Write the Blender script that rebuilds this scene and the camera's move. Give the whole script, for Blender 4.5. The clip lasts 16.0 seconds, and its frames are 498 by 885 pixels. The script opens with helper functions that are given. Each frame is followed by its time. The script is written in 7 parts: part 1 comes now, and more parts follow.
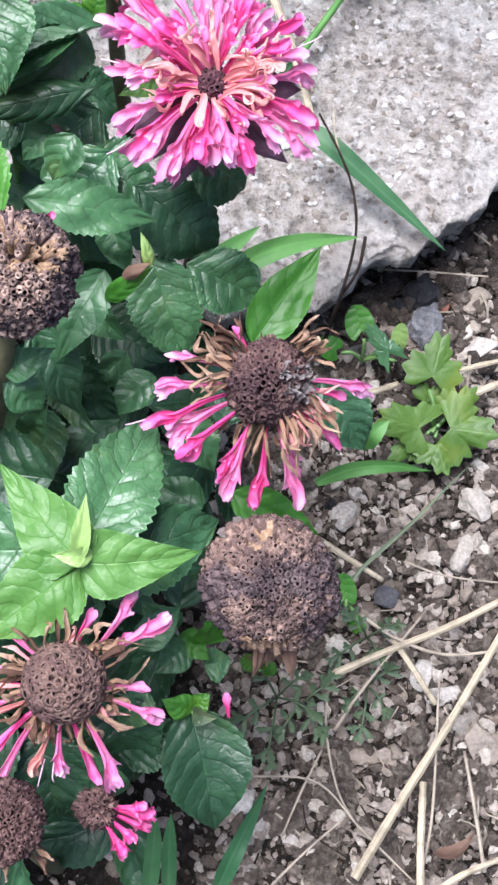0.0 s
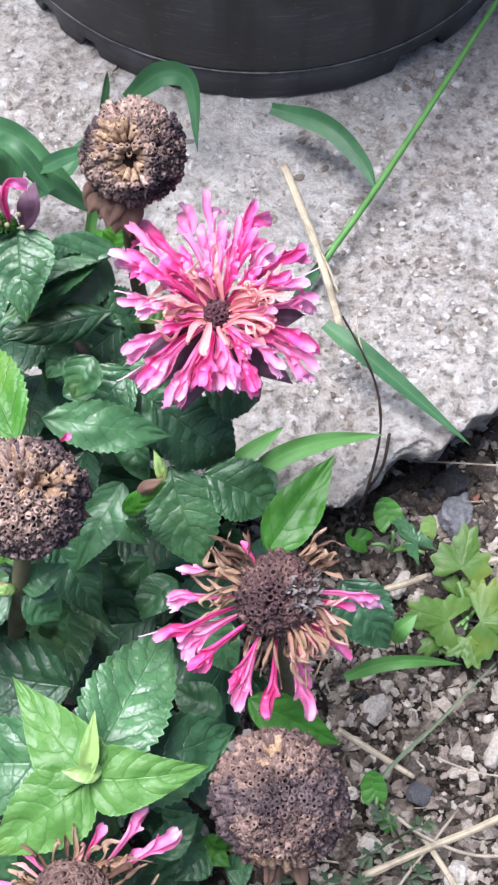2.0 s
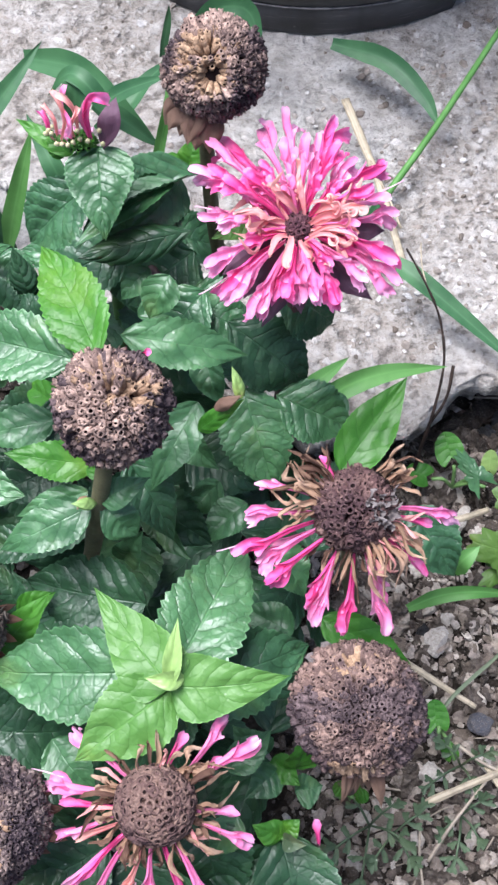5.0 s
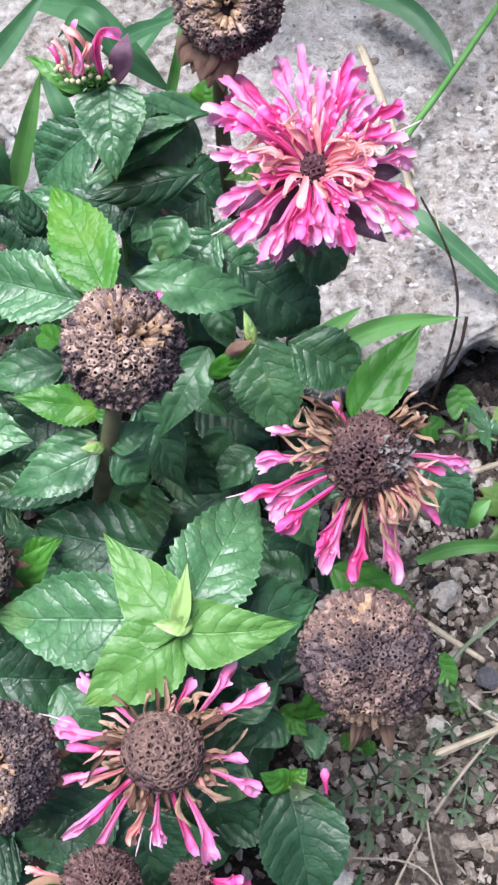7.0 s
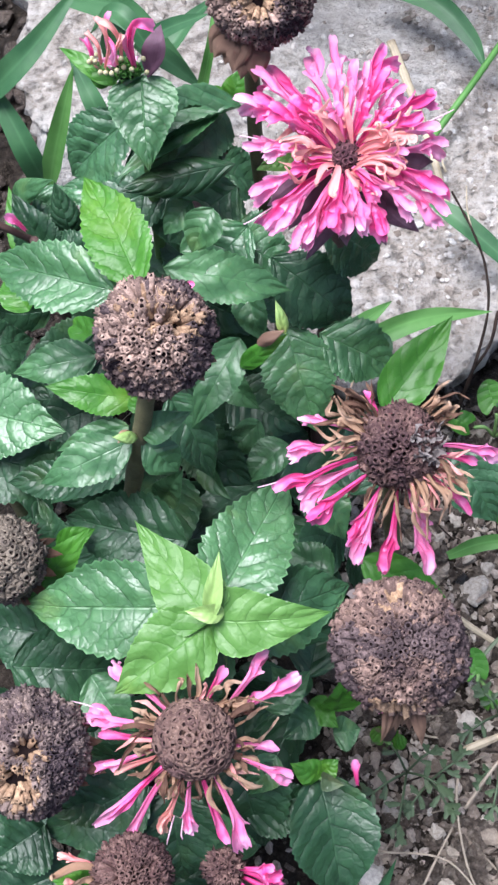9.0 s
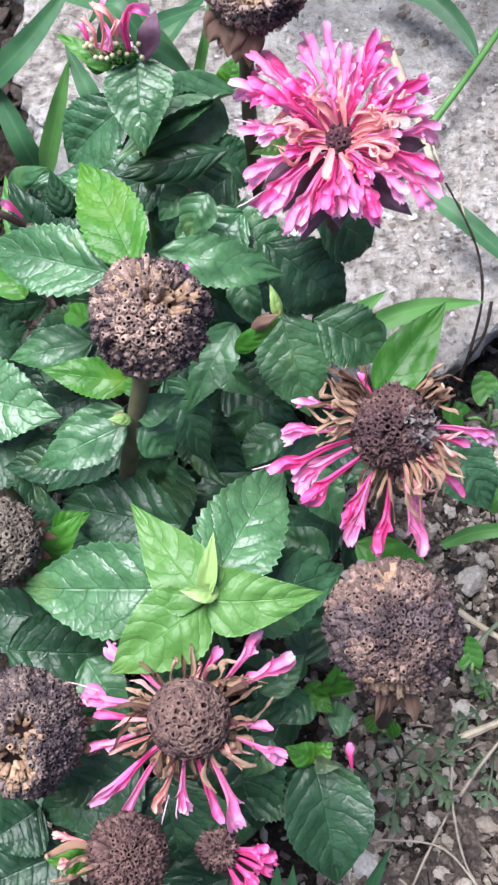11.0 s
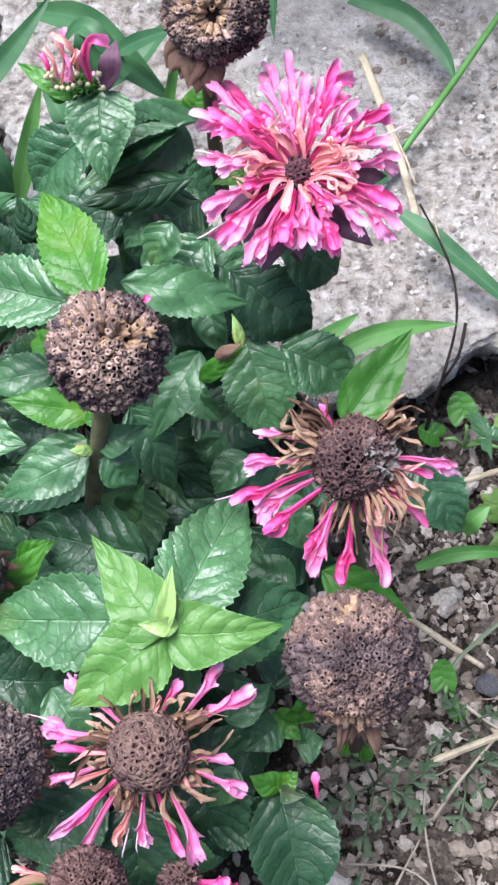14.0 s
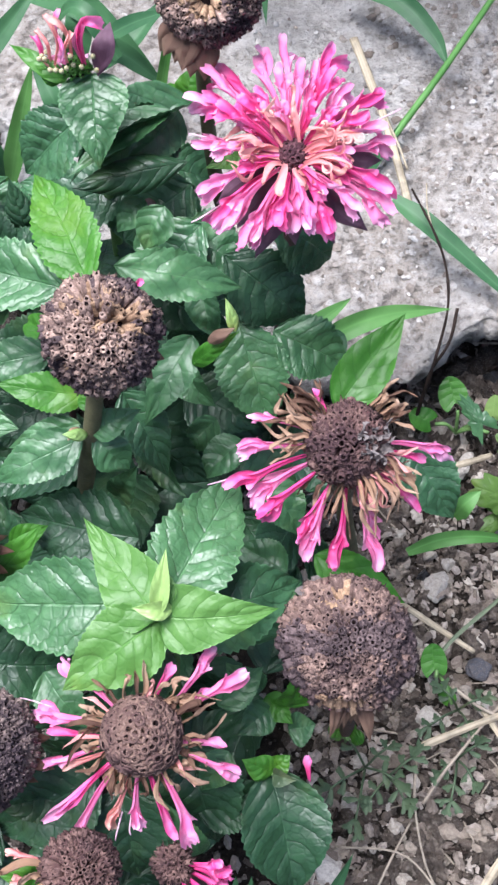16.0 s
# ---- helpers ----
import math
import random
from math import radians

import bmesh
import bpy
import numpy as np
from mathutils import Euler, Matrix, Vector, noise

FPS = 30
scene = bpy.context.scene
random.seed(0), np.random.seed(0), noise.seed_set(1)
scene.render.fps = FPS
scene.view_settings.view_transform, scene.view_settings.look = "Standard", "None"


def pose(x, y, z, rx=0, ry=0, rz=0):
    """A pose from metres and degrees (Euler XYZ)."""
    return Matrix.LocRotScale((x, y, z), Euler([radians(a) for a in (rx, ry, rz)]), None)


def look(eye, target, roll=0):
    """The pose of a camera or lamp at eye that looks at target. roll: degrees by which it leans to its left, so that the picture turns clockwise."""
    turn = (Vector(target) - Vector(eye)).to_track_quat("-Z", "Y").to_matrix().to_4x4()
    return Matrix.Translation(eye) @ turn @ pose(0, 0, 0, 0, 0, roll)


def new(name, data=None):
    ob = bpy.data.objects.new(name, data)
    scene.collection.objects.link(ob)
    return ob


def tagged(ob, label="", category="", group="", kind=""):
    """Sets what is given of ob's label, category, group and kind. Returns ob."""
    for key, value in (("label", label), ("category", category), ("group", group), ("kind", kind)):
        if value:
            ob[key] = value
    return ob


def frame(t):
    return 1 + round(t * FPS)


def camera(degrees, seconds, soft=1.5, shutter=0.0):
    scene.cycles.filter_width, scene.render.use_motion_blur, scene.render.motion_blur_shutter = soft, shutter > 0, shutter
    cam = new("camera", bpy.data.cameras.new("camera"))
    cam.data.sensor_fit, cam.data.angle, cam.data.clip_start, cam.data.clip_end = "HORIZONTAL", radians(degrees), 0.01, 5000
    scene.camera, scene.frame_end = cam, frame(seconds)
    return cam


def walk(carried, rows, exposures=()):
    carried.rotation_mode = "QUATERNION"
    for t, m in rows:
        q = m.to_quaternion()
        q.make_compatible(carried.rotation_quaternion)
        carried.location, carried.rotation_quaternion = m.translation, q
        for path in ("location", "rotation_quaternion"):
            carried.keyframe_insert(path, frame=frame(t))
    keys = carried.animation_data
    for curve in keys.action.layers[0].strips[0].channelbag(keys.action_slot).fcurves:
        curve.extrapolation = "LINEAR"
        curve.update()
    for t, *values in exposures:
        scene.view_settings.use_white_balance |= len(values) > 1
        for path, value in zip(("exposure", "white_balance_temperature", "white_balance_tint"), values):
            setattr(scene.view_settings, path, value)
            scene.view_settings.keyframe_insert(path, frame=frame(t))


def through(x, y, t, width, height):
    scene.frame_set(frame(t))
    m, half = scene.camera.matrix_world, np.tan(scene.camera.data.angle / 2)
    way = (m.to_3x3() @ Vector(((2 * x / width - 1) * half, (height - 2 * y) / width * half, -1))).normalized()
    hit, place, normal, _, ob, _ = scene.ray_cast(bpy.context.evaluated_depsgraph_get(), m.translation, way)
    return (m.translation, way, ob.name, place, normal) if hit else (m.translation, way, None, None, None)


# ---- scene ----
cam = camera(22.0, 16.0, 2.6)
PATH = [
    (0, -0.00482, -0.12705, 0.35689, 20.315, -2.910, -0.823),
    (0.5, -0.00383, -0.12669, 0.35673, 20.617, -1.320, -0.259),
    (1, -0.00179, -0.11922, 0.36368, 22.387, -0.334, 0.048),
    (1.2, -0.00000, -0.13000, 0.36145, 25.732, -0.466, -0.176),
    (1.5, 0.00669, -0.11896, 0.36661, 26.011, 0.146, -0.042),
    (2, 0.00739, -0.11875, 0.36766, 27.121, 0.233, 0.038),
    (2.5, 0.00687, -0.12023, 0.36602, 27.051, 0.297, -0.026),
    (3, 0.00641, -0.12459, 0.36396, 26.816, 0.413, -0.052),
    (3.5, 0.00489, -0.12705, 0.36335, 26.491, 0.699, 0.086),
    (4, 0.00334, -0.12664, 0.36236, 25.803, 1.146, 0.298),
    (4.5, -0.00080, -0.12561, 0.36380, 25.493, 1.237, 0.402),
    (4.7, -0.00172, -0.12942, 0.36440, 25.920, 1.288, 0.577),
    (6.8, -0.00545, -0.12718, 0.36166, 23.811, 1.111, 1.313),
    (7, -0.00387, -0.13098, 0.35969, 24.162, 1.248, 1.393),
    (7.5, -0.00311, -0.13322, 0.35909, 24.114, 1.351, 1.475),
    (8, -0.00419, -0.13293, 0.35960, 24.073, 1.588, 1.629),
    (8.5, -0.00697, -0.13426, 0.35922, 24.249, 2.116, 1.910),
    (9, -0.00452, -0.13412, 0.35901, 24.419, 2.348, 1.991),
    (9.2, -0.00421, -0.13421, 0.35961, 24.363, 2.269, 1.971),
    (11.5, -0.00384, -0.14027, 0.35796, 25.060, 2.205, 1.916),
    (12, -0.00345, -0.13821, 0.35887, 25.226, 2.065, 2.001),
    (12.5, -0.00204, -0.13353, 0.36034, 24.998, 2.070, 1.754),
    (13, -0.00093, -0.13310, 0.36090, 24.778, 2.038, 1.737),
    (13.5, 0.00338, -0.13344, 0.36010, 24.753, 2.208, 1.764),
    (14, 0.00434, -0.13343, 0.35975, 24.822, 2.394, 1.953),
    (14.5, 0.00276, -0.13392, 0.35904, 24.635, 2.301, 1.971),
    (15, 0.00114, -0.13313, 0.35815, 23.557, 2.568, 1.854),
    (15.5, 0.00219, -0.13150, 0.35945, 23.414, 2.283, 1.791),
    (16, 0.00301, -0.13373, 0.35971, 24.179, 1.810, 1.800),
]
walk(cam, [(t, pose(*v)) for t, *v in PATH], [(0.0, 2.10, 5850, 15.0), (16.0, 2.10, 5850, 15.0)])

# ---- world, sun, exposure ----
world = bpy.data.worlds.new("overcast_sky")
scene.world = world
world.use_nodes = True
wn = world.node_tree.nodes
sky = wn.new("ShaderNodeTexSky")
sky.sky_type, sky.sun_disc = "NISHITA", False
sky.sun_elevation, sky.sun_rotation = radians(77), radians(-82)
sky.air_density, sky.dust_density, sky.ozone_density = 1.0, 4.0, 0.6
wn["Background"].inputs["Strength"].default_value = 0.05
world.node_tree.links.new(sky.outputs[0], wn["Background"].inputs["Color"])
sun_data = bpy.data.lights.new("sun", "SUN")
sun_data.energy, sun_data.angle, sun_data.color = 2.3, radians(34), (1.0, 0.97, 0.93)
sun = new("sun", sun_data)
sun.matrix_world = look((-0.27, 0.04, 1.2), (0, 0, 0))


# ---- material helpers ----
class Nodes:
    """A short way to write node trees."""

    def __init__(self, name):
        self.mat = bpy.data.materials.new(name)
        self.mat.use_nodes = True
        self.tree = self.mat.node_tree
        self.bsdf = self.tree.nodes["Principled BSDF"]
        self.out = self.tree.nodes["Material Output"]

    def add(self, kind, **sets):
        n = self.tree.nodes.new(kind)
        for k, v in sets.items():
            if k in n.inputs:
                self.put(n.inputs[k], v)
        return n

    def put(self, socket, v):
        if isinstance(v, bpy.types.NodeSocket):
            self.tree.links.new(v, socket)
        elif isinstance(v, tuple) and len(v) == 3 and socket.type == "RGBA":
            socket.default_value = (*v, 1)
        else:
            socket.default_value = v

    def math(self, op, a, b=0.0, c=0.0, clamp=False):
        n = self.tree.nodes.new("ShaderNodeMath")
        n.operation, n.use_clamp = op, clamp
        for s, v in zip(n.inputs, (a, b, c)):
            self.put(s, v)
        return n.outputs[0]

    def mix(self, fac, a, b, blend="MIX"):
        n = self.tree.nodes.new("ShaderNodeMix")
        n.data_type, n.blend_type = "RGBA", blend
        self.put(n.inputs[0], fac), self.put(n.inputs[6], a), self.put(n.inputs[7], b)
        return n.outputs[2]

    def ramp(self, fac, *stops):
        n = self.tree.nodes.new("ShaderNodeValToRGB")
        e = n.color_ramp.elements
        while len(e) < len(stops):
            e.new(0.5)
        for s, (at, c) in zip(e, stops):
            s.position, s.color = at, (*c, 1) if isinstance(c, tuple) else (c, c, c, 1)
        self.put(n.inputs[0], fac)
        return n.outputs[0]

    def noise(self, scale, detail=4.0, rough=0.6, vec=None):
        n = self.tree.nodes.new("ShaderNodeTexNoise")
        self.put(n.inputs["Scale"], scale), self.put(n.inputs["Detail"], detail), self.put(n.inputs["Roughness"], rough)
        self.put(n.inputs["Vector"], vec or self.coord())
        return n.outputs["Fac"]

    def voronoi(self, scale, out="Distance", vec=None, feature="F1"):
        n = self.tree.nodes.new("ShaderNodeTexVoronoi")
        n.feature = feature
        self.put(n.inputs["Scale"], scale)
        self.put(n.inputs["Vector"], vec or self.coord())
        return n.outputs[out]

    def coord(self):
        n = self.tree.nodes.get("Texture Coordinate") or self.tree.nodes.new("ShaderNodeTexCoord")
        return n.outputs["Object"]

    def uv(self):
        n = self.tree.nodes.get("Texture Coordinate") or self.tree.nodes.new("ShaderNodeTexCoord")
        s = self.tree.nodes.new("ShaderNodeSeparateXYZ")
        self.put(s.inputs[0], n.outputs["UV"])
        return s.outputs[0], s.outputs[1]

    def moved(self):
        """Object coordinates, shifted by chance from object to object."""
        m = self.tree.nodes.new("ShaderNodeVectorMath")
        s = self.tree.nodes.new("ShaderNodeCombineXYZ")
        self.put(s.inputs[0], self.chance()), self.put(s.inputs[1], self.math("MULTIPLY", self.chance(), 3.7))
        self.put(m.inputs[0], self.coord()), self.put(m.inputs[1], s.outputs[0])
        return m.outputs[0]

    def chance(self):
        n = self.tree.nodes.get("Object Info") or self.tree.nodes.new("ShaderNodeObjectInfo")
        return n.outputs["Random"]

    def island(self):
        n = self.tree.nodes.get("Geometry") or self.tree.nodes.new("ShaderNodeNewGeometry")
        return n.outputs["Random Per Island"]

    def bump(self, height, strength, distance, under=None):
        n = self.tree.nodes.new("ShaderNodeBump")
        self.put(n.inputs["Strength"], strength), self.put(n.inputs["Distance"], distance), self.put(n.inputs["Height"], height)
        if under:
            self.put(n.inputs["Normal"], under)
        return n.outputs[0]

    def done(self, color, rough=0.6, normal=None, through=0.0, through_color=None, **more):
        b = self.bsdf
        self.put(b.inputs["Base Color"], color), self.put(b.inputs["Roughness"], rough)
        if normal:
            self.put(b.inputs["Normal"], normal)
        for k, v in more.items():
            self.put(b.inputs[k.replace("_", " ")], v)
        if through:
            t = self.tree.nodes.new("ShaderNodeBsdfTranslucent")
            m = self.tree.nodes.new("ShaderNodeMixShader")
            self.put(t.inputs[0], through_color or color)
            self.put(m.inputs[0], through)
            self.tree.links.new(b.outputs[0], m.inputs[1]), self.tree.links.new(t.outputs[0], m.inputs[2])
            self.tree.links.new(m.outputs[0], self.out.inputs[0])
        return self.mat


# ---- materials ----
def leaf_material(name, dark, light, rough=0.46, veins=6.5, sheen=0.4, relief=1.0, lines=0.6, gloss=0.3):
    """A netted leaf: curved side veins in shallow grooves, a fine net between them, dust and yellowed spots."""
    n = Nodes(name)
    u, v = n.uv()
    side = n.math("MULTIPLY", n.math("ABSOLUTE", n.math("SUBTRACT", u, 0.5)), 2.0)
    wob = n.math("MULTIPLY", n.math("SUBTRACT", n.noise(150.0, 3.0), 0.5), 0.09)
    bend = n.math("ADD", v, n.math("MULTIPLY", n.math("POWER", side, 1.5), -0.24))
    half = n.math("MULTIPLY", n.math("GREATER_THAN", u, 0.5), 0.4)
    saw = n.math("FRACT", n.math("ADD", half, n.math("MULTIPLY", n.math("ADD", bend, wob), veins)))
    away = n.math("MULTIPLY", n.math("ABSOLUTE", n.math("SUBTRACT", saw, 0.5)), 2.0)
    vein = n.math("MULTIPLY", n.math("SUBTRACT", 1.0, n.math("DIVIDE", away, 0.16), clamp=True), n.ramp(side, (0.0, 1.0), (0.95, 0.25)))
    rib = n.math("SUBTRACT", 1.0, n.math("DIVIDE", side, 0.04), clamp=True)
    net = n.ramp(n.voronoi(430.0, feature="DISTANCE_TO_EDGE"), (0.0, 1.0), (0.16, 0.0))
    dome = n.math("POWER", away, 0.5)
    h = n.math("SUBTRACT", n.math("MULTIPLY", dome, 0.62), n.math("MULTIPLY", net, 0.1))
    h = n.math("MULTIPLY", h, n.math("SUBTRACT", 1.0, n.math("MULTIPLY", rib, 0.9)))
    h = n.math("ADD", h, n.math("MULTIPLY", n.noise(300.0, 4.0, 0.6), 0.26))
    patch = n.ramp(n.noise(70.0, 5.0, 0.65), (0.34, 0.0), (0.66, 1.0))
    c = n.mix(patch, dark, light)
    c = n.mix(n.math("MULTIPLY", n.ramp(n.noise(310.0, 4.0, 0.7), (0.42, 0.0), (0.62, 1.0)), 0.35), c, dark)
    c = n.mix(n.math("MULTIPLY", n.chance(), 0.4), c, light)
    pale = tuple(min(1, a * 1.45 + 0.02) for a in light)
    c = n.mix(n.math("MULTIPLY", rib, 0.25), c, pale)
    c = n.mix(n.math("MULTIPLY", vein, lines), c, tuple(a * 0.6 for a in dark))
    c = n.mix(n.math("MULTIPLY", net, 0.35 * lines), c, tuple(a * 0.6 for a in dark))
    c = n.mix(n.math("MULTIPLY", n.math("GREATER_THAN", side, 0.96), 0.3), c, pale)
    # pale dust specks and dull yellowed spots
    speck = n.ramp(n.voronoi(170.0), (0.0, 1.0), (0.06, 0.0))
    c = n.mix(n.math("MULTIPLY", speck, 0.55), c, (0.55, 0.6, 0.5))
    sick = n.ramp(n.noise(45.0, 4.0), (0.58, 0.0), (0.76, 0.5))
    c = n.mix(sick, c, tuple(a * b for a, b in zip(light, (2.2, 1.25, 0.7))))
    r = n.math("ADD", rough, n.math("MULTIPLY", n.math("SUBTRACT", n.noise(160.0, 4.0), 0.5), gloss))
    return n.done(c, r, n.bump(h, 0.58 * relief, 0.0009), 0.12, n.mix(0.5, c, light), Specular_IOR_Level=sheen)


LEAF_DARK = leaf_material("leaf_dark_green", (0.0137, 0.0510, 0.0204), (0.0500, 0.1421, 0.0564), 0.43, 6.5, 0.6)
# darker copy of the dark green leaf; its colour holds the shade low in the plants
LEAF_SHADED = leaf_material("leaf_shaded_green", (0.0063, 0.0235, 0.0108), (0.0238, 0.0725, 0.0288), 0.46, 6.5, 0.42)
LEAF_MID = leaf_material("leaf_mid_green", (0.0200, 0.0725, 0.0228), (0.0700, 0.1784, 0.0660), 0.43, 6.5, 0.6)
LEAF_FRESH = leaf_material("leaf_fresh_green", (0.02, 0.095, 0.006), (0.052, 0.172, 0.018), 0.48, 6.0, 0.35, 0.8, 0.45)
LEAF_YOUNG = leaf_material("leaf_young_green", (0.047, 0.138, 0.02), (0.093, 0.205, 0.047), 0.48, 5.5, 0.35, 0.85, 0.22)
LEAF_GREY = leaf_material("leaf_grey_green", (0.03, 0.055, 0.026), (0.07, 0.108, 0.055), 0.6, 5.0, 0.4, 0.3, 0.2)
LEAF_PALE = leaf_material("leaf_pale_green", (0.15, 0.27, 0.06), (0.25, 0.37, 0.12), 0.5, 5.0, 0.5, 0.4, 0.1)
# small leaves are smoother, with faint veins
LEAF_SMALL = leaf_material("leaf_small_green", (0.0175, 0.0647, 0.0228), (0.0625, 0.1617, 0.0600), 0.44, 5.0, 0.55, 0.6, 0.55)
LEAF_SMALL_FRESH = leaf_material("leaf_small_fresh_green", (0.02, 0.095, 0.006), (0.052, 0.172, 0.018), 0.48, 5.0, 0.35, 0.55, 0.4)
LEAF_WEED = leaf_material("leaf_weed_green", (0.034, 0.082, 0.009), (0.072, 0.14, 0.022), 0.52, 4.0, 0.35, 0.5, 0.25)


def blade_material(name, a, b):
    n = Nodes(name)
    u, v = n.uv()
    lines = n.math("SINE", n.math("MULTIPLY", u, 75.0))
    c = n.mix(n.ramp(n.noise(60.0, 4.0), (0.35, 0.0), (0.65, 1.0)), a, b)
    mid = n.math("SUBTRACT", 1.0, n.math("MULTIPLY", n.math("ABSOLUTE", n.math("SUBTRACT", u, 0.5)), 12.0), clamp=True)
    c = n.mix(n.math("MULTIPLY", mid, 0.4), c, tuple(x * 1.3 + 0.01 for x in b))
    return n.done(c, 0.5, n.bump(lines, 0.05, 0.0001), 0.12, Specular_IOR_Level=0.28)


GRASS = blade_material("grass_green", (0.02, 0.072, 0.028), (0.045, 0.12, 0.048))
GRASS_LIGHT = blade_material("grass_light_green", (0.06, 0.17, 0.035), (0.105, 0.25, 0.065))
GRASS_GREY = blade_material("grass_grey_green", (0.06, 0.085, 0.048), (0.11, 0.135, 0.082))


def petal_material(name, a, b, tip, rough=0.5):
    n = Nodes(name)
    u, v = n.uv()
    c = n.mix(n.noise(260.0, 4.0), a, b)
    c = n.mix(n.math("MULTIPLY", n.chance(), 0.5), c, a)
    c = n.mix(n.math("MULTIPLY", n.ramp(v, (0.4, 0.1), (0.9, 1.0)), n.ramp(n.noise(300.0, 2.0), (0.35, 0.1), (0.6, 1.0))), c, tip)
    lines = n.math("SINE", n.math("MULTIPLY", u, 60.0))
    h = n.math("ADD", n.math("MULTIPLY", lines, 0.12), n.noise(500.0, 3.0))
    return n.done(c, rough, n.bump(h, 0.4, 0.0003), 0.36, n.mix(0.4, c, tip), Specular_IOR_Level=0.35)


PETAL = petal_material("petal_pink", (0.76, 0.15, 0.38), (0.83, 0.29, 0.53), (0.86, 0.48, 0.69))
PETAL_DEEP = petal_material("petal_deep_pink", (0.7, 0.04, 0.23), (0.81, 0.1, 0.36), (0.85, 0.3, 0.57))
PETAL_FADED = petal_material("petal_faded_peach", (0.7, 0.24, 0.26), (0.76, 0.36, 0.33), (0.8, 0.5, 0.42), 0.65)
PETAL_DRY = petal_material("petal_dry_tan", (0.22, 0.125, 0.075), (0.38, 0.24, 0.155), (0.5, 0.35, 0.25), 0.8)
PETAL_GREY = petal_material("petal_dry_grey", (0.13, 0.11, 0.105), (0.2, 0.175, 0.165), (0.27, 0.24, 0.23), 0.85)
PETAL_BROWN = petal_material("petal_dry_brown", (0.06, 0.03, 0.022), (0.15, 0.08, 0.055), (0.22, 0.13, 0.085), 0.85)
BRACT_PURPLE = petal_material("bract_purple", (0.07, 0.03, 0.05), (0.15, 0.07, 0.11), (0.22, 0.13, 0.18), 0.5)
BRACT_DRY = petal_material("bract_dry_brown", (0.10, 0.058, 0.042), (0.19, 0.112, 0.08), (0.24, 0.16, 0.11), 0.8)


def husk_material(name, dark, tan, char, soot=0.45):
    """Dry seed cups: fibrous, with dusty pale flecks here and sooty mould patches there."""
    n = Nodes(name)
    c = n.mix(n.ramp(n.island(), (0.1, 0.0), (0.9, 1.0)), dark, tan)
    fibre = n.noise(1500.0, 4.0, 0.7)
    c = n.mix(n.math("MULTIPLY", n.ramp(fibre, (0.38, 0.0), (0.62, 1.0)), 0.6), c, tuple(x * 0.55 for x in dark))
    c = n.mix(n.ramp(n.noise(85.0, 5.0, 0.65, n.moved()), (soot, 0.0), (soot + 0.15, 0.88)), c, char)
    fleck = n.ramp(n.noise(1900.0, 2.0, 0.5), (0.6, 0.0), (0.7, 1.0))
    c = n.mix(n.math("MULTIPLY", fleck, 0.4), c, tuple(min(1, x * 1.25 + 0.04) for x in tan))
    return n.done(c, 0.95, n.bump(fibre, 0.8, 0.0004), Specular_IOR_Level=0.12)


HUSK = husk_material("husk_brown", (0.13, 0.088, 0.076), (0.42, 0.3, 0.245), (0.04, 0.027, 0.03), 0.5)
HUSK_SOOTY = husk_material("husk_sooty", (0.13, 0.086, 0.074), (0.29, 0.198, 0.162), (0.035, 0.024, 0.028), 0.46)
HUSK_MOULD = husk_material("husk_mouldy", (0.055, 0.04, 0.043), (0.15, 0.11, 0.108), (0.025, 0.018, 0.021), 0.5)
HUSK_PALE = husk_material("husk_pale", (0.12, 0.088, 0.078), (0.33, 0.25, 0.215), (0.035, 0.026, 0.034), 0.46)
HUSK_LATTICE = husk_material("husk_lattice", (0.1, 0.06, 0.055), (0.19, 0.125, 0.1), (0.07, 0.04, 0.042), 0.5)
HUSK_DARK = husk_material("husk_dark_brown", (0.085, 0.048, 0.046), (0.185, 0.115, 0.1), (0.045, 0.026, 0.03), 0.5)
HUSK_PLUM = husk_material("husk_plum", (0.045, 0.018, 0.026), (0.12, 0.055, 0.065), (0.03, 0.012, 0.018), 0.5)
HUSK_TAN = husk_material("husk_tan", (0.22, 0.14, 0.09), (0.43, 0.295, 0.19), (0.13, 0.08, 0.06), 0.54)
HUSK_GREY = husk_material("husk_grey_green", (0.1, 0.083, 0.066), (0.22, 0.185, 0.145), (0.06, 0.045, 0.045), 0.5)


def plain_material(name, a, b, rough, scale, bump=0.5, depth=0.0005, **more):
    n = Nodes(name)
    f = n.noise(scale, 6.0, 0.65)
    c = n.mix(n.ramp(f, (0.3, 0.0), (0.7, 1.0)), a, b)
    c = n.mix(n.math("MULTIPLY", n.chance(), 0.3), c, a)
    return n.done(c, rough, n.bump(n.noise(scale * 4, 4.0), bump, depth), **more)


# near black painted inside cups and on the core in place of deep shade
HUSK_PIT_SHADE = plain_material("husk_pit_shade", (0.006, 0.004, 0.004), (0.02, 0.013, 0.013), 1.0, 400.0, Specular_IOR_Level=0.05)
STEM = plain_material("stem_brown_green", (0.055, 0.053, 0.024), (0.13, 0.12, 0.058), 0.7, 200.0)
STEM_GREEN = plain_material("stem_green", (0.06, 0.14, 0.03), (0.14, 0.24, 0.08), 0.6, 200.0)
STEM_DARK = plain_material("stem_dark_brown", (0.04, 0.022, 0.018), (0.1, 0.055, 0.045), 0.7, 200.0)
TWIG = plain_material("twig_dark", (0.012, 0.009, 0.008), (0.04, 0.028, 0.022), 0.9, 300.0, Specular_IOR_Level=0.1)
CREAM = plain_material("bud_cream", (0.3, 0.3, 0.15), (0.5, 0.46, 0.28), 0.6, 300.0)


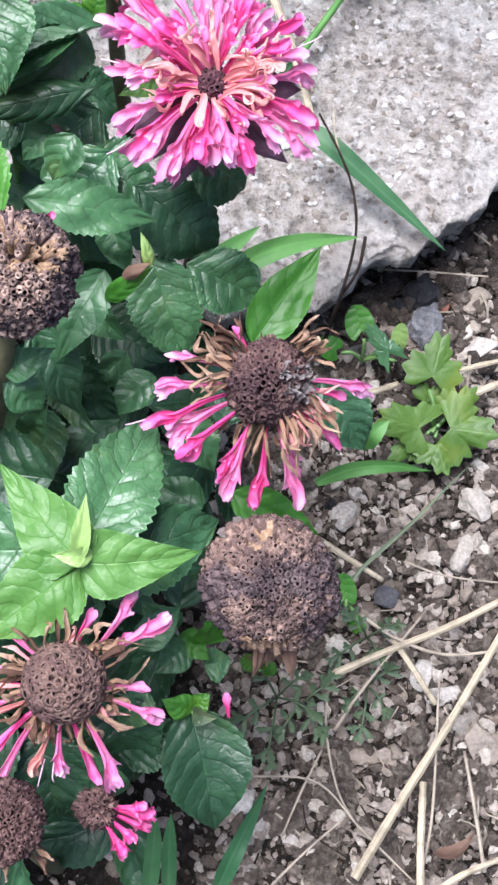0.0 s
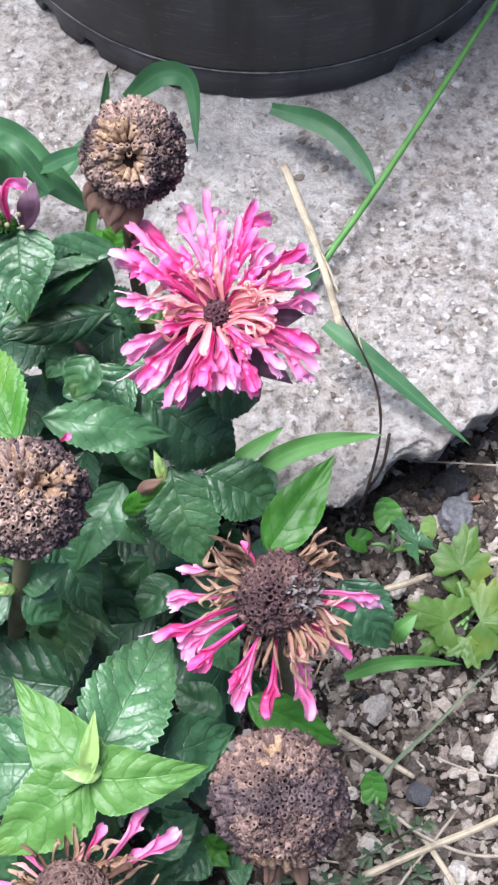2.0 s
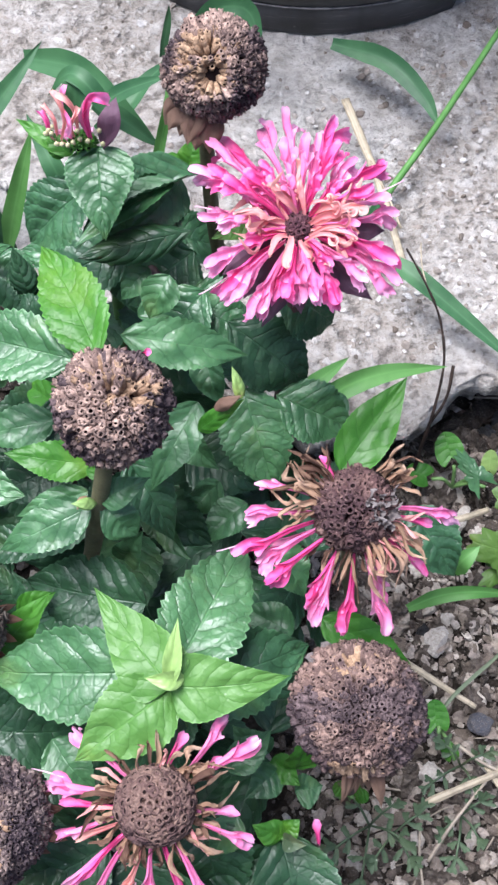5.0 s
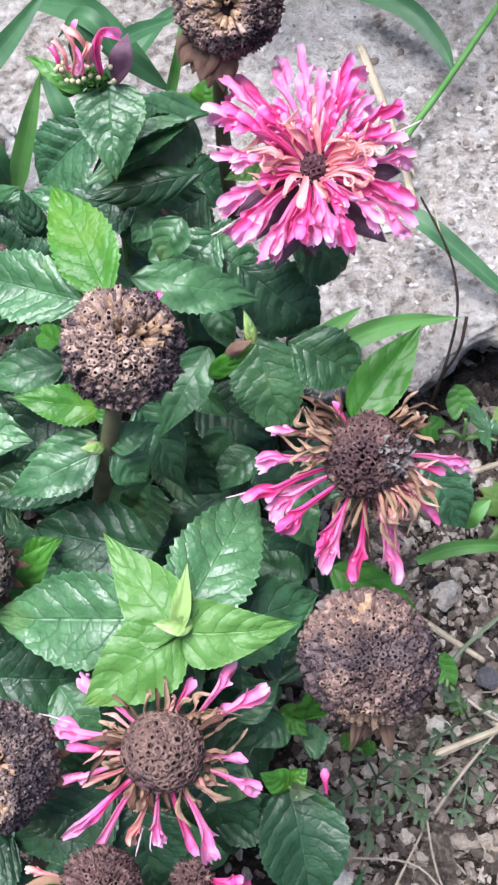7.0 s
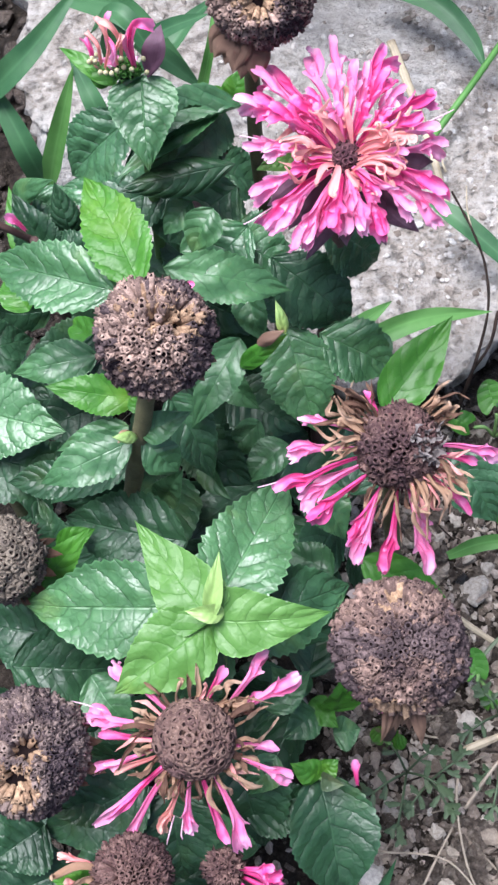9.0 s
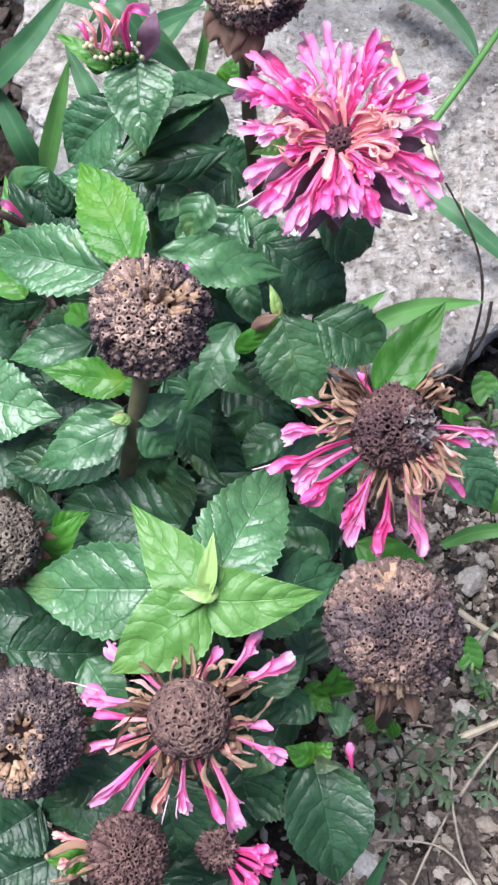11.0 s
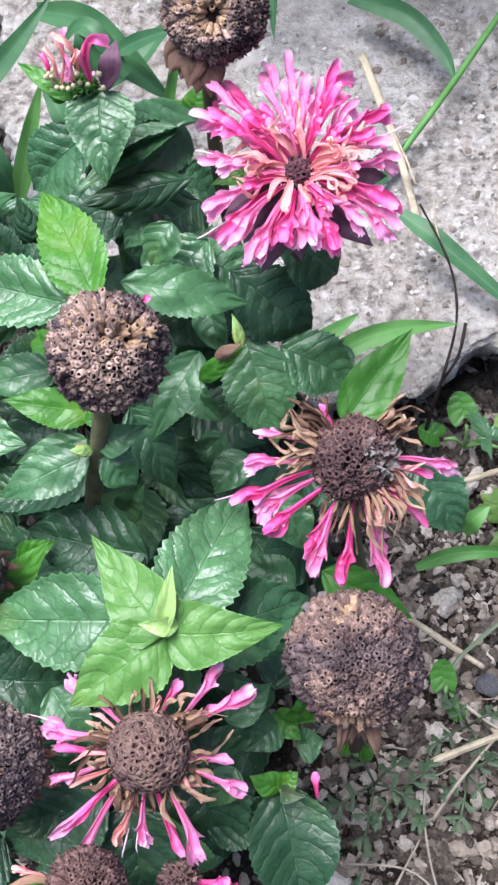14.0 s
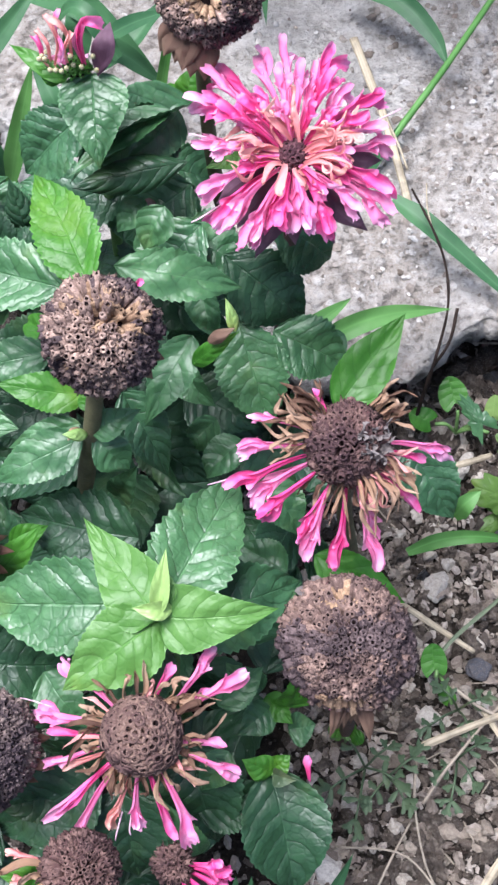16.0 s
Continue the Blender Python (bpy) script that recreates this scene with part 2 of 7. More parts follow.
def straw_material(name, a, b):
    n = Nodes(name)
    u, v = n.uv()
    c = n.mix(n.noise(120.0, 4.0), a, b)
    fib = n.math("SINE", n.math("MULTIPLY", u, 45.0))
    c = n.mix(n.math("MULTIPLY", n.ramp(n.math("SINE", n.math("ADD", n.math("MULTIPLY", u, 31.0), n.math("MULTIPLY", n.noise(60.0), 5.0))), (0.3, 0.0), (0.8, 1.0)), 0.4), c, tuple(x * 0.6 for x in a))
    # darker joints along the stalk
    joint = n.math("SUBTRACT", 1.0, n.math("MULTIPLY", n.math("ABSOLUTE", n.math("SUBTRACT", n.math("FRACT", n.math("ADD", n.math("MULTIPLY", v, 1.15), n.chance())), 0.5)), 45.0), clamp=True)
    c = n.mix(n.math("MULTIPLY", joint, 0.35), c, tuple(x * 0.35 for x in a))
    c = n.mix(n.ramp(n.noise(110.0, 4.0, 0.7), (0.48, 0.0), (0.68, 0.75)), c, tuple(x * 0.45 for x in a))
    return n.done(c, 0.6, n.bump(n.math("ADD", n.math("MULTIPLY", fib, 0.4), n.noise(800.0)), 0.4, 0.0002), Specular_IOR_Level=0.35)


STRAW = straw_material("straw_pale", (0.24, 0.2, 0.135), (0.45, 0.39, 0.28))
STRAW_GREY = straw_material("straw_grey", (0.2, 0.165, 0.125), (0.36, 0.31, 0.24))


def concrete_material():
    """Weathered concrete: a pale skin worn off in patches, with grains of aggregate and dark pits."""
    n = Nodes("concrete_weathered")
    big, mid, small = n.noise(16.0, 5.0, 0.6), n.noise(75.0, 7.0, 0.7), n.noise(240.0, 6.0, 0.7)
    fine, dot = n.noise(560.0, 6.0, 0.75), n.noise(1300.0, 3.0, 0.7)
    worn = n.ramp(big, (0.36, 0.3), (0.56, 1.0))
    c = n.mix(n.ramp(mid, (0.34, 0.0), (0.62, 1.0)), (0.36, 0.333, 0.295), (0.62, 0.595, 0.55))
    c = n.mix(n.ramp(big, (0.45, 0.0), (0.6, 0.5)), c, (0.37, 0.31, 0.255))
    # grains of aggregate, each of its own tone, in a darker worn ground
    grain = n.voronoi(230.0)
    tone = n.ramp(n.voronoi(230.0, "Color"), (0.2, (0.3, 0.26, 0.22)), (0.5, (0.55, 0.52, 0.48)), (0.8, (0.78, 0.76, 0.72)))
    show = n.math("MULTIPLY", n.math("MULTIPLY", n.ramp(grain, (0.3, 1.0), (0.5, 0.0)), worn), n.ramp(mid, (0.38, 0.25), (0.55, 0.85)))
    c = n.mix(n.math("MULTIPLY", show, 0.7), c, tone)
    pits = n.math("MULTIPLY", n.ramp(small, (0.38, 1.0), (0.46, 0.0)), worn)
    c = n.mix(n.math("MULTIPLY", pits, 0.6), c, (0.15, 0.128, 0.108))
    c = n.mix(n.math("MULTIPLY", n.ramp(small, (0.54, 0.0), (0.64, 1.0)), 0.5), c, (0.68, 0.66, 0.63))
    c = n.mix(n.math("MULTIPLY", n.math("MULTIPLY", n.ramp(fine, (0.38, 1.0), (0.47, 0.0)), worn), 0.45), c, (0.1, 0.083, 0.07))
    c = n.mix(n.math("MULTIPLY", n.ramp(fine, (0.56, 0.0), (0.66, 1.0)), 0.5), c, (0.7, 0.68, 0.65))
    c = n.mix(n.math("MULTIPLY", n.ramp(dot, (0.3, 1.0), (0.38, 0.0)), 0.45), c, (0.1, 0.085, 0.075))
    h = n.math("ADD", n.math("MULTIPLY", fine, 0.9), n.math("ADD", mid, small))
    h = n.math("ADD", h, n.math("MULTIPLY", show, 0.22))
    h = n.math("SUBTRACT", h, n.math("MULTIPLY", pits, 0.25))
    return n.done(c, 0.92, n.bump(h, 1.0, 0.0034), Specular_IOR_Level=0.2)


CONCRETE = concrete_material()


def stone_material(name, spread, *stops):
    n = Nodes(name)
    pick = n.island() if spread == "island" else n.chance()
    c = n.ramp(pick, *stops)
    f = n.noise(900.0, 5.0, 0.7)
    c = n.mix(n.math("MULTIPLY", n.ramp(f, (0.35, 1.0), (0.6, 0.0)), 0.45), c, (0.11, 0.085, 0.064))
    c = n.mix(n.math("MULTIPLY", n.ramp(n.noise(2600.0), (0.55, 0.0), (0.7, 1.0)), 0.35), c, (0.5, 0.46, 0.42))
    return n.done(c, 0.9, n.bump(n.noise(1400.0, 6.0, 0.75), 1.0, 0.0011), Specular_IOR_Level=0.25)


GRAVEL = stone_material("gravel_mixed", "island", (0.0, (0.025, 0.019, 0.014)), (0.18, (0.13, 0.103, 0.08)), (0.5, (0.29, 0.243, 0.195)), (0.8, (0.47, 0.42, 0.355)), (1.0, (0.66, 0.61, 0.54)))
CRUMB = stone_material("soil_crumb", "island", (0.0, (0.014, 0.011, 0.009)), (0.3, (0.12, 0.096, 0.078)), (0.65, (0.32, 0.267, 0.225)), (1.0, (0.54, 0.48, 0.42)))
# grit darkened below the crumb tones, to paint shade into the gaps between them
GRIT_SHADE = stone_material("grit_shade", "island", (0.0, (0.012, 0.009, 0.007)), (0.5, (0.045, 0.036, 0.028)), (0.85, (0.12, 0.1, 0.08)), (1.0, (0.4, 0.36, 0.31)))
BARK = stone_material("bark_mulch", "island", (0.0, (0.008, 0.006, 0.005)), (0.5, (0.022, 0.017, 0.014)), (1.0, (0.06, 0.046, 0.038)))
STONE = stone_material("stone_pale", "object", (0.0, (0.3, 0.25, 0.2)), (0.5, (0.46, 0.42, 0.365)), (1.0, (0.62, 0.585, 0.53)))
STONE_BLUE = stone_material("stone_slate", "object", (0.0, (0.06, 0.065, 0.08)), (1.0, (0.12, 0.125, 0.15)))
AGGREGATE = stone_material("aggregate_grey", "object", (0.0, (0.16, 0.125, 0.1)), (0.3, (0.34, 0.3, 0.26)), (0.7, (0.5, 0.48, 0.45)), (1.0, (0.66, 0.64, 0.61)))
SLAB_GRAIN = stone_material("slab_grain", "island", (0.0, (0.16, 0.13, 0.105)), (0.3, (0.36, 0.32, 0.28)), (0.65, (0.55, 0.525, 0.49)), (1.0, (0.76, 0.74, 0.7)))
CHARCOAL = plain_material("charcoal_black", (0.004, 0.004, 0.005), (0.03, 0.031, 0.036), 0.5, 300.0, 1.0, 0.002)
CHARCOAL_GREY = plain_material("charcoal_ashy", (0.07, 0.07, 0.078), (0.3, 0.3, 0.32), 0.8, 420.0, 1.0, 0.002)
CLAY = plain_material("clay_red", (0.11, 0.045, 0.028), (0.2, 0.085, 0.05), 0.9, 300.0)


def soil_material(name, low, mid, high):
    n = Nodes(name)
    a, b = n.noise(60.0, 5.0, 0.65), n.noise(420.0, 5.0, 0.7)
    c = n.ramp(b, (0.25, low), (0.5, mid), (0.78, high))
    c = n.mix(n.math("MULTIPLY", n.ramp(a, (0.4, 1.0), (0.6, 0.0)), 0.45), c, low)
    return n.done(c, 0.95, n.bump(n.math("ADD", n.math("ADD", b, n.noise(1500.0)), n.math("MULTIPLY", n.voronoi(260.0), -0.8)), 1.0, 0.003), Specular_IOR_Level=0.2)


# ground colour kept darker than the clods so crevices read as shaded
SOIL = soil_material("soil_dry", (0.006, 0.0045, 0.0035), (0.03, 0.023, 0.017), (0.1, 0.08, 0.062))
CLOD = soil_material("clod_dry", (0.04, 0.031, 0.025), (0.16, 0.13, 0.106), (0.38, 0.335, 0.285))


def pot_material():
    n = Nodes("pot_black_plastic")
    f = n.noise(35.0, 5.0, 0.65)
    c = n.mix(n.ramp(f, (0.4, 0.0), (0.7, 1.0)), (0.02, 0.021, 0.024), (0.055, 0.056, 0.06))
    scuff = n.tree.nodes.new("ShaderNodeMapping")
    n.put(scuff.inputs["Vector"], n.coord()), n.put(scuff.inputs["Scale"], (1.0, 1.0, 14.0))
    s = n.ramp(n.noise(90.0, 5.0, 0.7, scuff.outputs[0]), (0.57, 0.0), (0.68, 1.0))
    c = n.mix(n.math("MULTIPLY", s, 0.5), c, (0.16, 0.15, 0.145))
    # dark upright streaks paint the glossy wall's reflections into its colour
    reflection = n.tree.nodes.new("ShaderNodeMapping")
    n.put(reflection.inputs["Vector"], n.coord()), n.put(reflection.inputs["Scale"], (1.0, 1.0, 0.06))
    c = n.mix(n.math("MULTIPLY", n.ramp(n.noise(70.0, 3.0, 0.5, reflection.outputs[0]), (0.5, 0.0), (0.62, 1.0)), 0.75), c, (0.008, 0.009, 0.01))
    dust = n.ramp(n.voronoi(150.0), (0.0, 1.0), (0.09, 0.0))
    c = n.mix(n.math("MULTIPLY", dust, 0.35), c, (0.3, 0.29, 0.27))
    return n.done(c, n.math("ADD", 0.38, n.math("MULTIPLY", f, 0.3)), n.bump(n.noise(500.0), 0.25, 0.0004))


POT = pot_material()


# ---- mesh helpers ----
def V(*v):
    return Vector(v)


def mesh_of(name, verts, faces, uvs=None, mats=(), slots=None, smooth=True):
    me = bpy.data.meshes.new(name)
    me.from_pydata([tuple(v) for v in verts], [], faces)
    for m in mats:
        me.materials.append(m)
    if uvs is not None:
        layer = me.uv_layers.new(name="UVMap")
        loops = np.empty(len(me.loops), dtype=np.int32)
        me.loops.foreach_get("vertex_index", loops)
        layer.data.foreach_set("uv", np.asarray(uvs, dtype=np.float32)[loops].ravel())
    if slots is not None:
        me.polygons.foreach_set("material_index", np.asarray(slots, dtype=np.int32))
    me.polygons.foreach_set("use_smooth", np.full(len(me.polygons), smooth))
    me.update()
    return me


def root(name, at, label, category, group=""):
    """A thing: an empty at its base."""
    ob = new(name)
    ob.location, ob.empty_display_size = at, 0.01
    return tagged(ob, label, category, group)


def part(name, me, parent, label=""):
    """One mesh, in world coordinates, under a thing or under a part."""
    ob = new(name, me)
    ob.parent = parent
    ob.matrix_parent_inverse = Matrix.Translation(-parent.location)
    return tagged(ob, label)


def tube_data(points, radii, sides=7, flat=1.0, up=(0.3, -0.4, 1)):
    """Rings along a line of points: verts, faces, uvs."""
    pts, verts, uvs, faces = [Vector(p) for p in points], [], [], []
    total = len(pts) - 1
    side = None
    for i, p in enumerate(pts):
        d = (pts[min(i + 1, total)] - pts[max(i - 1, 0)]).normalized()
        side = d.cross(Vector(up)) if side is None else side - d * side.dot(d)
        if side.length < 1e-6:
            side = d.orthogonal()
        side.normalize()
        top = side.cross(d)
        for k in range(sides):
            a = 2 * math.pi * k / sides
            verts.append(p + (side * math.cos(a) + top * math.sin(a) * flat) * radii[i])
            uvs.append((k / sides, i / total))
    for i in range(total):
        for k in range(sides):
            a, b = i * sides + k, i * sides + (k + 1) % sides
            faces.append((a, b, b + sides, a + sides))
    faces.append(tuple(range(sides))[::-1])
    faces.append(tuple(range(total * sides, (total + 1) * sides)))
    return verts, faces, uvs


def curve_points(stops, count):
    """A smooth line through the stops (Catmull-Rom)."""
    p = [Vector(s) for s in stops]
    p = [p[0] * 2 - p[1]] + p + [p[-1] * 2 - p[-2]]
    out, spans = [], len(p) - 3
    for i in range(count):
        x = i / (count - 1) * spans
        k = min(int(x), spans - 1)
        t, (a, b, c, d) = x - k, p[k : k + 4]
        out.append(0.5 * (2 * b + (c - a) * t + (2 * a - 5 * b + 4 * c - d) * t * t + (3 * b - a - 3 * c + d) * t**3))
    return out


def tube(name, stops, r0, r1, mat, count=12, sides=7, flat=1.0, rough=0.0):
    pts = curve_points(stops, count)
    radii = [(r0 + (r1 - r0) * i / (count - 1)) * (1 + rough * noise.noise(p * 400)) for i, p in enumerate(pts)]
    v, f, uv = tube_data(pts, radii, sides, flat)
    return mesh_of(name, v, f, uv, (mat,))


VIEW = Vector((0.0, -0.45, 0.9))


def leaf_mesh(base, tip, width, mat, bow=0.1, fold=0.15, roll=0.0, teeth=17, side_bend=0.0, curl=0.0, peak=0.34, quilt=0.6, rows=51, seed=0, bite=0.105):
    """A toothed, quilted leaf from base to tip; bow arches it, fold lifts its halves, curl rolls its rims over."""
    base, tip = Vector(base), Vector(tip)
    along = tip - base
    length = along.length
    d = along / length
    s = d.cross(VIEW)
    if s.length < 1e-4:
        s = d.orthogonal()
    s.normalize()
    n = s.cross(d)
    s, n = Matrix.Rotation(radians(roll), 3, d) @ s, Matrix.Rotation(radians(roll), 3, d) @ n
    cols, verts, uvs, faces = 10, [], [], []
    rows = teeth * 3 if teeth else rows
    a = 1.2 * peak / (1 - peak)
    top = (peak**a) * ((1 - peak) ** 1.2)
    off = Vector((seed * 3.1, seed * 1.7, 0))
    for i in range(rows + 1):
        t = i / rows
        w = 0.5 * width * (max(t, 1e-4) ** a) * ((1 - t) ** 1.2) / top
        if i == rows:
            w = 0.0
        tooth = (t * teeth) % 1.0 if teeth else 0.5
        rim = 1.0 + (bite * (tooth - 0.55) if teeth else 0.0) + 0.05 * noise.noise(off + V(t * 4, 0.3, 7))
        mid = base + d * (length * t) + n * (bow * length * 4 * t * (1 - t)) + s * (side_bend * length * 4 * t * (1 - t))
        for k in range(cols + 1):
            u = k / cols * 2 - 1
            x, lift = u * w * rim, fold * abs(u) * w
            if curl:
                ang = curl * abs(u)
                x = math.copysign(math.sin(ang) / curl * w * rim, u)
                lift += (math.cos(ang) - 1) / curl * w
            ribs = 0.5 + 0.5 * math.cos(2 * math.pi * 7 * (t - 0.22 * abs(u) ** 1.3 + 0.0714))
            lift += quilt * min(1, width / 0.018) * (0.0009 * ribs * min(1, 3 * abs(u)) * min(1, w / 0.004) - 0.0004 * (abs(u) < 0.05))
            lift += 0.0015 * noise.noise(off + V(t * 3, u * 1.6, 2)) * min(1, w / 0.006)
            verts.append(mid + s * x + n * lift)
            uvs.append((u * 0.5 + 0.5, t))
    for i in range(rows):
        for k in range(cols):
            q = i * (cols + 1) + k
            faces.append((q, q + 1, q + cols + 2, q + cols + 1))
    return mesh_of("leaf", verts, faces, uvs, (mat,))


counter = [0]


def leaf(parent, base, tip, width, mat=None, label="", stalk=0.0, **more):
    counter[0] += 1
    if width < 0.0118:
        mat = {LEAF_DARK: LEAF_SMALL, LEAF_MID: LEAF_SMALL, LEAF_FRESH: LEAF_SMALL_FRESH}.get(mat, mat)
    ob = part("leaf", leaf_mesh(base, tip, width, mat or LEAF_DARK, seed=counter[0], **more), parent, label)
    return ob


def blade_mesh(stops, width, mat, fold=0.25, roll=0.0, rows=26):
    """A grass blade along the stops, with a keel."""
    pts = curve_points(stops, rows + 1)
    verts, uvs, faces = [], [], []
    for i, p in enumerate(pts):
        t = i / rows
        d = (pts[min(i + 1, rows)] - pts[max(i - 1, 0)]).normalized()
        s = d.cross(VIEW).normalized()
        n = s.cross(d)
        turn = Matrix.Rotation(radians(roll), 3, d)
        s, n = turn @ s, turn @ n
        w = 0.5 * width * min(1, 0.55 + t * 2) * (1 - max(0, (t - 0.3) / 0.7) ** 2.2)
        for k in range(5):
            u = k / 2 - 1
            verts.append(p + s * (u * w) + n * (fold * abs(u) * w + 0.0004 * noise.noise(p * 90 + V(u, 0, 0))))
            uvs.append((u * 0.5 + 0.5, t))
    for i in range(rows):
        for k in range(4):
            q = i * 5 + k
            faces.append((q, q + 1, q + 6, q + 5))
    return mesh_of("blade", verts, faces, uvs, (mat,))


def shell_mesh(rng, stops, widths, cup, twist, ruffle, mat, sides=7, rows=12, lobes=0.0):
    """A strip of petal along the stops: a trough that may close to a tube, with a ruffled end."""
    pts = curve_points(stops, rows + 1)
    verts, uvs, faces = [], [], []
    turn0 = rng.uniform(-0.4, 0.4)
    off = V(rng.random() * 90, rng.random() * 90, 0)
    for i, p in enumerate(pts):
        t = i / rows
        d = (pts[min(i + 1, rows)] - pts[max(i - 1, 0)]).normalized()
        s = d.cross(VIEW)
        s = s.normalized() if s.length > 1e-3 else d.orthogonal().normalized()
        n = s.cross(d)
        turn = Matrix.Rotation(turn0 + twist * t, 3, d)
        s, n = turn @ s, turn @ n
        x = t * (len(widths) - 1)
        k0 = min(int(x), len(widths) - 2)
        w = widths[k0] + (widths[k0 + 1] - widths[k0]) * (x - k0)
        close = cup * (1 - 0.75 * max(0, t - 0.55) / 0.45)
        for k in range(sides):
            u = k / (sides - 1) * 2 - 1
            ang = close * u
            r = w / max(close, 0.3)
            cut = lobes * w * max(0, (t - 0.6) / 0.4) ** 1.5 * (math.cos(1.5 * math.pi * u) ** 2 - 0.4)
            fray = ruffle * w * t * t * noise.noise(off + V(u * 1.8, t * 5, 0)) * 1.6
            verts.append(p + s * (math.sin(ang) * r) + n * ((1 - math.cos(ang)) * r + fray) + d * (ruffle * w * max(0, t - 0.75) * 5 * noise.noise(off + V(u * 2.2, 9, 0)) + cut))
            uvs.append((u * 0.5 + 0.5, t))
    for i in range(rows):
        for k in range(sides - 1):
            q = i * sides + k
            faces.append((q, q + 1, q + sides + 1, q + sides))
    return verts, faces, uvs


def join(*pieces):
    verts, faces, uvs = [], [], []
    for v, f, u in pieces:
        o = len(verts)
        verts += v
        uvs += u
        faces += [tuple(i + o for i in q) for q in f]
    return verts, faces, uvs


def petal_mesh(rng, start, way, length, width, mat, droop=0.2, lip=True, wither=0.0):
    """One tubular floret: a narrow throat that widens into two ruffled lips."""
    start, way = Vector(start), Vector(way).normalized()
    down = V(0, 0, -1)
    side = way.cross(V(0, 0, 1))
    side = side.normalized() if side.length > 1e-3 else V(1, 0, 0)
    sway = rng.uniform(-0.13, 0.13) + wither * rng.uniform(-0.4, 0.4)
    a = start + way * length * 0.35 + side * sway * length * 0.4 - down * 0.03 * length
    b = start + way * length * 0.7 + side * sway * length + down * droop * length * 0.3
    c = start + way * length + side * sway * length * (1.4 + wither * rng.uniform(-1, 1)) + down * droop * length
    w = width * 0.6
    if wither > 0.3:
        a += V(rng.uniform(-1, 1), rng.uniform(-1, 1), rng.uniform(-1, 1)) * length * 0.12 * wither
        b += V(rng.uniform(-1, 1), rng.uniform(-1, 1), rng.uniform(-1, 1)) * length * 0.2 * wither
        c += V(rng.uniform(-1, 1), rng.uniform(-1, 1), rng.uniform(-1, 1)) * length * 0.25 * wither
        return mesh_of("petal", *shell_mesh(rng, (start, a, b, c), (w * 0.3, w * 0.45, w * 0.65, w * 0.8, w * 0.45, w * 0.15), 1.0, rng.uniform(-5, 5), 1.6, mat), mats=(mat,))
    if not lip:
        pieces = [shell_mesh(rng, (start, a, b, c), (w * 0.55, w * 0.75, w * 0.95, w * 1.15, w * 1.05, w * 0.35), 2.6, rng.uniform(-0.9, 0.9), 0.45, mat)]
    else:
        mouth = a * 0.2 + b * 0.8
        run = c - mouth
        # a closed tube that widens, an arched narrow upper lip and a broad lower lip with rounded lobes that falls away
        pieces = [shell_mesh(rng, (start, a, mouth, mouth + run * 0.35), (w * 0.55, w * 0.72, w * 0.95, w * 1.2, w * 1.3, w * 1.05), 2.8, rng.uniform(-0.5, 0.5), 0.3, mat)]
        rise = down * -length * rng.uniform(-0.02, 0.07) + side * length * rng.uniform(-0.07, 0.07)
        pieces.append(shell_mesh(rng, (a * 0.2 + b * 0.8, mouth + run * 0.45 + rise, c + rise * 0.6), (w * 0.75, w * 0.95, w * 0.95, w * 0.8, w * 0.3), 1.9, rng.uniform(-0.7, 0.7), 0.55, mat, 7, 10))
        e = mouth + run * 0.5 + down * length * rng.uniform(0.02, 0.08) + side * length * rng.uniform(-0.09, 0.09)
        g = e + run * rng.uniform(0.3, 0.5) + down * length * rng.uniform(0.06, 0.2) + side * length * rng.uniform(-0.1, 0.1)
        pieces.append(shell_mesh(rng, (a * 0.15 + b * 0.85, e, g), (w * 0.7, w * 0.85, w * 1.0, w * 1.0, w * 0.55), 1.5, rng.uniform(-0.9, 0.9), 0.7, mat, 9, 10, 0.6))
    return mesh_of("petal", *join(*pieces), mats=(mat,))


def frame_of(axis):
    axis = Vector(axis).normalized()
    x = (V(1, 0, 0) - axis * axis.x).normalized()
    return Matrix((x, axis.cross(x), axis)).transposed()


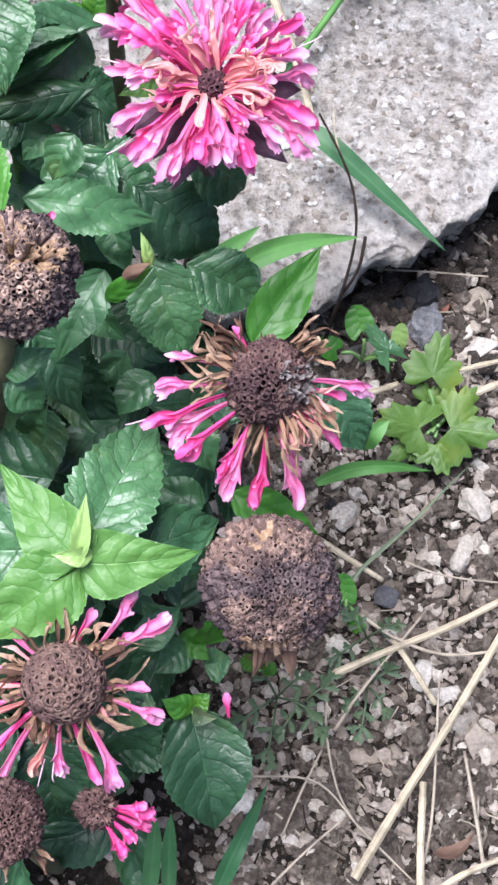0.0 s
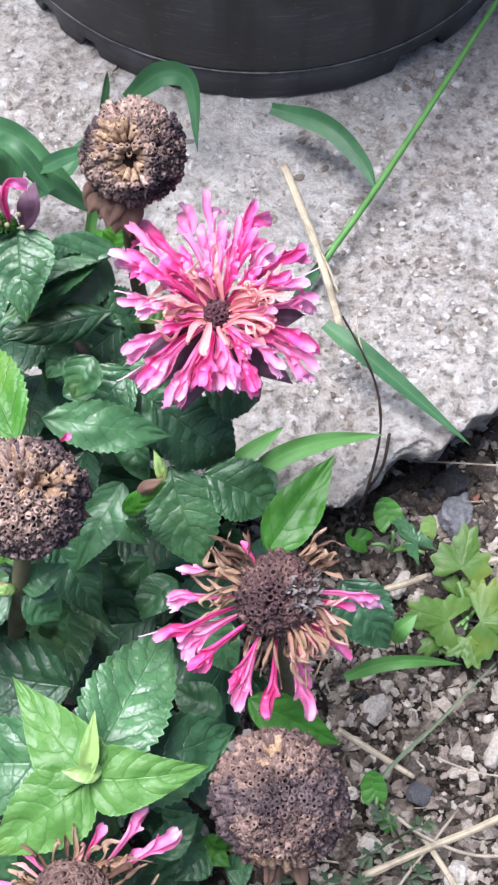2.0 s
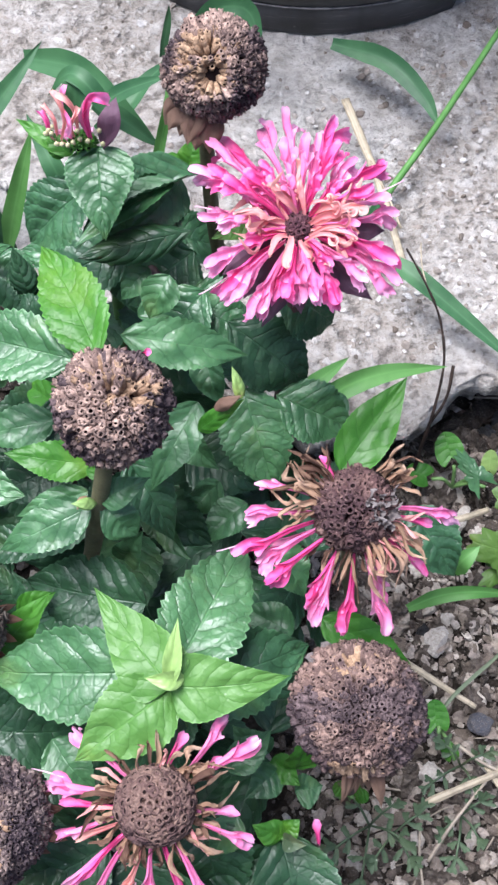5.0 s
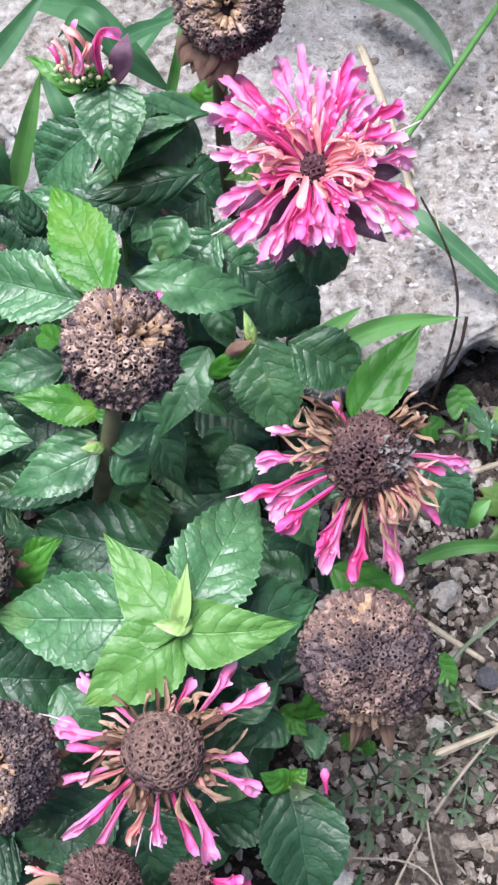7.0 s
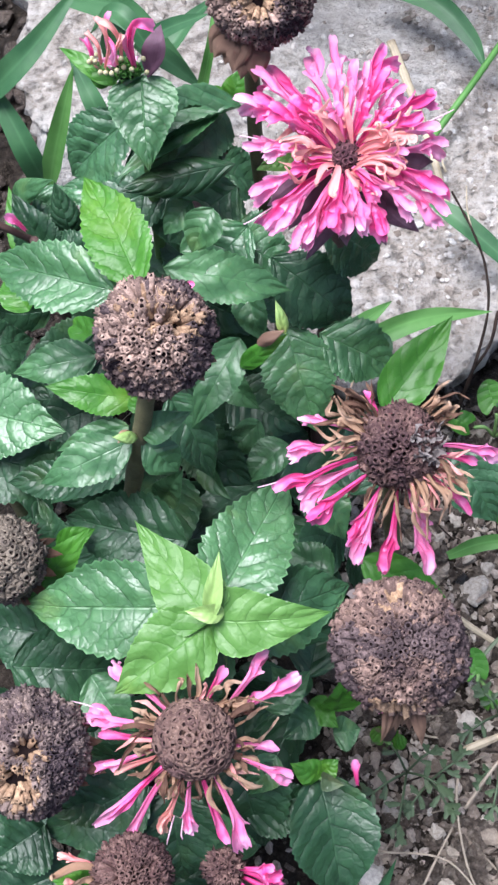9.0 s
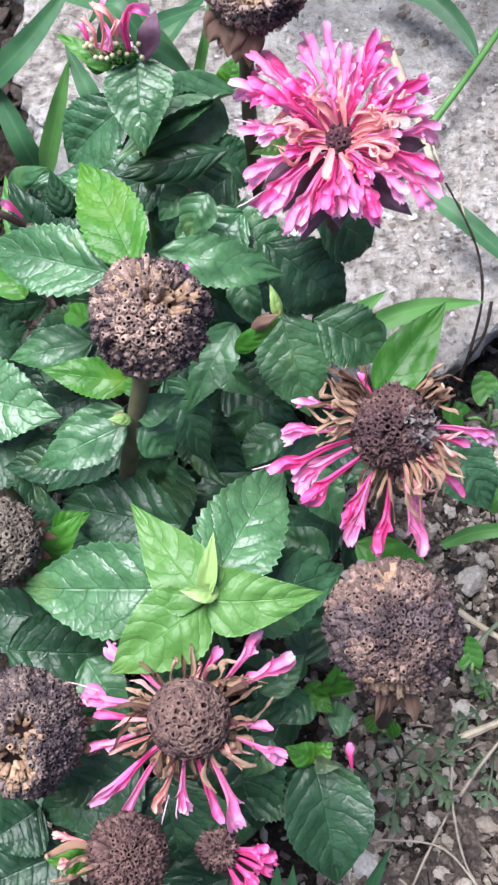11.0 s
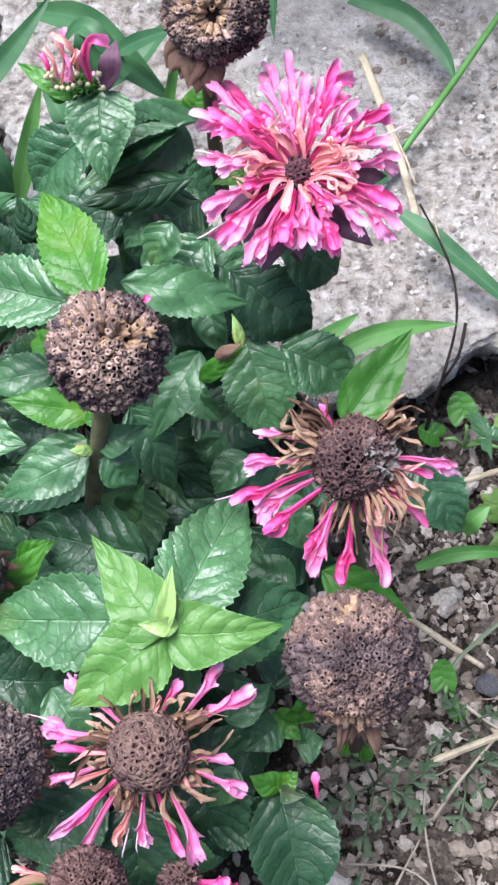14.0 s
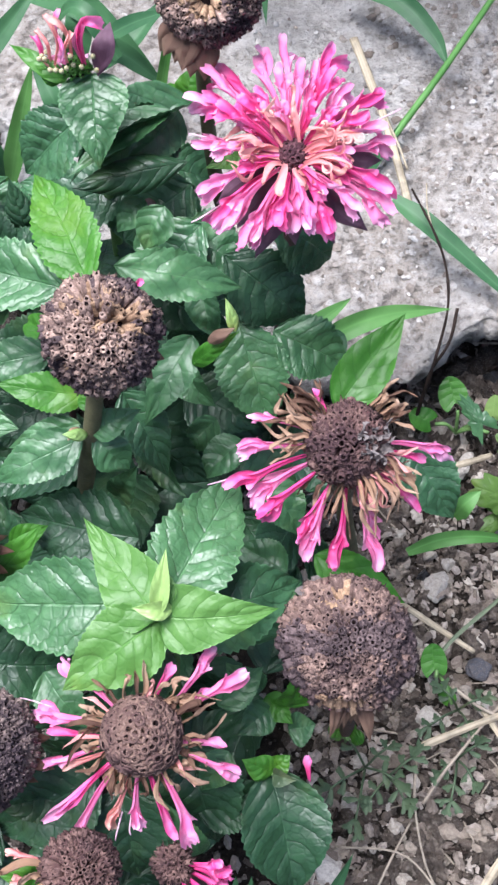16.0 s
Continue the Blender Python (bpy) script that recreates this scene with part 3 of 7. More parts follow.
def head_mesh(name, center, axis, radius, mats, spacing=0.00135, tube_l=0.0055, reach=2.1, squash=0.85, gaps=(), shaggy=0.25, seed=1, pit=0.0022, hole=0.6, fat=1.0, lump=0.0, mould=()):
    """A round head of small open cups that point outwards, over a core coloured black as shade. gaps: (polar degrees,
    turn degrees, half width in degrees) of burst openings, round which the cups lean back to both sides of a slit and
    show their long pale sides. mould: the same for blackened patches."""
    rng = random.Random(seed)
    turn = frame_of(axis)
    center = Vector(center)
    verts, faces, uvs, slots = [], [], [], []
    count = int(2 * math.pi * radius**2 * (1 - math.cos(reach)) / (0.87 * spacing**2))
    tube_r = spacing * 0.58 * fat
    # core, in black that stands for the shade between the cups
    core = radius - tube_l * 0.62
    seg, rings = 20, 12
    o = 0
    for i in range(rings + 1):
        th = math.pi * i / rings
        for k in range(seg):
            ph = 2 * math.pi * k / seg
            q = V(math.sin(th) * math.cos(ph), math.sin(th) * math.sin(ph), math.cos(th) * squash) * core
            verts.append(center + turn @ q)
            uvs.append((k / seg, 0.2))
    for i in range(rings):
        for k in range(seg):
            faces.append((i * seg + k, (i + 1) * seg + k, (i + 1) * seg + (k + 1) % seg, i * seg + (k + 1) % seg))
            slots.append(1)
    holes = [(V(math.sin(radians(p)) * math.cos(radians(q)), math.sin(radians(p)) * math.sin(radians(q)), math.cos(radians(p))), radians(h)) for p, q, h in gaps]
    stains = [(V(math.sin(radians(p)) * math.cos(radians(q)), math.sin(radians(p)) * math.sin(radians(q)), math.cos(radians(p))), radians(h)) for p, q, h in mould]
    slit = V(1, 0.35, 0)
    golden = math.pi * (3 - math.sqrt(5))
    for j in range(count):
        z = 1 - (1 - math.cos(reach)) * (j + 0.5) / count
        ph = j * golden + rng.uniform(-0.12, 0.12) * (0.2 if shaggy < 0.02 else 1)
        r = math.sqrt(max(0, 1 - z * z))
        out = V(r * math.cos(ph), r * math.sin(ph), z)
        lean, long, mat_slot, bare = V(0, 0, 0), 1.0, 0, False
        blur = 0.75 + 0.7 * noise.noise(out * 3.1 + V(0, seed, 0)) + rng.uniform(-0.4, 0.4)
        if any(out.angle(h) < half * (blur + 0.25) for h, half in stains):
            mat_slot = 3
        for h, half in holes:
            ang = out.angle(h)
            if ang < half * 1.35:
                q = ang / (half * 1.35)
                push = (out - h * out.dot(h)).normalized()
                lean, long = (push * 0.35 + slit * (0.8 * push.dot(slit))) * (1 - q) ** 0.5, 0.75 + 0.35 * q
                mat_slot = 2 if q < 0.8 else 0
                bare = bare or q < 0.04
        if bare:
            continue
        jig = V(rng.gauss(0, 1), rng.gauss(0, 1), rng.gauss(0, 1)) * (0.04 + shaggy * 0.16)
        d = (out + lean + jig).normalized()
        base = V(out.x, out.y, out.z * squash) * (radius * (1 + lump * noise.noise(out * 2.3 + V(seed * 1.7, 0, 3))) - tube_l)
        ln = tube_l * long * (1 + rng.uniform(-1, 1) * (0.06 + shaggy * 0.35))
        tr = tube_r * (rng.uniform(0.85, 1.18) if fat <= 1 else rng.uniform(0.95, 1.06))
        x = d.orthogonal().normalized()
        y = d.cross(x)
        sides, o = 7, len(verts)
        rim, bore = rng.uniform(0.6, 1.0), hole * rng.uniform(0.72, 1.22)
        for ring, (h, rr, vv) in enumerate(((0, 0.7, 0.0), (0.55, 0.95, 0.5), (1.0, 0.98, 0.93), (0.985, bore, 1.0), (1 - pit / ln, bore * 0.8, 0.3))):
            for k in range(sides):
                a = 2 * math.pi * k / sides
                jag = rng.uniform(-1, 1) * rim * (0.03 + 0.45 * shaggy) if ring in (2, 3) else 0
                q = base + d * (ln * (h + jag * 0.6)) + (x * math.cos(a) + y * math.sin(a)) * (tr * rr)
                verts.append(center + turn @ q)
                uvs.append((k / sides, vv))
        # bore walls and floor take the painted shade, the outside its husk colour
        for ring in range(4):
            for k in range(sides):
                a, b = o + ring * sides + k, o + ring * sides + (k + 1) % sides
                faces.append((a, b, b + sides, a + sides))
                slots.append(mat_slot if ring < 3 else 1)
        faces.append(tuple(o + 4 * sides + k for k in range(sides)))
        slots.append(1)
        # stiff teeth left on some of the rims
        for _ in range(2 if rng.random() < 2 * shaggy - 0.1 + 0.22 * (z < 0.2) else 0):
            a = rng.uniform(0, 6.3)
            e = x * math.cos(a) + y * math.sin(a)
            t = x * math.cos(a + 1.57) + y * math.sin(a + 1.57)
            foot = base + d * ln * 0.93 + e * tr
            far = foot + (d + e * rng.uniform(0.1, 0.9)) * tr * rng.uniform(0.7, 1.7)
            o = len(verts)
            for q in (foot - t * tr * 0.4, foot + t * tr * 0.4, far, foot - e * tr * 0.4):
                verts.append(center + turn @ q)
                uvs.append((0.5, 0.4))
            faces += [(o, o + 1, o + 2), (o + 1, o + 3, o + 2), (o + 3, o, o + 2)]
            slots += [mat_slot] * 3
    return mesh_of(name, verts, faces, uvs, mats, slots)


def rock_mesh(name, seed, rough=0.35, squash=0.7, level=2, mat=None):
    """A broken stone of unit size."""
    bm = bmesh.new()
    bmesh.ops.create_icosphere(bm, subdivisions=level, radius=1.0)
    rng = random.Random(seed)
    cuts = [(V(rng.gauss(0, 1), rng.gauss(0, 1), rng.gauss(0, 1)).normalized(), rng.uniform(0.42, 0.85)) for _ in range(10)]
    sx, sy = rng.uniform(0.75, 1.2), rng.uniform(0.7, 1.0)
    for v in bm.verts:
        p = v.co.copy()
        for n, d in cuts:
            over = p.dot(n) - d
            if over > 0:
                p -= n * over
        p += p.normalized() * rough * (0.35 * noise.noise(p * 2.2 + V(seed * 7.3, 0, 0)) + 0.16 * noise.noise(p * 5.5 + V(seed * 3.3, 1, 0)) + 0.09 * noise.noise(p * 12 + V(0, seed, 0)))
        v.co = V(p.x * sx, p.y * sy, p.z * squash)
    me = bpy.data.meshes.new(name)
    bm.to_mesh(me)
    bm.free()
    if mat:
        me.materials.append(mat)
    return me


# ---- ground ----
def steps(lo, hi, fine, far):
    mid = np.arange(lo, hi + fine / 2, fine)
    grow, x, s = [], 0.0, fine
    while x < far:
        s *= 1.35
        x += s
        grow.append(x)
    grow = np.array(grow)
    return np.concatenate([lo - grow[::-1], mid, hi + grow])


def soil_height(x, y):
    p = V(x, y, 0)
    if abs(x) > 0.6 or abs(y) > 0.8:
        return -0.001
    near = max(0.0, 1 - max(0, max(abs(x) - 0.2, abs(y) - 0.35)) * 3)
    h = 0.004 * noise.noise(p * 45) + 0.0032 * noise.noise(p * 120 + V(5, 0, 0))
    h += 0.0034 * (0.4 - noise.voronoi(p * 130)[0][0]) + 0.0012 * noise.noise(p * 330)
    h += 0.0016 * (0.4 - noise.voronoi(p * 300 + V(9, 2, 0))[0][0])
    return h * near - 0.001


gx, gy = steps(-0.17, 0.12, 0.0013, 120.0), steps(-0.2, 0.26, 0.0013, 120.0)
gverts = [(x, y, soil_height(x, y)) for y in gy for x in gx]
w = len(gx)
gfaces = [(j * w + i, j * w + i + 1, (j + 1) * w + i + 1, (j + 1) * w + i) for j in range(len(gy) - 1) for i in range(w - 1)]
ground = tagged(new("ground", mesh_of("ground", gverts, gfaces, None, (SOIL,))), "dry crumbly brown garden soil with grit and small clods", "soil", kind="structure")

# ---- concrete slab ----
SLAB_TOP = 0.034


def slab_edge():
    """The broken outline of the slab, anticlockwise from the lower left."""
    corners = [(-0.086, 0.098), (-0.06, 0.06), (-0.01, 0.033), (0.03, 0.0325), (0.048, 0.0455), (0.063, 0.053), (0.079, 0.064), (0.088, 0.0738), (0.15, 0.108), (0.33, 0.17), (0.40, 0.52), (0.1, 0.6), (-0.2, 0.5), (-0.11, 0.2), (-0.098, 0.13)]
    out = []
    for i, a in enumerate(corners):
        b = corners[(i + 1) % len(corners)]
        count = max(3, int(math.dist(a, b) / 0.0025))
        for k in range(count):
            t = k / count
            p = V(a[0] + (b[0] - a[0]) * t, a[1] + (b[1] - a[1]) * t, 0)
            j = V(noise.noise(p * 70), noise.noise(p * 70 + V(3, 8, 1)), 0) * 0.004 + V(noise.noise(p * 260), noise.noise(p * 260 + V(7, 1, 0)), 0) * 0.0016
            out.append(p + j)
    return out


def build_slab():
    rim = slab_edge()
    ring = len(rim)
    mid = V(0.06, 0.26, 0)
    verts, faces = [], []
    levels = [(0.935, -0.02), (0.937, 0.0), (0.942, 0.006), (0.95, 0.011), (0.96, 0.016), (0.974, 0.02), (0.99, 0.024), (1.003, 0.028), (1.002, 0.031), (0.999, 0.033), (0.995, 0.0338), (0.99, SLAB_TOP)]
    inner = [0.984 - 0.984 * (i / 130) ** 0.9 for i in range(130)]
    for s, z in levels + [(s, SLAB_TOP) for s in inner]:
        for p in rim:
            q = mid + (p - mid) * s
            h = 0.0013 * noise.noise(V(q.x, q.y, 0) * 60) + 0.0009 * noise.noise(V(q.x, q.y, 4) * 190) + 0.0004 * noise.noise(V(q.x, q.y, 9) * 480)
            if z < SLAB_TOP:
                out = (p - mid).normalized()
                q = q + out * (0.0045 * noise.noise(V(q.x * 110, q.y * 110, z * 160)) + 0.0024 * noise.noise(V(q.x * 300, q.y * 300, z * 350)))
            verts.append((q.x, q.y, z + h))
    count = len(levels) + len(inner)
    for j in range(count - 1):
        for i in range(ring):
            a, b = j * ring + i, j * ring + (i + 1) % ring
            faces.append((a, b, b + ring, a + ring))
    verts.append((mid.x, mid.y, SLAB_TOP))
    faces += [((count - 1) * ring + i, (count - 1) * ring + (i + 1) % ring, len(verts) - 1) for i in range(ring)]
    return mesh_of("concrete_slab", verts, faces, None, (CONCRETE,))


slab = tagged(new("concrete_slab", build_slab()), "weathered light grey concrete slab with rough broken edge", "concrete slab")


def aggregate(count, seed):
    """Gravel cast into the slab, its tops showing through the worn skin."""
    rng = random.Random(seed)
    shapes = [rock_mesh("aggregate_stone", 70 + k, 0.5, 0.55, 2, AGGREGATE) for k in range(6)]
    sizes = [0.001, 0.0016, 0.0024]
    made = [(me.copy(), s) for me in shapes for s in sizes]
    for me, s in made:
        me.transform(Matrix.Scale(s, 4))
    done = 0
    while done < count:
        x, y = rng.uniform(-0.085, 0.115), rng.uniform(0.04, 0.2)
        if y < 0.04 + max(0, x - 0.03) * 0.62 or rng.random() > 0.25 + max(0, x) * 9:
            continue
        ob = new("aggregate_stone", rng.choice(made[:: rng.choice((1, 1, 2))])[0])
        ob.matrix_world = pose(x, y, SLAB_TOP - 0.0002 + 0.0011 * noise.noise(V(x, y, 0) * 60), rng.uniform(-25, 25), rng.uniform(-25, 25), rng.uniform(0, 360))
        ob.parent = slab
        done += 1


# ---- pot ----
SEAM = plain_material("pot_seam_worn", (0.04, 0.04, 0.042), (0.24, 0.23, 0.225), 0.6, 260.0)


def build_pot(at, r):
    pot = root("plant_pot", at, "black plastic nursery pot standing on the concrete slab", "plant pot")
    prof = [(0.0, 0.004), (r * 0.8, 0.004), (r * 0.93, 0.002), (r * 0.985, 0.0), (r, 0.0015), (r + 0.0008, 0.0125), (r + 0.0003, 0.0135), (r + 0.0003, 0.0142), (r + 0.0011, 0.0152), (r + 0.004, 0.05), (r + 0.014, 0.17), (r + 0.019, 0.172), (r + 0.021, 0.195), (r + 0.018, 0.196), (r + 0.013, 0.165), (r + 0.001, 0.03), (0.0, 0.02)]
    seg, verts, faces = 240, [], []
    for px, pz in prof:
        for k in range(seg):
            a = 2 * math.pi * k / seg
            lift = 0.0
            turn = math.degrees(a) % 360
            # slots that open the foot ring
            if pz < 0.013 and px > r * 0.9 and any(lo <= turn <= hi for lo, hi in ((299, 311), (229, 233), (216, 221), (60, 72), (140, 152))):
                lift = 0.0062 * (1 - pz / 0.013)
            verts.append((at[0] + px * math.cos(a), at[1] + px * math.sin(a), at[2] + pz + lift))
    for j in range(len(prof) - 1):
        for k in range(seg):
            a, b = j * seg + k, j * seg + (k + 1) % seg
            faces.append((a, b, b + seg, a + seg))
    part("pot_body", mesh_of("pot_body", verts, faces, None, (POT,)), pot)
    rim = [(at[0] + (r + 0.0007) * math.cos(radians(a)), at[1] + (r + 0.0007) * math.sin(radians(a)), at[2] + 0.0138) for a in range(200, 345)]
    part("seam", mesh_of("seam", *tube_data(rim, [0.00035 * (1 + 0.8 * noise.noise(Vector(p) * 300)) for p in rim], 6), mats=(SEAM,)), pot, "worn pale moulding seam")
    fill = [(at[0] + (r + 0.009) * math.cos(2 * math.pi * k / 48), at[1] + (r + 0.009) * math.sin(2 * math.pi * k / 48), at[2] + 0.15) for k in range(48)]
    part("potting_soil", mesh_of("potting_soil", fill, [tuple(range(48))], None, (SOIL,)), pot)
    return pot


plant_pot = build_pot((0.010, 0.277, SLAB_TOP - 0.0005), 0.094)


# ---- bee balm ----
def shoot(name, head, lean, label, category="bee balm", r=0.0019, mat=None, way=()):
    """A shoot: an empty where it leaves the soil, and its slightly bowed stem up to the head."""
    x, y = head[0] + lean[0], head[1] + lean[1]
    at = Vector((x, y, soil_height(x, y) - 0.002))
    thing = root(name, at, label, category, "bee balm plants")
    low = V(x + lean[0] * 0.3, y, head[2] * 0.35)
    high = V(head[0] + lean[0] * 0.1, head[1] + 0.001, head[2] * 0.75)
    part("stem", tube("stem", [at, *(way or (low, high)), head], r * 1.15, r * 0.9, mat or STEM, 18, 8, 1.0, 0.15), thing)
    return thing


STAMEN = plain_material("stamen_pale_lilac", (0.58, 0.32, 0.44), (0.7, 0.5, 0.6), 0.5, 500.0)
AXIS = Vector((0.02, -0.42, 0.9)).normalized()


def view_turn(axis):
    axis = Vector(axis).normalized()
    x = V(1, 0, 0) - axis * axis.x
    x.normalize()
    return Matrix((x, axis.cross(x), axis)).transposed()


def florets(parent, rng, center, axis, count, turn, polar, start, length, width, mats, droop=0.2, wither=0.0, lip=True, name="petal"):
    """A ring of florets: turn and polar are ranges of degrees round and away from the axis."""
    m, center = view_turn(axis), Vector(center)
    for i in range(count):
        a = radians(turn[0] + (turn[1] - turn[0]) * (i + rng.uniform(0.2, 0.8)) / count)
        p = radians(rng.uniform(*polar))
        out = m @ V(math.sin(p) * math.cos(a), math.sin(p) * math.sin(a), math.cos(p))
        me = petal_mesh(rng, center + out * start, out, rng.uniform(*length), width * rng.uniform(0.8, 1.2), rng.choice(mats), droop * rng.uniform(0.5, 1.5), lip, wither)
        part(name, me, parent)


def floret(parent, rng, center, tip, start, width, mat, droop=0.1, lip=True, wither=0.0):
    """One floret from the rim of a head to its tip."""
    center, tip = Vector(center), Vector(tip)
    way = (tip - center).normalized()
    base = center + way * start
    length = (tip - base).length
    part("petal", petal_mesh(rng, base, (tip - base) + V(0, 0, droop * length), length, width, mat, droop, lip, wither), parent)
    if lip and rng.random() < 0.28:
        # a thread-like stamen hangs out of the mouth
        side = V(rng.uniform(-1, 1), rng.uniform(-1, 1), rng.uniform(-0.5, 0.5)) * 0.0012
        line = (tip - way * length * 0.3, tip + way * 0.0008, tip + way * rng.uniform(0.0018, 0.0035) + side)
        part("stamen", tube("stamen", line, 0.00016, 0.00012, STAMEN, 7, 5), parent)


def bracts(parent, rng, center, axis, count, turn, polar, start, length, width, mat):
    m, center = view_turn(axis), Vector(center)
    for i in range(count):
        a = radians(turn[0] + (turn[1] - turn[0]) * (i + rng.uniform(0.3, 0.7)) / count)
        p = radians(rng.uniform(*polar))
        out = m @ V(math.sin(p) * math.cos(a), math.sin(p) * math.sin(a), math.cos(p))
        base = center + out * start
        counter[0] += 1
        me = leaf_mesh(base, base + out * length * rng.uniform(0.8, 1.15) + V(0, 0, -0.003), width, mat, 0.12, 0.3, rng.uniform(-40, 40), 0, curl=0.9, quilt=0.3, rows=14, seed=counter[0])
        part("bract", me, parent)


# open pink flower
fa = shoot("bee_balm_plant", (-0.0002, 0.0170, 0.1560), (-0.003, 0.004), "bee balm with a full bright pink shaggy flower over dark leaves", mat=STEM_DARK)
rng = random.Random(11)
ca = Vector((0.0004, 0.0150, 0.1602))
head = part("flower_head", head_mesh("flower_head", ca, AXIS, 0.0035, (HUSK_PLUM, HUSK_PIT_SHADE, HUSK_TAN), 0.00115, 0.004, 1.9, 0.95, fat=1.2, shaggy=0.03, hole=0.5, seed=3), fa, "dark central disc with small holes")
floret(head, rng, ca, (-0.0182, 0.0357, 0.1620), 0.0045, 0.0028, PETAL, 0.12)
floret(head, rng, ca, (-0.0191, 0.0335, 0.1580), 0.0045, 0.0031, PETAL, 0.12)
floret(head, rng, ca, (-0.0191, 0.0260, 0.1620), 0.0045, 0.0034, PETAL_DEEP, 0.12)
floret(head, rng, ca, (-0.0187, 0.0218, 0.1580), 0.0045, 0.0028, PETAL, 0.12)
floret(head, rng, ca, (-0.0185, 0.0073, 0.1620), 0.0045, 0.0031, PETAL, 0.12)
floret(head, rng, ca, (-0.0161, 0.0032, 0.1580), 0.0045, 0.0034, PETAL_DEEP, 0.12)
floret(head, rng, ca, (-0.0136, -0.0016, 0.1620), 0.0045, 0.0028, PETAL, 0.12)
floret(head, rng, ca, (-0.0073, -0.0043, 0.1580), 0.0045, 0.0031, PETAL, 0.12)
floret(head, rng, ca, (-0.0023, -0.0020, 0.1620), 0.0045, 0.0034, PETAL_DEEP, 0.12)
floret(head, rng, ca, (0.0013, -0.0002, 0.1580), 0.0045, 0.0028, PETAL, 0.12)
floret(head, rng, ca, (0.0029, -0.0026, 0.1620), 0.0045, 0.0031, PETAL, 0.12)
floret(head, rng, ca, (0.0082, -0.0001, 0.1580), 0.0045, 0.0034, PETAL_DEEP, 0.12)
floret(head, rng, ca, (0.0124, 0.0007, 0.1620), 0.0045, 0.0028, PETAL, 0.12)
floret(head, rng, ca, (0.0204, 0.0055, 0.1580), 0.0045, 0.0031, PETAL, 0.12)
floret(head, rng, ca, (0.0201, 0.0089, 0.1620), 0.0045, 0.0034, PETAL_DEEP, 0.12)
floret(head, rng, ca, (0.0202, 0.0168, 0.1580), 0.0045, 0.0028, PETAL, 0.12)
floret(head, rng, ca, (0.0176, 0.0232, 0.1620), 0.0045, 0.0031, PETAL, 0.12)
floret(head, rng, ca, (0.0165, 0.0339, 0.1580), 0.0045, 0.0034, PETAL_DEEP, 0.12)
floret(head, rng, ca, (0.0113, 0.0282, 0.1620), 0.0045, 0.0028, PETAL, 0.12)
floret(head, rng, ca, (0.0087, 0.0392, 0.1580), 0.0045, 0.0031, PETAL, 0.12)
floret(head, rng, ca, (0.0067, 0.0412, 0.1620), 0.0045, 0.0034, PETAL_DEEP, 0.12)
floret(head, rng, ca, (-0.0017, 0.0464, 0.1580), 0.0045, 0.0028, PETAL, 0.12)
floret(head, rng, ca, (-0.0047, 0.0411, 0.1620), 0.0045, 0.0031, PETAL, 0.12)
floret(head, rng, ca, (-0.0122, 0.0400, 0.1580), 0.0045, 0.0034, PETAL_DEEP, 0.12)
floret(head, rng, ca, (-0.0151, 0.0168, 0.1620), 0.0045, 0.0028, PETAL, 0.12)
floret(head, rng, ca, (-0.0084, -0.0019, 0.1580), 0.0045, 0.0031, PETAL, 0.12)
florets(head, rng, ca, AXIS, 11, (0, 360), (62, 82), 0.0035, (0.009, 0.0135), 0.0027, (PETAL, PETAL, PETAL_DEEP), 0.12)
florets(head, rng, ca, AXIS, 9, (25, 155), (66, 84), 0.0035, (0.012, 0.017), 0.0028, (PETAL, PETAL_DEEP), 0.08)
florets(head, rng, ca, AXIS, 12, (20, 380), (48, 72), 0.0035, (0.0075, 0.012), 0.0024, (PETAL, PETAL_DEEP), 0.15)
florets(head, rng, ca, AXIS, 9, (20, 170), (40, 72), 0.0035, (0.007, 0.0115), 0.0022, (PETAL_FADED,), 0.1, 0.8)
florets(head, rng, ca, AXIS, 15, (170, 380), (40, 76), 0.0035, (0.006, 0.011), 0.0022, (PETAL_FADED, PETAL_FADED, PETAL), 0.1, 0.8)
florets(head, rng, ca, AXIS, 8, (-25, 30), (50, 74), 0.0035, (0.007, 0.011), 0.0022, (PETAL_FADED,), 0.1, 0.8)
florets(head, rng, ca, AXIS, 6, (155, 200), (50, 74), 0.0035, (0.007, 0.011), 0.0022, (PETAL_FADED,), 0.1, 0.8)
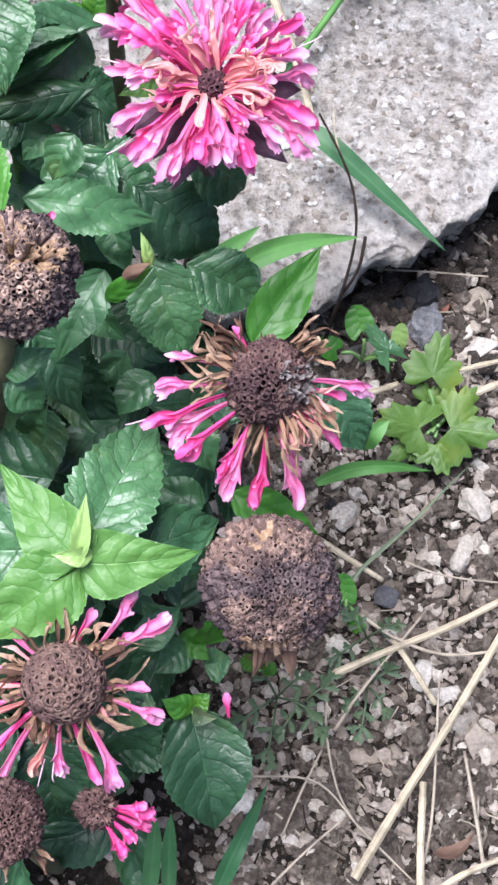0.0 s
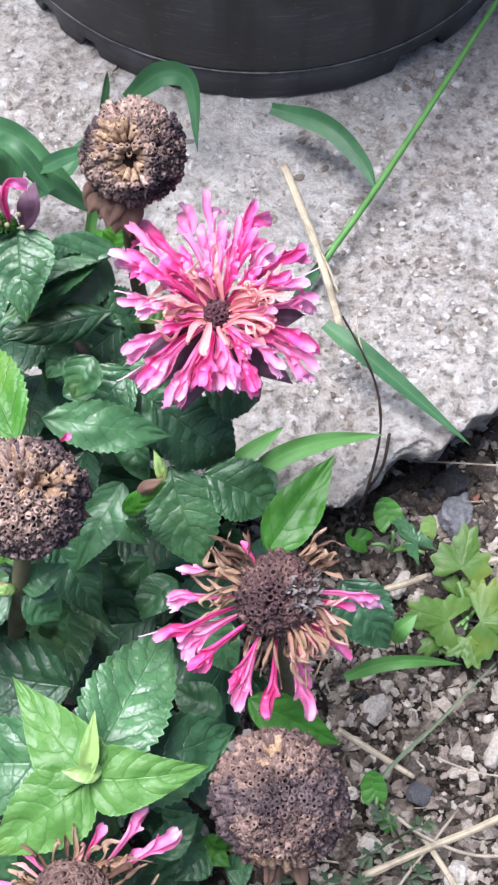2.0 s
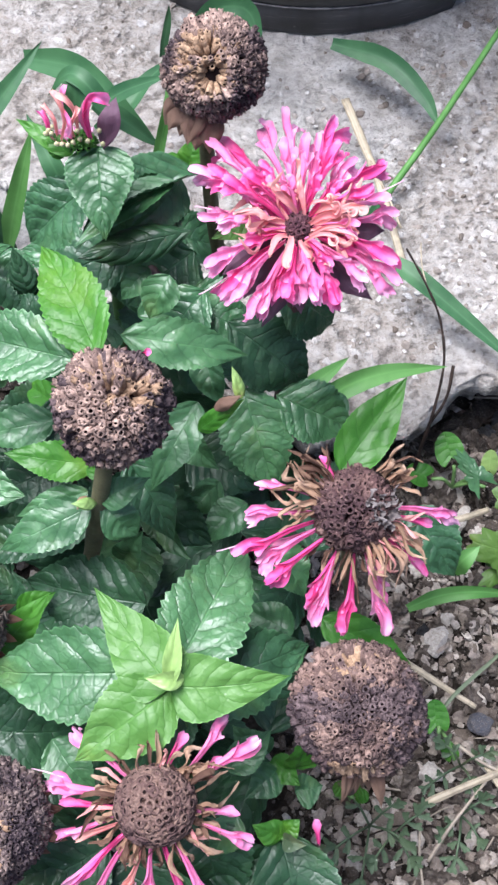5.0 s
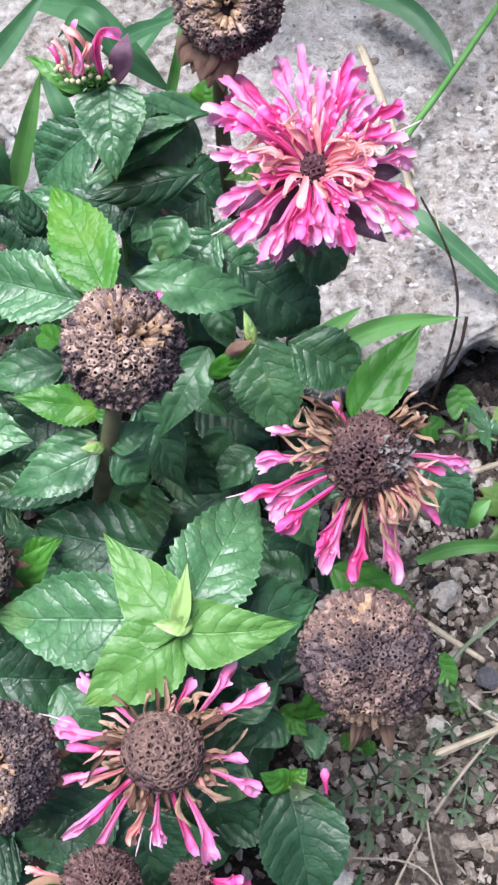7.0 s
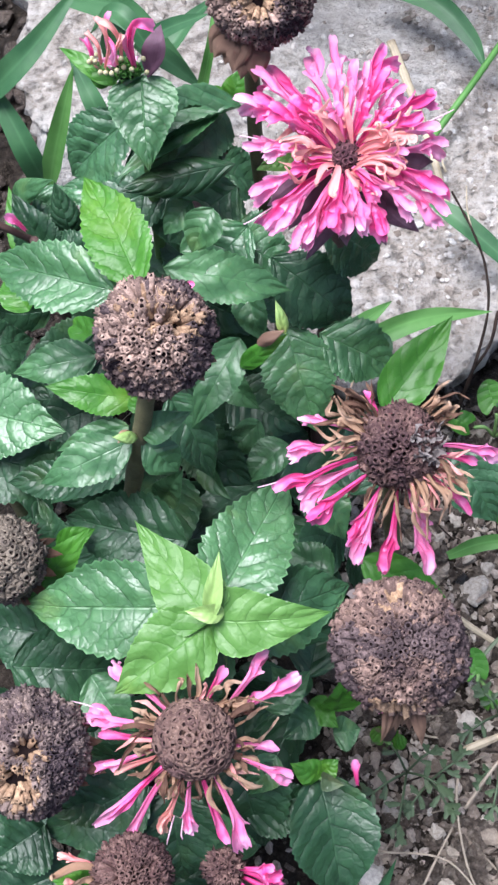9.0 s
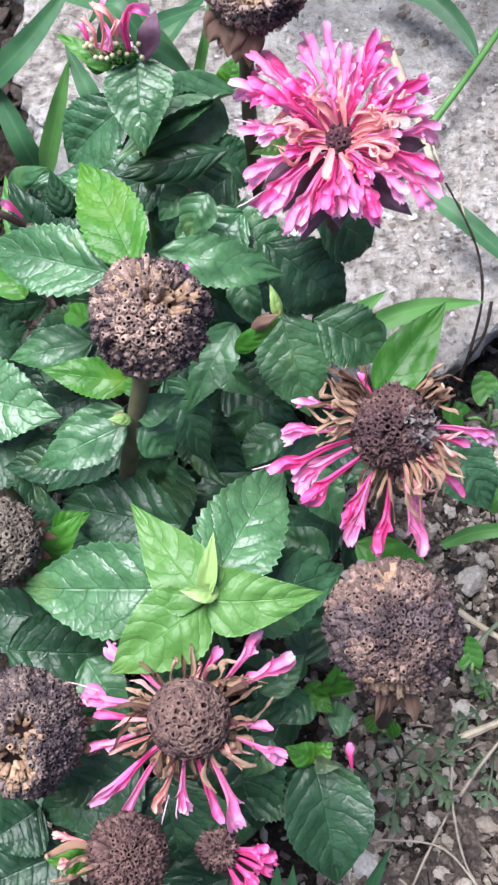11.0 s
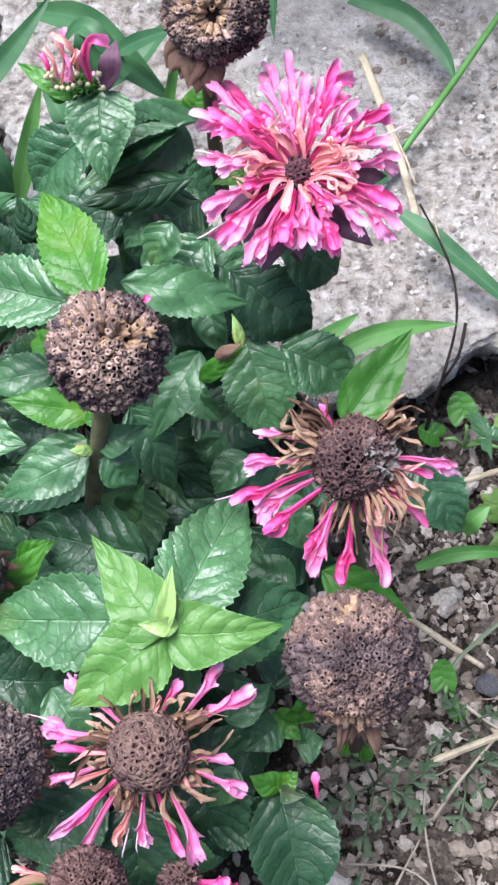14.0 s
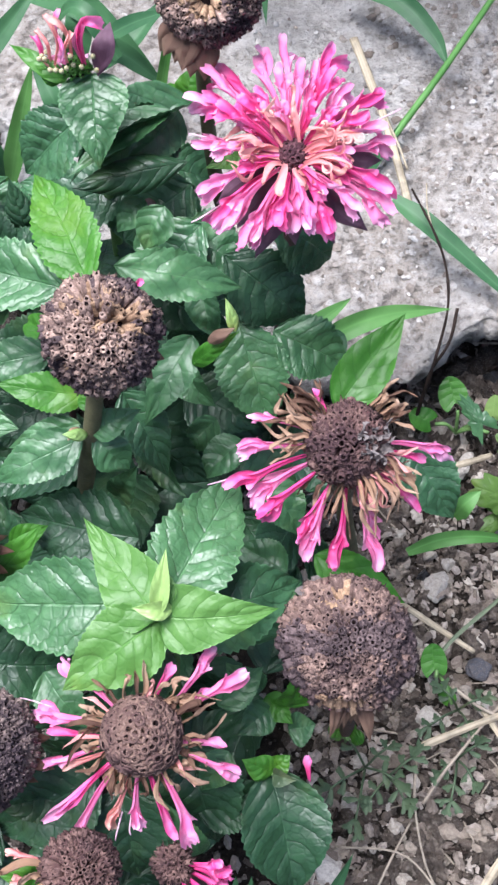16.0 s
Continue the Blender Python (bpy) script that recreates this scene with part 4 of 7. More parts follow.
# withered florets rolled into curls
for k, (base, tip) in enumerate((
    ((0.0022, 0.0144, 0.1625), (0.0073, 0.0139, 0.1665)),
    ((0.0026, 0.0169, 0.1625), (0.01, 0.0151, 0.1665)),
    ((0.0024, 0.012, 0.1625), (0.009, 0.0114, 0.1665)),
    ((0.003, 0.0157, 0.1625), (0.0119, 0.0155, 0.1665)),
    ((0.0003, 0.0177, 0.1625), (0.0063, 0.0163, 0.1665)),
    ((0.0027, 0.0132, 0.1625), (0.0106, 0.0086, 0.1665)),
    ((-0.0011, 0.0186, 0.1625), (0.0003, 0.0176, 0.1665)),
    ((0.0017, 0.0107, 0.1625), (0.0064, 0.009, 0.1665)),
)):
    base, tip = Vector(base), Vector(tip)
    along = (tip - base).normalized()
    over = along.cross(VIEW).normalized() * (1 if k % 2 else -1)
    size = rng.uniform(0.0007, 0.0016)
    stops = [base, base.lerp(tip, 0.4) + V(0, 0, 0.0012), base.lerp(tip, 0.75) + V(0, 0, 0.001)]
    stops += [tip + (along * math.sin(a) + over * (1 - math.cos(a))) * size * (1 - a / 9) + V(0, 0, 0.0003 * a) for a in (0.0, 1.2, 2.4, 3.6, 4.8)]
    w = rng.uniform(0.00045, 0.0008)
    part("petal", mesh_of("petal", *shell_mesh(rng, stops, (w * 0.6, w, w * 1.1, w * 0.9, w * 0.7, w * 0.3), 1.1, rng.uniform(-3, 3), 1.4, PETAL_FADED, 7, 22), mats=(PETAL_FADED,)), head)
bracts(fa, rng, ca, AXIS, 8, (190, 380), (98, 110), 0.004, 0.0135, 0.008, BRACT_PURPLE)

# faded flower
fd = shoot("bee_balm_plant", (0.0120, -0.0297, 0.1250), (0.003, 0.005), "bee balm with a half-withered flower, pink florets hanging below")
rng = random.Random(5)
cd = Vector((0.0117, -0.0300, 0.1285))
AXD = Vector((0.03, -0.36, 0.93)).normalized()
head = part("flower_head", head_mesh("flower_head", cd, AXD, 0.0082, (HUSK_DARK, HUSK_PIT_SHADE, HUSK_TAN), 0.00135, 0.0048, 2.0, 0.85, shaggy=0.2, fat=1.12, hole=0.5, seed=8, lump=0.08), fd, "dark brown dome of open seed cups")
floret(head, rng, cd, (-0.0098, -0.0305, 0.1240), 0.0072, 0.0031, PETAL, 0.1, True)
floret(head, rng, cd, (-0.0127, -0.0357, 0.1220), 0.0072, 0.0030, PETAL_DEEP, 0.1, True)
floret(head, rng, cd, (-0.0076, -0.0381, 0.1210), 0.0072, 0.0032, PETAL, 0.1, True)
floret(head, rng, cd, (-0.0036, -0.0371, 0.1210), 0.0072, 0.0026, PETAL, 0.1, False)
floret(head, rng, cd, (-0.0045, -0.0433, 0.1190), 0.0072, 0.0030, PETAL_DEEP, 0.1, True)
floret(head, rng, cd, (0.0028, -0.0480, 0.1140), 0.0072, 0.0030, PETAL, 0.1, True)
floret(head, rng, cd, (0.0050, -0.0462, 0.1160), 0.0072, 0.0030, PETAL_DEEP, 0.1, True)
floret(head, rng, cd, (0.0122, -0.0492, 0.1120), 0.0072, 0.0030, PETAL_DEEP, 0.1, True)
floret(head, rng, cd, (-0.0080, -0.0241, 0.1300), 0.0072, 0.0022, PETAL, 0.1, True)
floret(head, rng, cd, (0.0192, -0.0497, 0.1120), 0.0072, 0.0030, PETAL, 0.1, True)
floret(head, rng, cd, (0.0162, -0.0447, 0.1140), 0.0072, 0.0030, PETAL, 0.1, True)
floret(head, rng, cd, (0.0322, -0.0274, 0.1240), 0.0072, 0.0030, PETAL, 0.1, True)
floret(head, rng, cd, (0.0276, -0.0308, 0.1220), 0.0072, 0.0026, PETAL_DEEP, 0.1, False)
floret(head, rng, cd, (0.0043, -0.0217, 0.1360), 0.0072, 0.0022, PETAL_DEEP, 0.1, False)
floret(head, rng, cd, (0.0260, -0.0398, 0.1160), 0.0072, 0.0028, PETAL_DEEP, 0.1, False)
florets(head, rng, cd, AXD, 38, (285, 348), (66, 100), 0.007, (0.005, 0.0105), 0.0013, (PETAL_DRY, PETAL_DRY, PETAL_FADED), 0.2, 0.9)
florets(head, rng, cd, AXD, 8, (225, 285), (78, 100), 0.007, (0.005, 0.010), 0.0014, (PETAL_DRY, PETAL_BROWN), 0.25, 0.7)
florets(head, rng, cd, AXD, 26, (120, 186), (66, 94), 0.007, (0.004, 0.0098), 0.0015, (PETAL_BROWN, PETAL_DRY, PETAL_DRY), 0.0, 0.9)
florets(head, rng, cd, AXD, 10, (125, 150), (80, 100), 0.0095, (0.003, 0.006), 0.0016, (PETAL_BROWN,), -0.1, 1.0)
florets(head, rng, cd, AXD, 12, (25, 60), (82, 98), 0.009, (0.004, 0.008), 0.0016, (PETAL_BROWN, PETAL_DRY), 0.0, 1.0)
florets(head, rng, cd, AXD, 30, (-40, 35), (15, 65), 0.0074, (0.0015, 0.0035), 0.0013, (PETAL_GREY,), 0.1, 1.0)

# half-bare flower
fg = shoot("bee_balm_plant", (-0.0266, -0.0874, 0.1130), (-0.002, 0.003), "bee balm with a half-bare flower, sparse pink florets round it")
rng = random.Random(21)
cg = Vector((-0.0263, -0.0861, 0.1180))
AXG = Vector((0.0, -0.42, 0.9)).normalized()
head = part("flower_head", head_mesh("flower_head", cg, AXG, 0.0077, (HUSK_LATTICE, HUSK_PIT_SHADE, HUSK_TAN), 0.0015, 0.0045, 1.9, 0.8, shaggy=0.03, hole=0.52, seed=12, fat=1.24, lump=0.05), fg, "brown dome of small open seed cups")
floret(head, rng, cg, (-0.0476, -0.0795, 0.1140), 0.0070, 0.0039, PETAL, 0.06, True)
floret(head, rng, cg, (-0.0428, -0.0705, 0.1160), 0.0070, 0.0034, PETAL, 0.06, True)
floret(head, rng, cg, (-0.0452, -0.0862, 0.1120), 0.0070, 0.0026, PETAL_DEEP, 0.06, False)
floret(head, rng, cg, (-0.0469, -0.0904, 0.1100), 0.0070, 0.0025, PETAL, 0.06, True)
floret(head, rng, cg, (-0.0418, -0.0922, 0.1100), 0.0070, 0.0023, PETAL_FADED, 0.06, False)
floret(head, rng, cg, (-0.0453, -0.1009, 0.1050), 0.0070, 0.0030, PETAL, 0.06, False)
floret(head, rng, cg, (-0.0426, -0.1031, 0.1050), 0.0070, 0.0029, PETAL, 0.06, False)
floret(head, rng, cg, (-0.0438, -0.0985, 0.1070), 0.0070, 0.0026, PETAL_DEEP, 0.06, False)
floret(head, rng, cg, (-0.0314, -0.1019, 0.1050), 0.0070, 0.0023, PETAL_FADED, 0.06, True)
floret(head, rng, cg, (-0.0289, -0.1011, 0.1060), 0.0070, 0.0026, PETAL, 0.06, True)
floret(head, rng, cg, (-0.0229, -0.1033, 0.1040), 0.0070, 0.0029, PETAL_DEEP, 0.06, False)
floret(head, rng, cg, (-0.0151, -0.1027, 0.1050), 0.0070, 0.0033, PETAL, 0.06, True)
floret(head, rng, cg, (-0.0108, -0.0874, 0.1130), 0.0070, 0.0029, PETAL, 0.06, False)
floret(head, rng, cg, (-0.0081, -0.0918, 0.1100), 0.0070, 0.0023, PETAL, 0.06, True)
floret(head, rng, cg, (-0.0071, -0.0732, 0.1180), 0.0070, 0.0035, PETAL, 0.06, True)
floret(head, rng, cg, (-0.0113, -0.0706, 0.1180), 0.0070, 0.0029, PETAL, 0.06, True)
floret(head, rng, cg, (-0.0223, -0.0720, 0.1180), 0.0070, 0.0029, PETAL_DEEP, 0.06, False)
floret(head, rng, cg, (-0.0135, -0.0775, 0.1160), 0.0070, 0.0029, PETAL_DEEP, 0.06, False)
florets(head, rng, cg, AXG, 34, (0, 360), (80, 100), 0.0068, (0.004, 0.0085), 0.0015, (PETAL_DRY, PETAL_FADED, PETAL_BROWN), 0.2, 0.9)

for turn in ((150, 195), (300, 345), (25, 60), (228, 250)):
    florets(head, rng, cg, AXG, 6, turn, (84, 100), 0.0075, (0.003, 0.0065), 0.0022, (PETAL_DRY, PETAL_DRY, PETAL_BROWN), 0.2, 1.0)

# dry seed heads
sc = shoot("bee_balm_plant", (-0.0351, -0.0233, 0.1500), (-0.022, -0.012), "bee balm with a dry brown seed head on a bare stalk", r=0.0019, way=((-0.0500, -0.0335, 0.0700), (-0.0446, -0.0299, 0.1000), (-0.0397, -0.0264, 0.1250)))
cc = Vector((-0.0338, -0.0214, 0.1560))
part("seed_head", head_mesh("seed_head", cc, (0.0, -0.5, 0.86), 0.0106, (HUSK, HUSK_PIT_SHADE, HUSK_TAN, HUSK_MOULD), 0.0011, 0.0056, 2.3, 0.9, gaps=((26, 70, 11), (42, 30, 15), (50, 105, 12), (54, 225, 9)), shaggy=0.2, fat=1.1, hole=0.45, seed=31, lump=0.14, mould=((72, 0, 26), (74, 320, 22), (76, 70, 22), (74, 190, 26), (70, 250, 16))), sc, "dry brown round seed head with open cups")
bracts(sc, random.Random(4), cc, (0, -0.5, 0.86), 6, (180, 360), (115, 130), 0.007, 0.006, 0.004, BRACT_DRY)

sb = shoot("bee_balm_plant", (-0.0187, 0.0434, 0.1580), (0.003, 0.004), "bee balm with a burst dry seed head above the slab", r=0.0018)
cb = Vector((-0.0160, 0.0448, 0.1720))
part("seed_head", head_mesh("seed_head", cb, (0.0, -0.42, 0.9), 0.0098, (HUSK, HUSK_PIT_SHADE, HUSK_TAN, HUSK_MOULD), 0.00095, 0.0052, 2.3, 0.95, gaps=((12, 200, 24), (30, 262, 18)), shaggy=0.2, fat=1.1, hole=0.46, seed=41, lump=0.14, mould=((70, 170, 24), (66, 300, 22), (72, 30, 20))), sb, "dry burst seed head with pale tan inner cups")
bracts(sb, random.Random(6), cb, (0.0, -0.42, 0.9), 6, (212, 268), (94, 114), 0.0082, 0.006, 0.0062, BRACT_DRY)

sf = shoot("bee_balm_plant", (0.0133, -0.0699, 0.1080), (0.002, 0.006), "bee balm with a large dry brown seed head over bare soil", r=0.0017, mat=STEM_DARK)
cf = Vector((0.0124, -0.0670, 0.1170))
part("seed_head", head_mesh("seed_head", cf, (0.0, -0.44, 0.9), 0.0127, (HUSK_SOOTY, HUSK_PIT_SHADE, HUSK_TAN, HUSK_MOULD), 0.00112, 0.0055, 2.3, 0.9, gaps=((62, 262, 15), (60, 95, 10)), shaggy=0.16, hole=0.44, seed=53, fat=1.14, lump=0.16, mould=((22, 60, 13), (34, 25, 20), (60, 5, 30), (14, 140, 12), (78, 330, 28), (30, 165, 14), (62, 178, 20), (80, 200, 20))), sf, "dry brown pitted seed head with sooty patches")
bracts(sf, random.Random(7), cf, (0, -0.44, 0.9), 7, (258, 290), (92, 112), 0.0105, 0.0085, 0.0034, BRACT_DRY)

for spot, size, k in ((0.0042, -0.0578, 0.12), 0.0022, 60), ((0.0059, -0.0553, 0.119), 0.0017, 61):
    me = rock_mesh("withered_bud", k, 1.0, 0.9, 3, PETAL_GREY)
    me.transform(Matrix.Translation(spot) @ Matrix.Scale(size, 4))
    part("withered_bud", me, sf, "grey withered bud")

sh = shoot("bee_balm_plant", (-0.0599, -0.0912, 0.1050), (-0.003, 0.004), "bee balm with a dry seed head split open in the middle")
chh = Vector((-0.0583, -0.0892, 0.1150))
part("seed_head", head_mesh("seed_head", chh, (0.0, -0.44, 0.9), 0.0114, (HUSK_PALE, HUSK_PIT_SHADE, HUSK_TAN, HUSK_MOULD), 0.001, 0.0055, 2.3, 0.9, gaps=((26, 250, 24), (22, 60, 12)), shaggy=0.2, fat=1.1, hole=0.44, seed=61, lump=0.14, mould=((38, 95, 20), (62, 160, 16))), sh, "dry seed head split open, pale cups inside")
bracts(sh, random.Random(8), chh, (0, -0.44, 0.9), 5, (-40, 60), (95, 112), 0.0098, 0.0045, 0.0026, PETAL_BROWN)

si = shoot("bee_balm_plant", (-0.0676, -0.0511, 0.1100), (0.003, 0.005), "bee balm with a small grey green withered head")
ci = Vector((-0.0681, -0.0500, 0.1140))
part("seed_head", head_mesh("seed_head", ci, (0.0, -0.4, 0.9), 0.0088, (HUSK_GREY, HUSK_PIT_SHADE, HUSK_TAN), 0.0014, 0.0045, 2.2, 0.9, shaggy=0.1, fat=1.2, hole=0.4, seed=71, lump=0.14), si, "grey green withered seed head")
bracts(si, random.Random(9), ci, (0, -0.4, 0.9), 5, (-70, 40), (95, 115), 0.0075, 0.0045, 0.0024, PETAL_BROWN)

# side-on small flower above the slab
ft = shoot("bee_balm_plant", (-0.0425, 0.0392, 0.1550), (-0.002, 0.003), "bee balm with a small young flower seen from the side", mat=STEM_GREEN, r=0.0015)
rng = random.Random(33)
ct = Vector((-0.0433, 0.0379, 0.1570))
AXT = Vector((-0.1, 0.55, 0.8)).normalized()
head = part("flower_head", head_mesh("flower_head", ct, AXT, 0.0030, (LEAF_FRESH, HUSK_PIT_SHADE, LEAF_FRESH), 0.00098, 0.003, 1.6, 0.9, seed=81), ft)
for mat, width, stops in (
    (PETAL_DEEP, 0.0036, ((-0.0416, 0.0383, 0.159), (-0.0416, 0.039, 0.165), (-0.0402, 0.0395, 0.169), (-0.0383, 0.0389, 0.17), (-0.0368, 0.0399, 0.168))),
    (PETAL, 0.0024, ((-0.0421, 0.0388, 0.159), (-0.0431, 0.0398, 0.163), (-0.0416, 0.0396, 0.167), (-0.0404, 0.0398, 0.169))),
    (PETAL_FADED, 0.002, ((-0.0471, 0.037, 0.16), (-0.0458, 0.038, 0.165), (-0.0467, 0.0391, 0.169), (-0.0484, 0.0426, 0.168))),
    (PETAL_FADED, 0.0022, ((-0.0439, 0.039, 0.16), (-0.0437, 0.0392, 0.165), (-0.0449, 0.0391, 0.169), (-0.047, 0.0399, 0.17))),
    (PETAL, 0.0021, ((-0.0469, 0.0413, 0.159), (-0.047, 0.0432, 0.163), (-0.0463, 0.0435, 0.166), (-0.0459, 0.045, 0.167))),
    (PETAL, 0.0023, ((-0.0458, 0.0391, 0.166), (-0.044, 0.0343, 0.169), (-0.0439, 0.033, 0.168), (-0.0447, 0.0336, 0.165))),
    (PETAL_DEEP, 0.0026, ((-0.0501, 0.04, 0.158), (-0.0502, 0.0403, 0.161), (-0.0512, 0.0417, 0.162), (-0.0521, 0.0435, 0.161))),
    (PETAL_FADED, 0.002, ((-0.0481, 0.038, 0.16), (-0.048, 0.038, 0.165), (-0.0498, 0.0405, 0.165), (-0.051, 0.0433, 0.163))),
    (PETAL_FADED, 0.0018, ((-0.0446, 0.038, 0.16), (-0.044, 0.0353, 0.167), (-0.0432, 0.0368, 0.168), (-0.0432, 0.0401, 0.166))),
):
    w = width * 0.55
    me = mesh_of("petal", *shell_mesh(rng, [Vector(p) for p in stops], (w * 0.6, w * 0.85, w, w * 1.05, w * 0.95, w * 0.4), 2.6, rng.uniform(-0.6, 0.6), 0.35, mat), mats=(mat,))
    part("petal", me, head)
florets(head, rng, ct, AXT, 6, (60, 230), (40, 80), 0.002, (0.003, 0.005), 0.0018, (PETAL_FADED, PETAL, LEAF_FRESH), 0.0, 0.8)
leaf(ft, (-0.0390, 0.0367, 0.1570), (-0.0358, 0.0427, 0.1660), 0.0050, BRACT_PURPLE, teeth=0, curl=0.6, peak=0.5)
leaf(ft, (-0.0457, 0.0370, 0.1550), (-0.0575, 0.0440, 0.1580), 0.0058, LEAF_FRESH, teeth=0, curl=1.4, fold=0.7, quilt=0.1)
leaf(ft, (-0.0471, 0.0378, 0.1540), (-0.0517, 0.0387, 0.1580), 0.0044, LEAF_FRESH, teeth=0, curl=0.9)
for p in (
    (-0.0498, 0.039, 0.16), (-0.0503, 0.0382, 0.16), (-0.0489, 0.0374, 0.161), (-0.0436, 0.0372, 0.162),
    (-0.0394, 0.0381, 0.161), (-0.047, 0.0363, 0.159), (-0.0481, 0.0364, 0.159), (-0.0458, 0.0361, 0.159),
    (-0.0388, 0.0364, 0.159), (-0.0444, 0.0391, 0.163), (-0.0488, 0.0391, 0.161), (-0.0433, 0.0368, 0.16),
    (-0.0446, 0.036, 0.16), (-0.0417, 0.0363, 0.16),
):
    p = Vector(p)
    part("bud", mesh_of("bud", *tube_data([p, p + V(0, -0.0004, 0.0009), p + V(0, -0.0005, 0.0014)], (0.0004, 0.00055, 0.00015), 6), mats=(CREAM,)), head)
leaf(ft, (-0.0404, 0.0381, 0.1565), (-0.0389, 0.0218, 0.1465), 0.0144, LEAF_MID, bow=0.1, fold=-0.08, peak=0.26, bite=0.07)
leaf(ft, (-0.0430, 0.0380, 0.1450), (-0.0589, 0.0343, 0.1280), 0.0154, LEAF_DARK, bow=0.1, peak=0.45)
leaf(ft, (-0.0259, 0.0398, 0.1430), (-0.0470, 0.0253, 0.1390), 0.0082, LEAF_DARK, bow=0.05, fold=0.25, roll=25, bite=0.06)
leaf(ft, (-0.0222, 0.0310, 0.1370), (-0.0465, 0.0239, 0.1370), 0.0094, LEAF_SHADED, bow=0.08, fold=-0.35, teeth=0, curl=0.9, peak=0.45)
leaf(ft, (-0.0261, 0.0445, 0.1360), (-0.0428, 0.0347, 0.1300), 0.0163, LEAF_MID, bow=0.08, fold=0.3, roll=-35)
leaf(ft, (-0.0395, 0.0432, 0.1120), (-0.0627, 0.0368, 0.1050), 0.0157, LEAF_DARK)
leaf(ft, (-0.0355, 0.0432, 0.1120), (-0.0212, 0.0356, 0.1000), 0.0160, LEAF_DARK)
leaf(ft, (-0.0398, 0.0462, 0.1100), (-0.0373, 0.0323, 0.1000), 0.0148, LEAF_DARK)
leaf(ft, (-0.0314, 0.0458, 0.1150), (-0.0160, 0.0484, 0.1050), 0.0133, LEAF_DARK)
leaf(ft, (-0.0478, 0.0468, 0.1000), (-0.0677, 0.0517, 0.1000), 0.0151, LEAF_DARK)
leaf(ft, (-0.0730, 0.0448, 0.1050), (-0.0611, 0.0401, 0.1000), 0.0122, LEAF_DARK, curl=0.6)
leaf(ft, (-0.0798, 0.0466, 0.1000), (-0.0654, 0.0406, 0.1180), 0.0084, LEAF_MID, curl=0.9, teeth=0)
leaf(ft, (-0.0239, 0.0491, 0.1350), (-0.0216, 0.0542, 0.1400), 0.0059, LEAF_FRESH, teeth=0)
leaf(ft, (-0.0258, 0.0564, 0.1300), (-0.0299, 0.0509, 0.1300), 0.0050, LEAF_FRESH, teeth=0)

# lowest flowers
fj = shoot("bee_balm_plant", (-0.0380, -0.1121, 0.1050), (0.001, -0.002), "bee balm with a fading flower low among the leaves")
rng = random.Random(44)
cj = Vector((-0.0376, -0.1100, 0.1080))
head = part("flower_head", head_mesh("flower_head", cj, (0, -0.35, 0.93), 0.0074, (HUSK_DARK, HUSK_PIT_SHADE, HUSK_GREY), 0.001, 0.0045, 2.0, 0.9, shaggy=0.3, hole=0.5, seed=91), fj)
florets(head, rng, cj, AXIS, 2, (150, 205), (84, 96), 0.006, (0.007, 0.009), 0.002, (PETAL_FADED,), 0.1)
florets(head, rng, cj, AXIS, 3, (150, 200), (60, 80), 0.006, (0.008, 0.012), 0.0028, (PETAL_DRY,), 0.1, 0.8)
florets(head, rng, cj, AXIS, 5, (215, 340), (88, 100), 0.006, (0.005, 0.008), 0.002, (PETAL_DRY, PETAL_BROWN), 0.15, 0.6)
fk = shoot("bee_balm_plant", (-0.0211, -0.1086, 0.0900), (0.003, 0.004), "bee balm with a deep pink budding flower low in shade", mat=STEM_DARK)
ck = Vector((-0.0212, -0.1065, 0.0930))
head = part("flower_head", head_mesh("flower_head", ck, (0.2, -0.4, 0.9), 0.0038, (HUSK_DARK, HUSK_PIT_SHADE, HUSK_DARK), 0.00098, 0.004, 1.9, 0.9, shaggy=0.5, seed=95), fk)
florets(head, rng, ck, (0.2, -0.4, 0.9), 6, (285, 375), (60, 95), 0.003, (0.006, 0.0105), 0.003, (PETAL_DEEP,), 0.1)
fl = shoot("bee_balm_plant", (-0.0683, 0.0242, 0.1180), (0.002, 0.006), "bee balm with one last pink floret on a dark stem", mat=STEM_DARK, r=0.0012)
part("stem", tube("stem", ((-0.0787, 0.0233, 0.1280), (-0.0726, 0.0240, 0.1220), (-0.0677, 0.0263, 0.1120), (-0.0667, 0.0320, 0.0950)), 0.0008, 0.001, STEM_DARK), fl)
part("petal", petal_mesh(random.Random(3), (-0.0696, 0.0247, 0.1210), Vector((-0.0733, 0.0253, 0.1280)) - Vector((-0.0696, 0.0247, 0.1210)), 0.007, 0.0028, PETAL_DEEP, 0.0, False), fl)

# young leafy tip
fe = shoot("bee_balm_plant", (-0.0240, -0.0639, 0.1240), (-0.003, 0.004), "young bee balm tip with bright fresh green leaves", mat=STEM_GREEN)
leaf(fe, (-0.0236, -0.0657, 0.1262), (-0.0394, -0.0461, 0.1272), 0.0140, LEAF_YOUNG, bow=0.03, fold=0.14, peak=0.17, bite=0.04, quilt=0.2)
leaf(fe, (-0.0236, -0.0656, 0.1262), (-0.0008, -0.0626, 0.1240), 0.0134, LEAF_YOUNG, bow=0.05, fold=0.12, peak=0.17, bite=0.04, quilt=0.2, side_bend=0.03)
leaf(fe, (-0.0236, -0.0650, 0.1240), (-0.0422, -0.0781, 0.1180), 0.0158, LEAF_YOUNG, bow=0.08, fold=0.05, peak=0.33, quilt=0.3, bite=0.07)
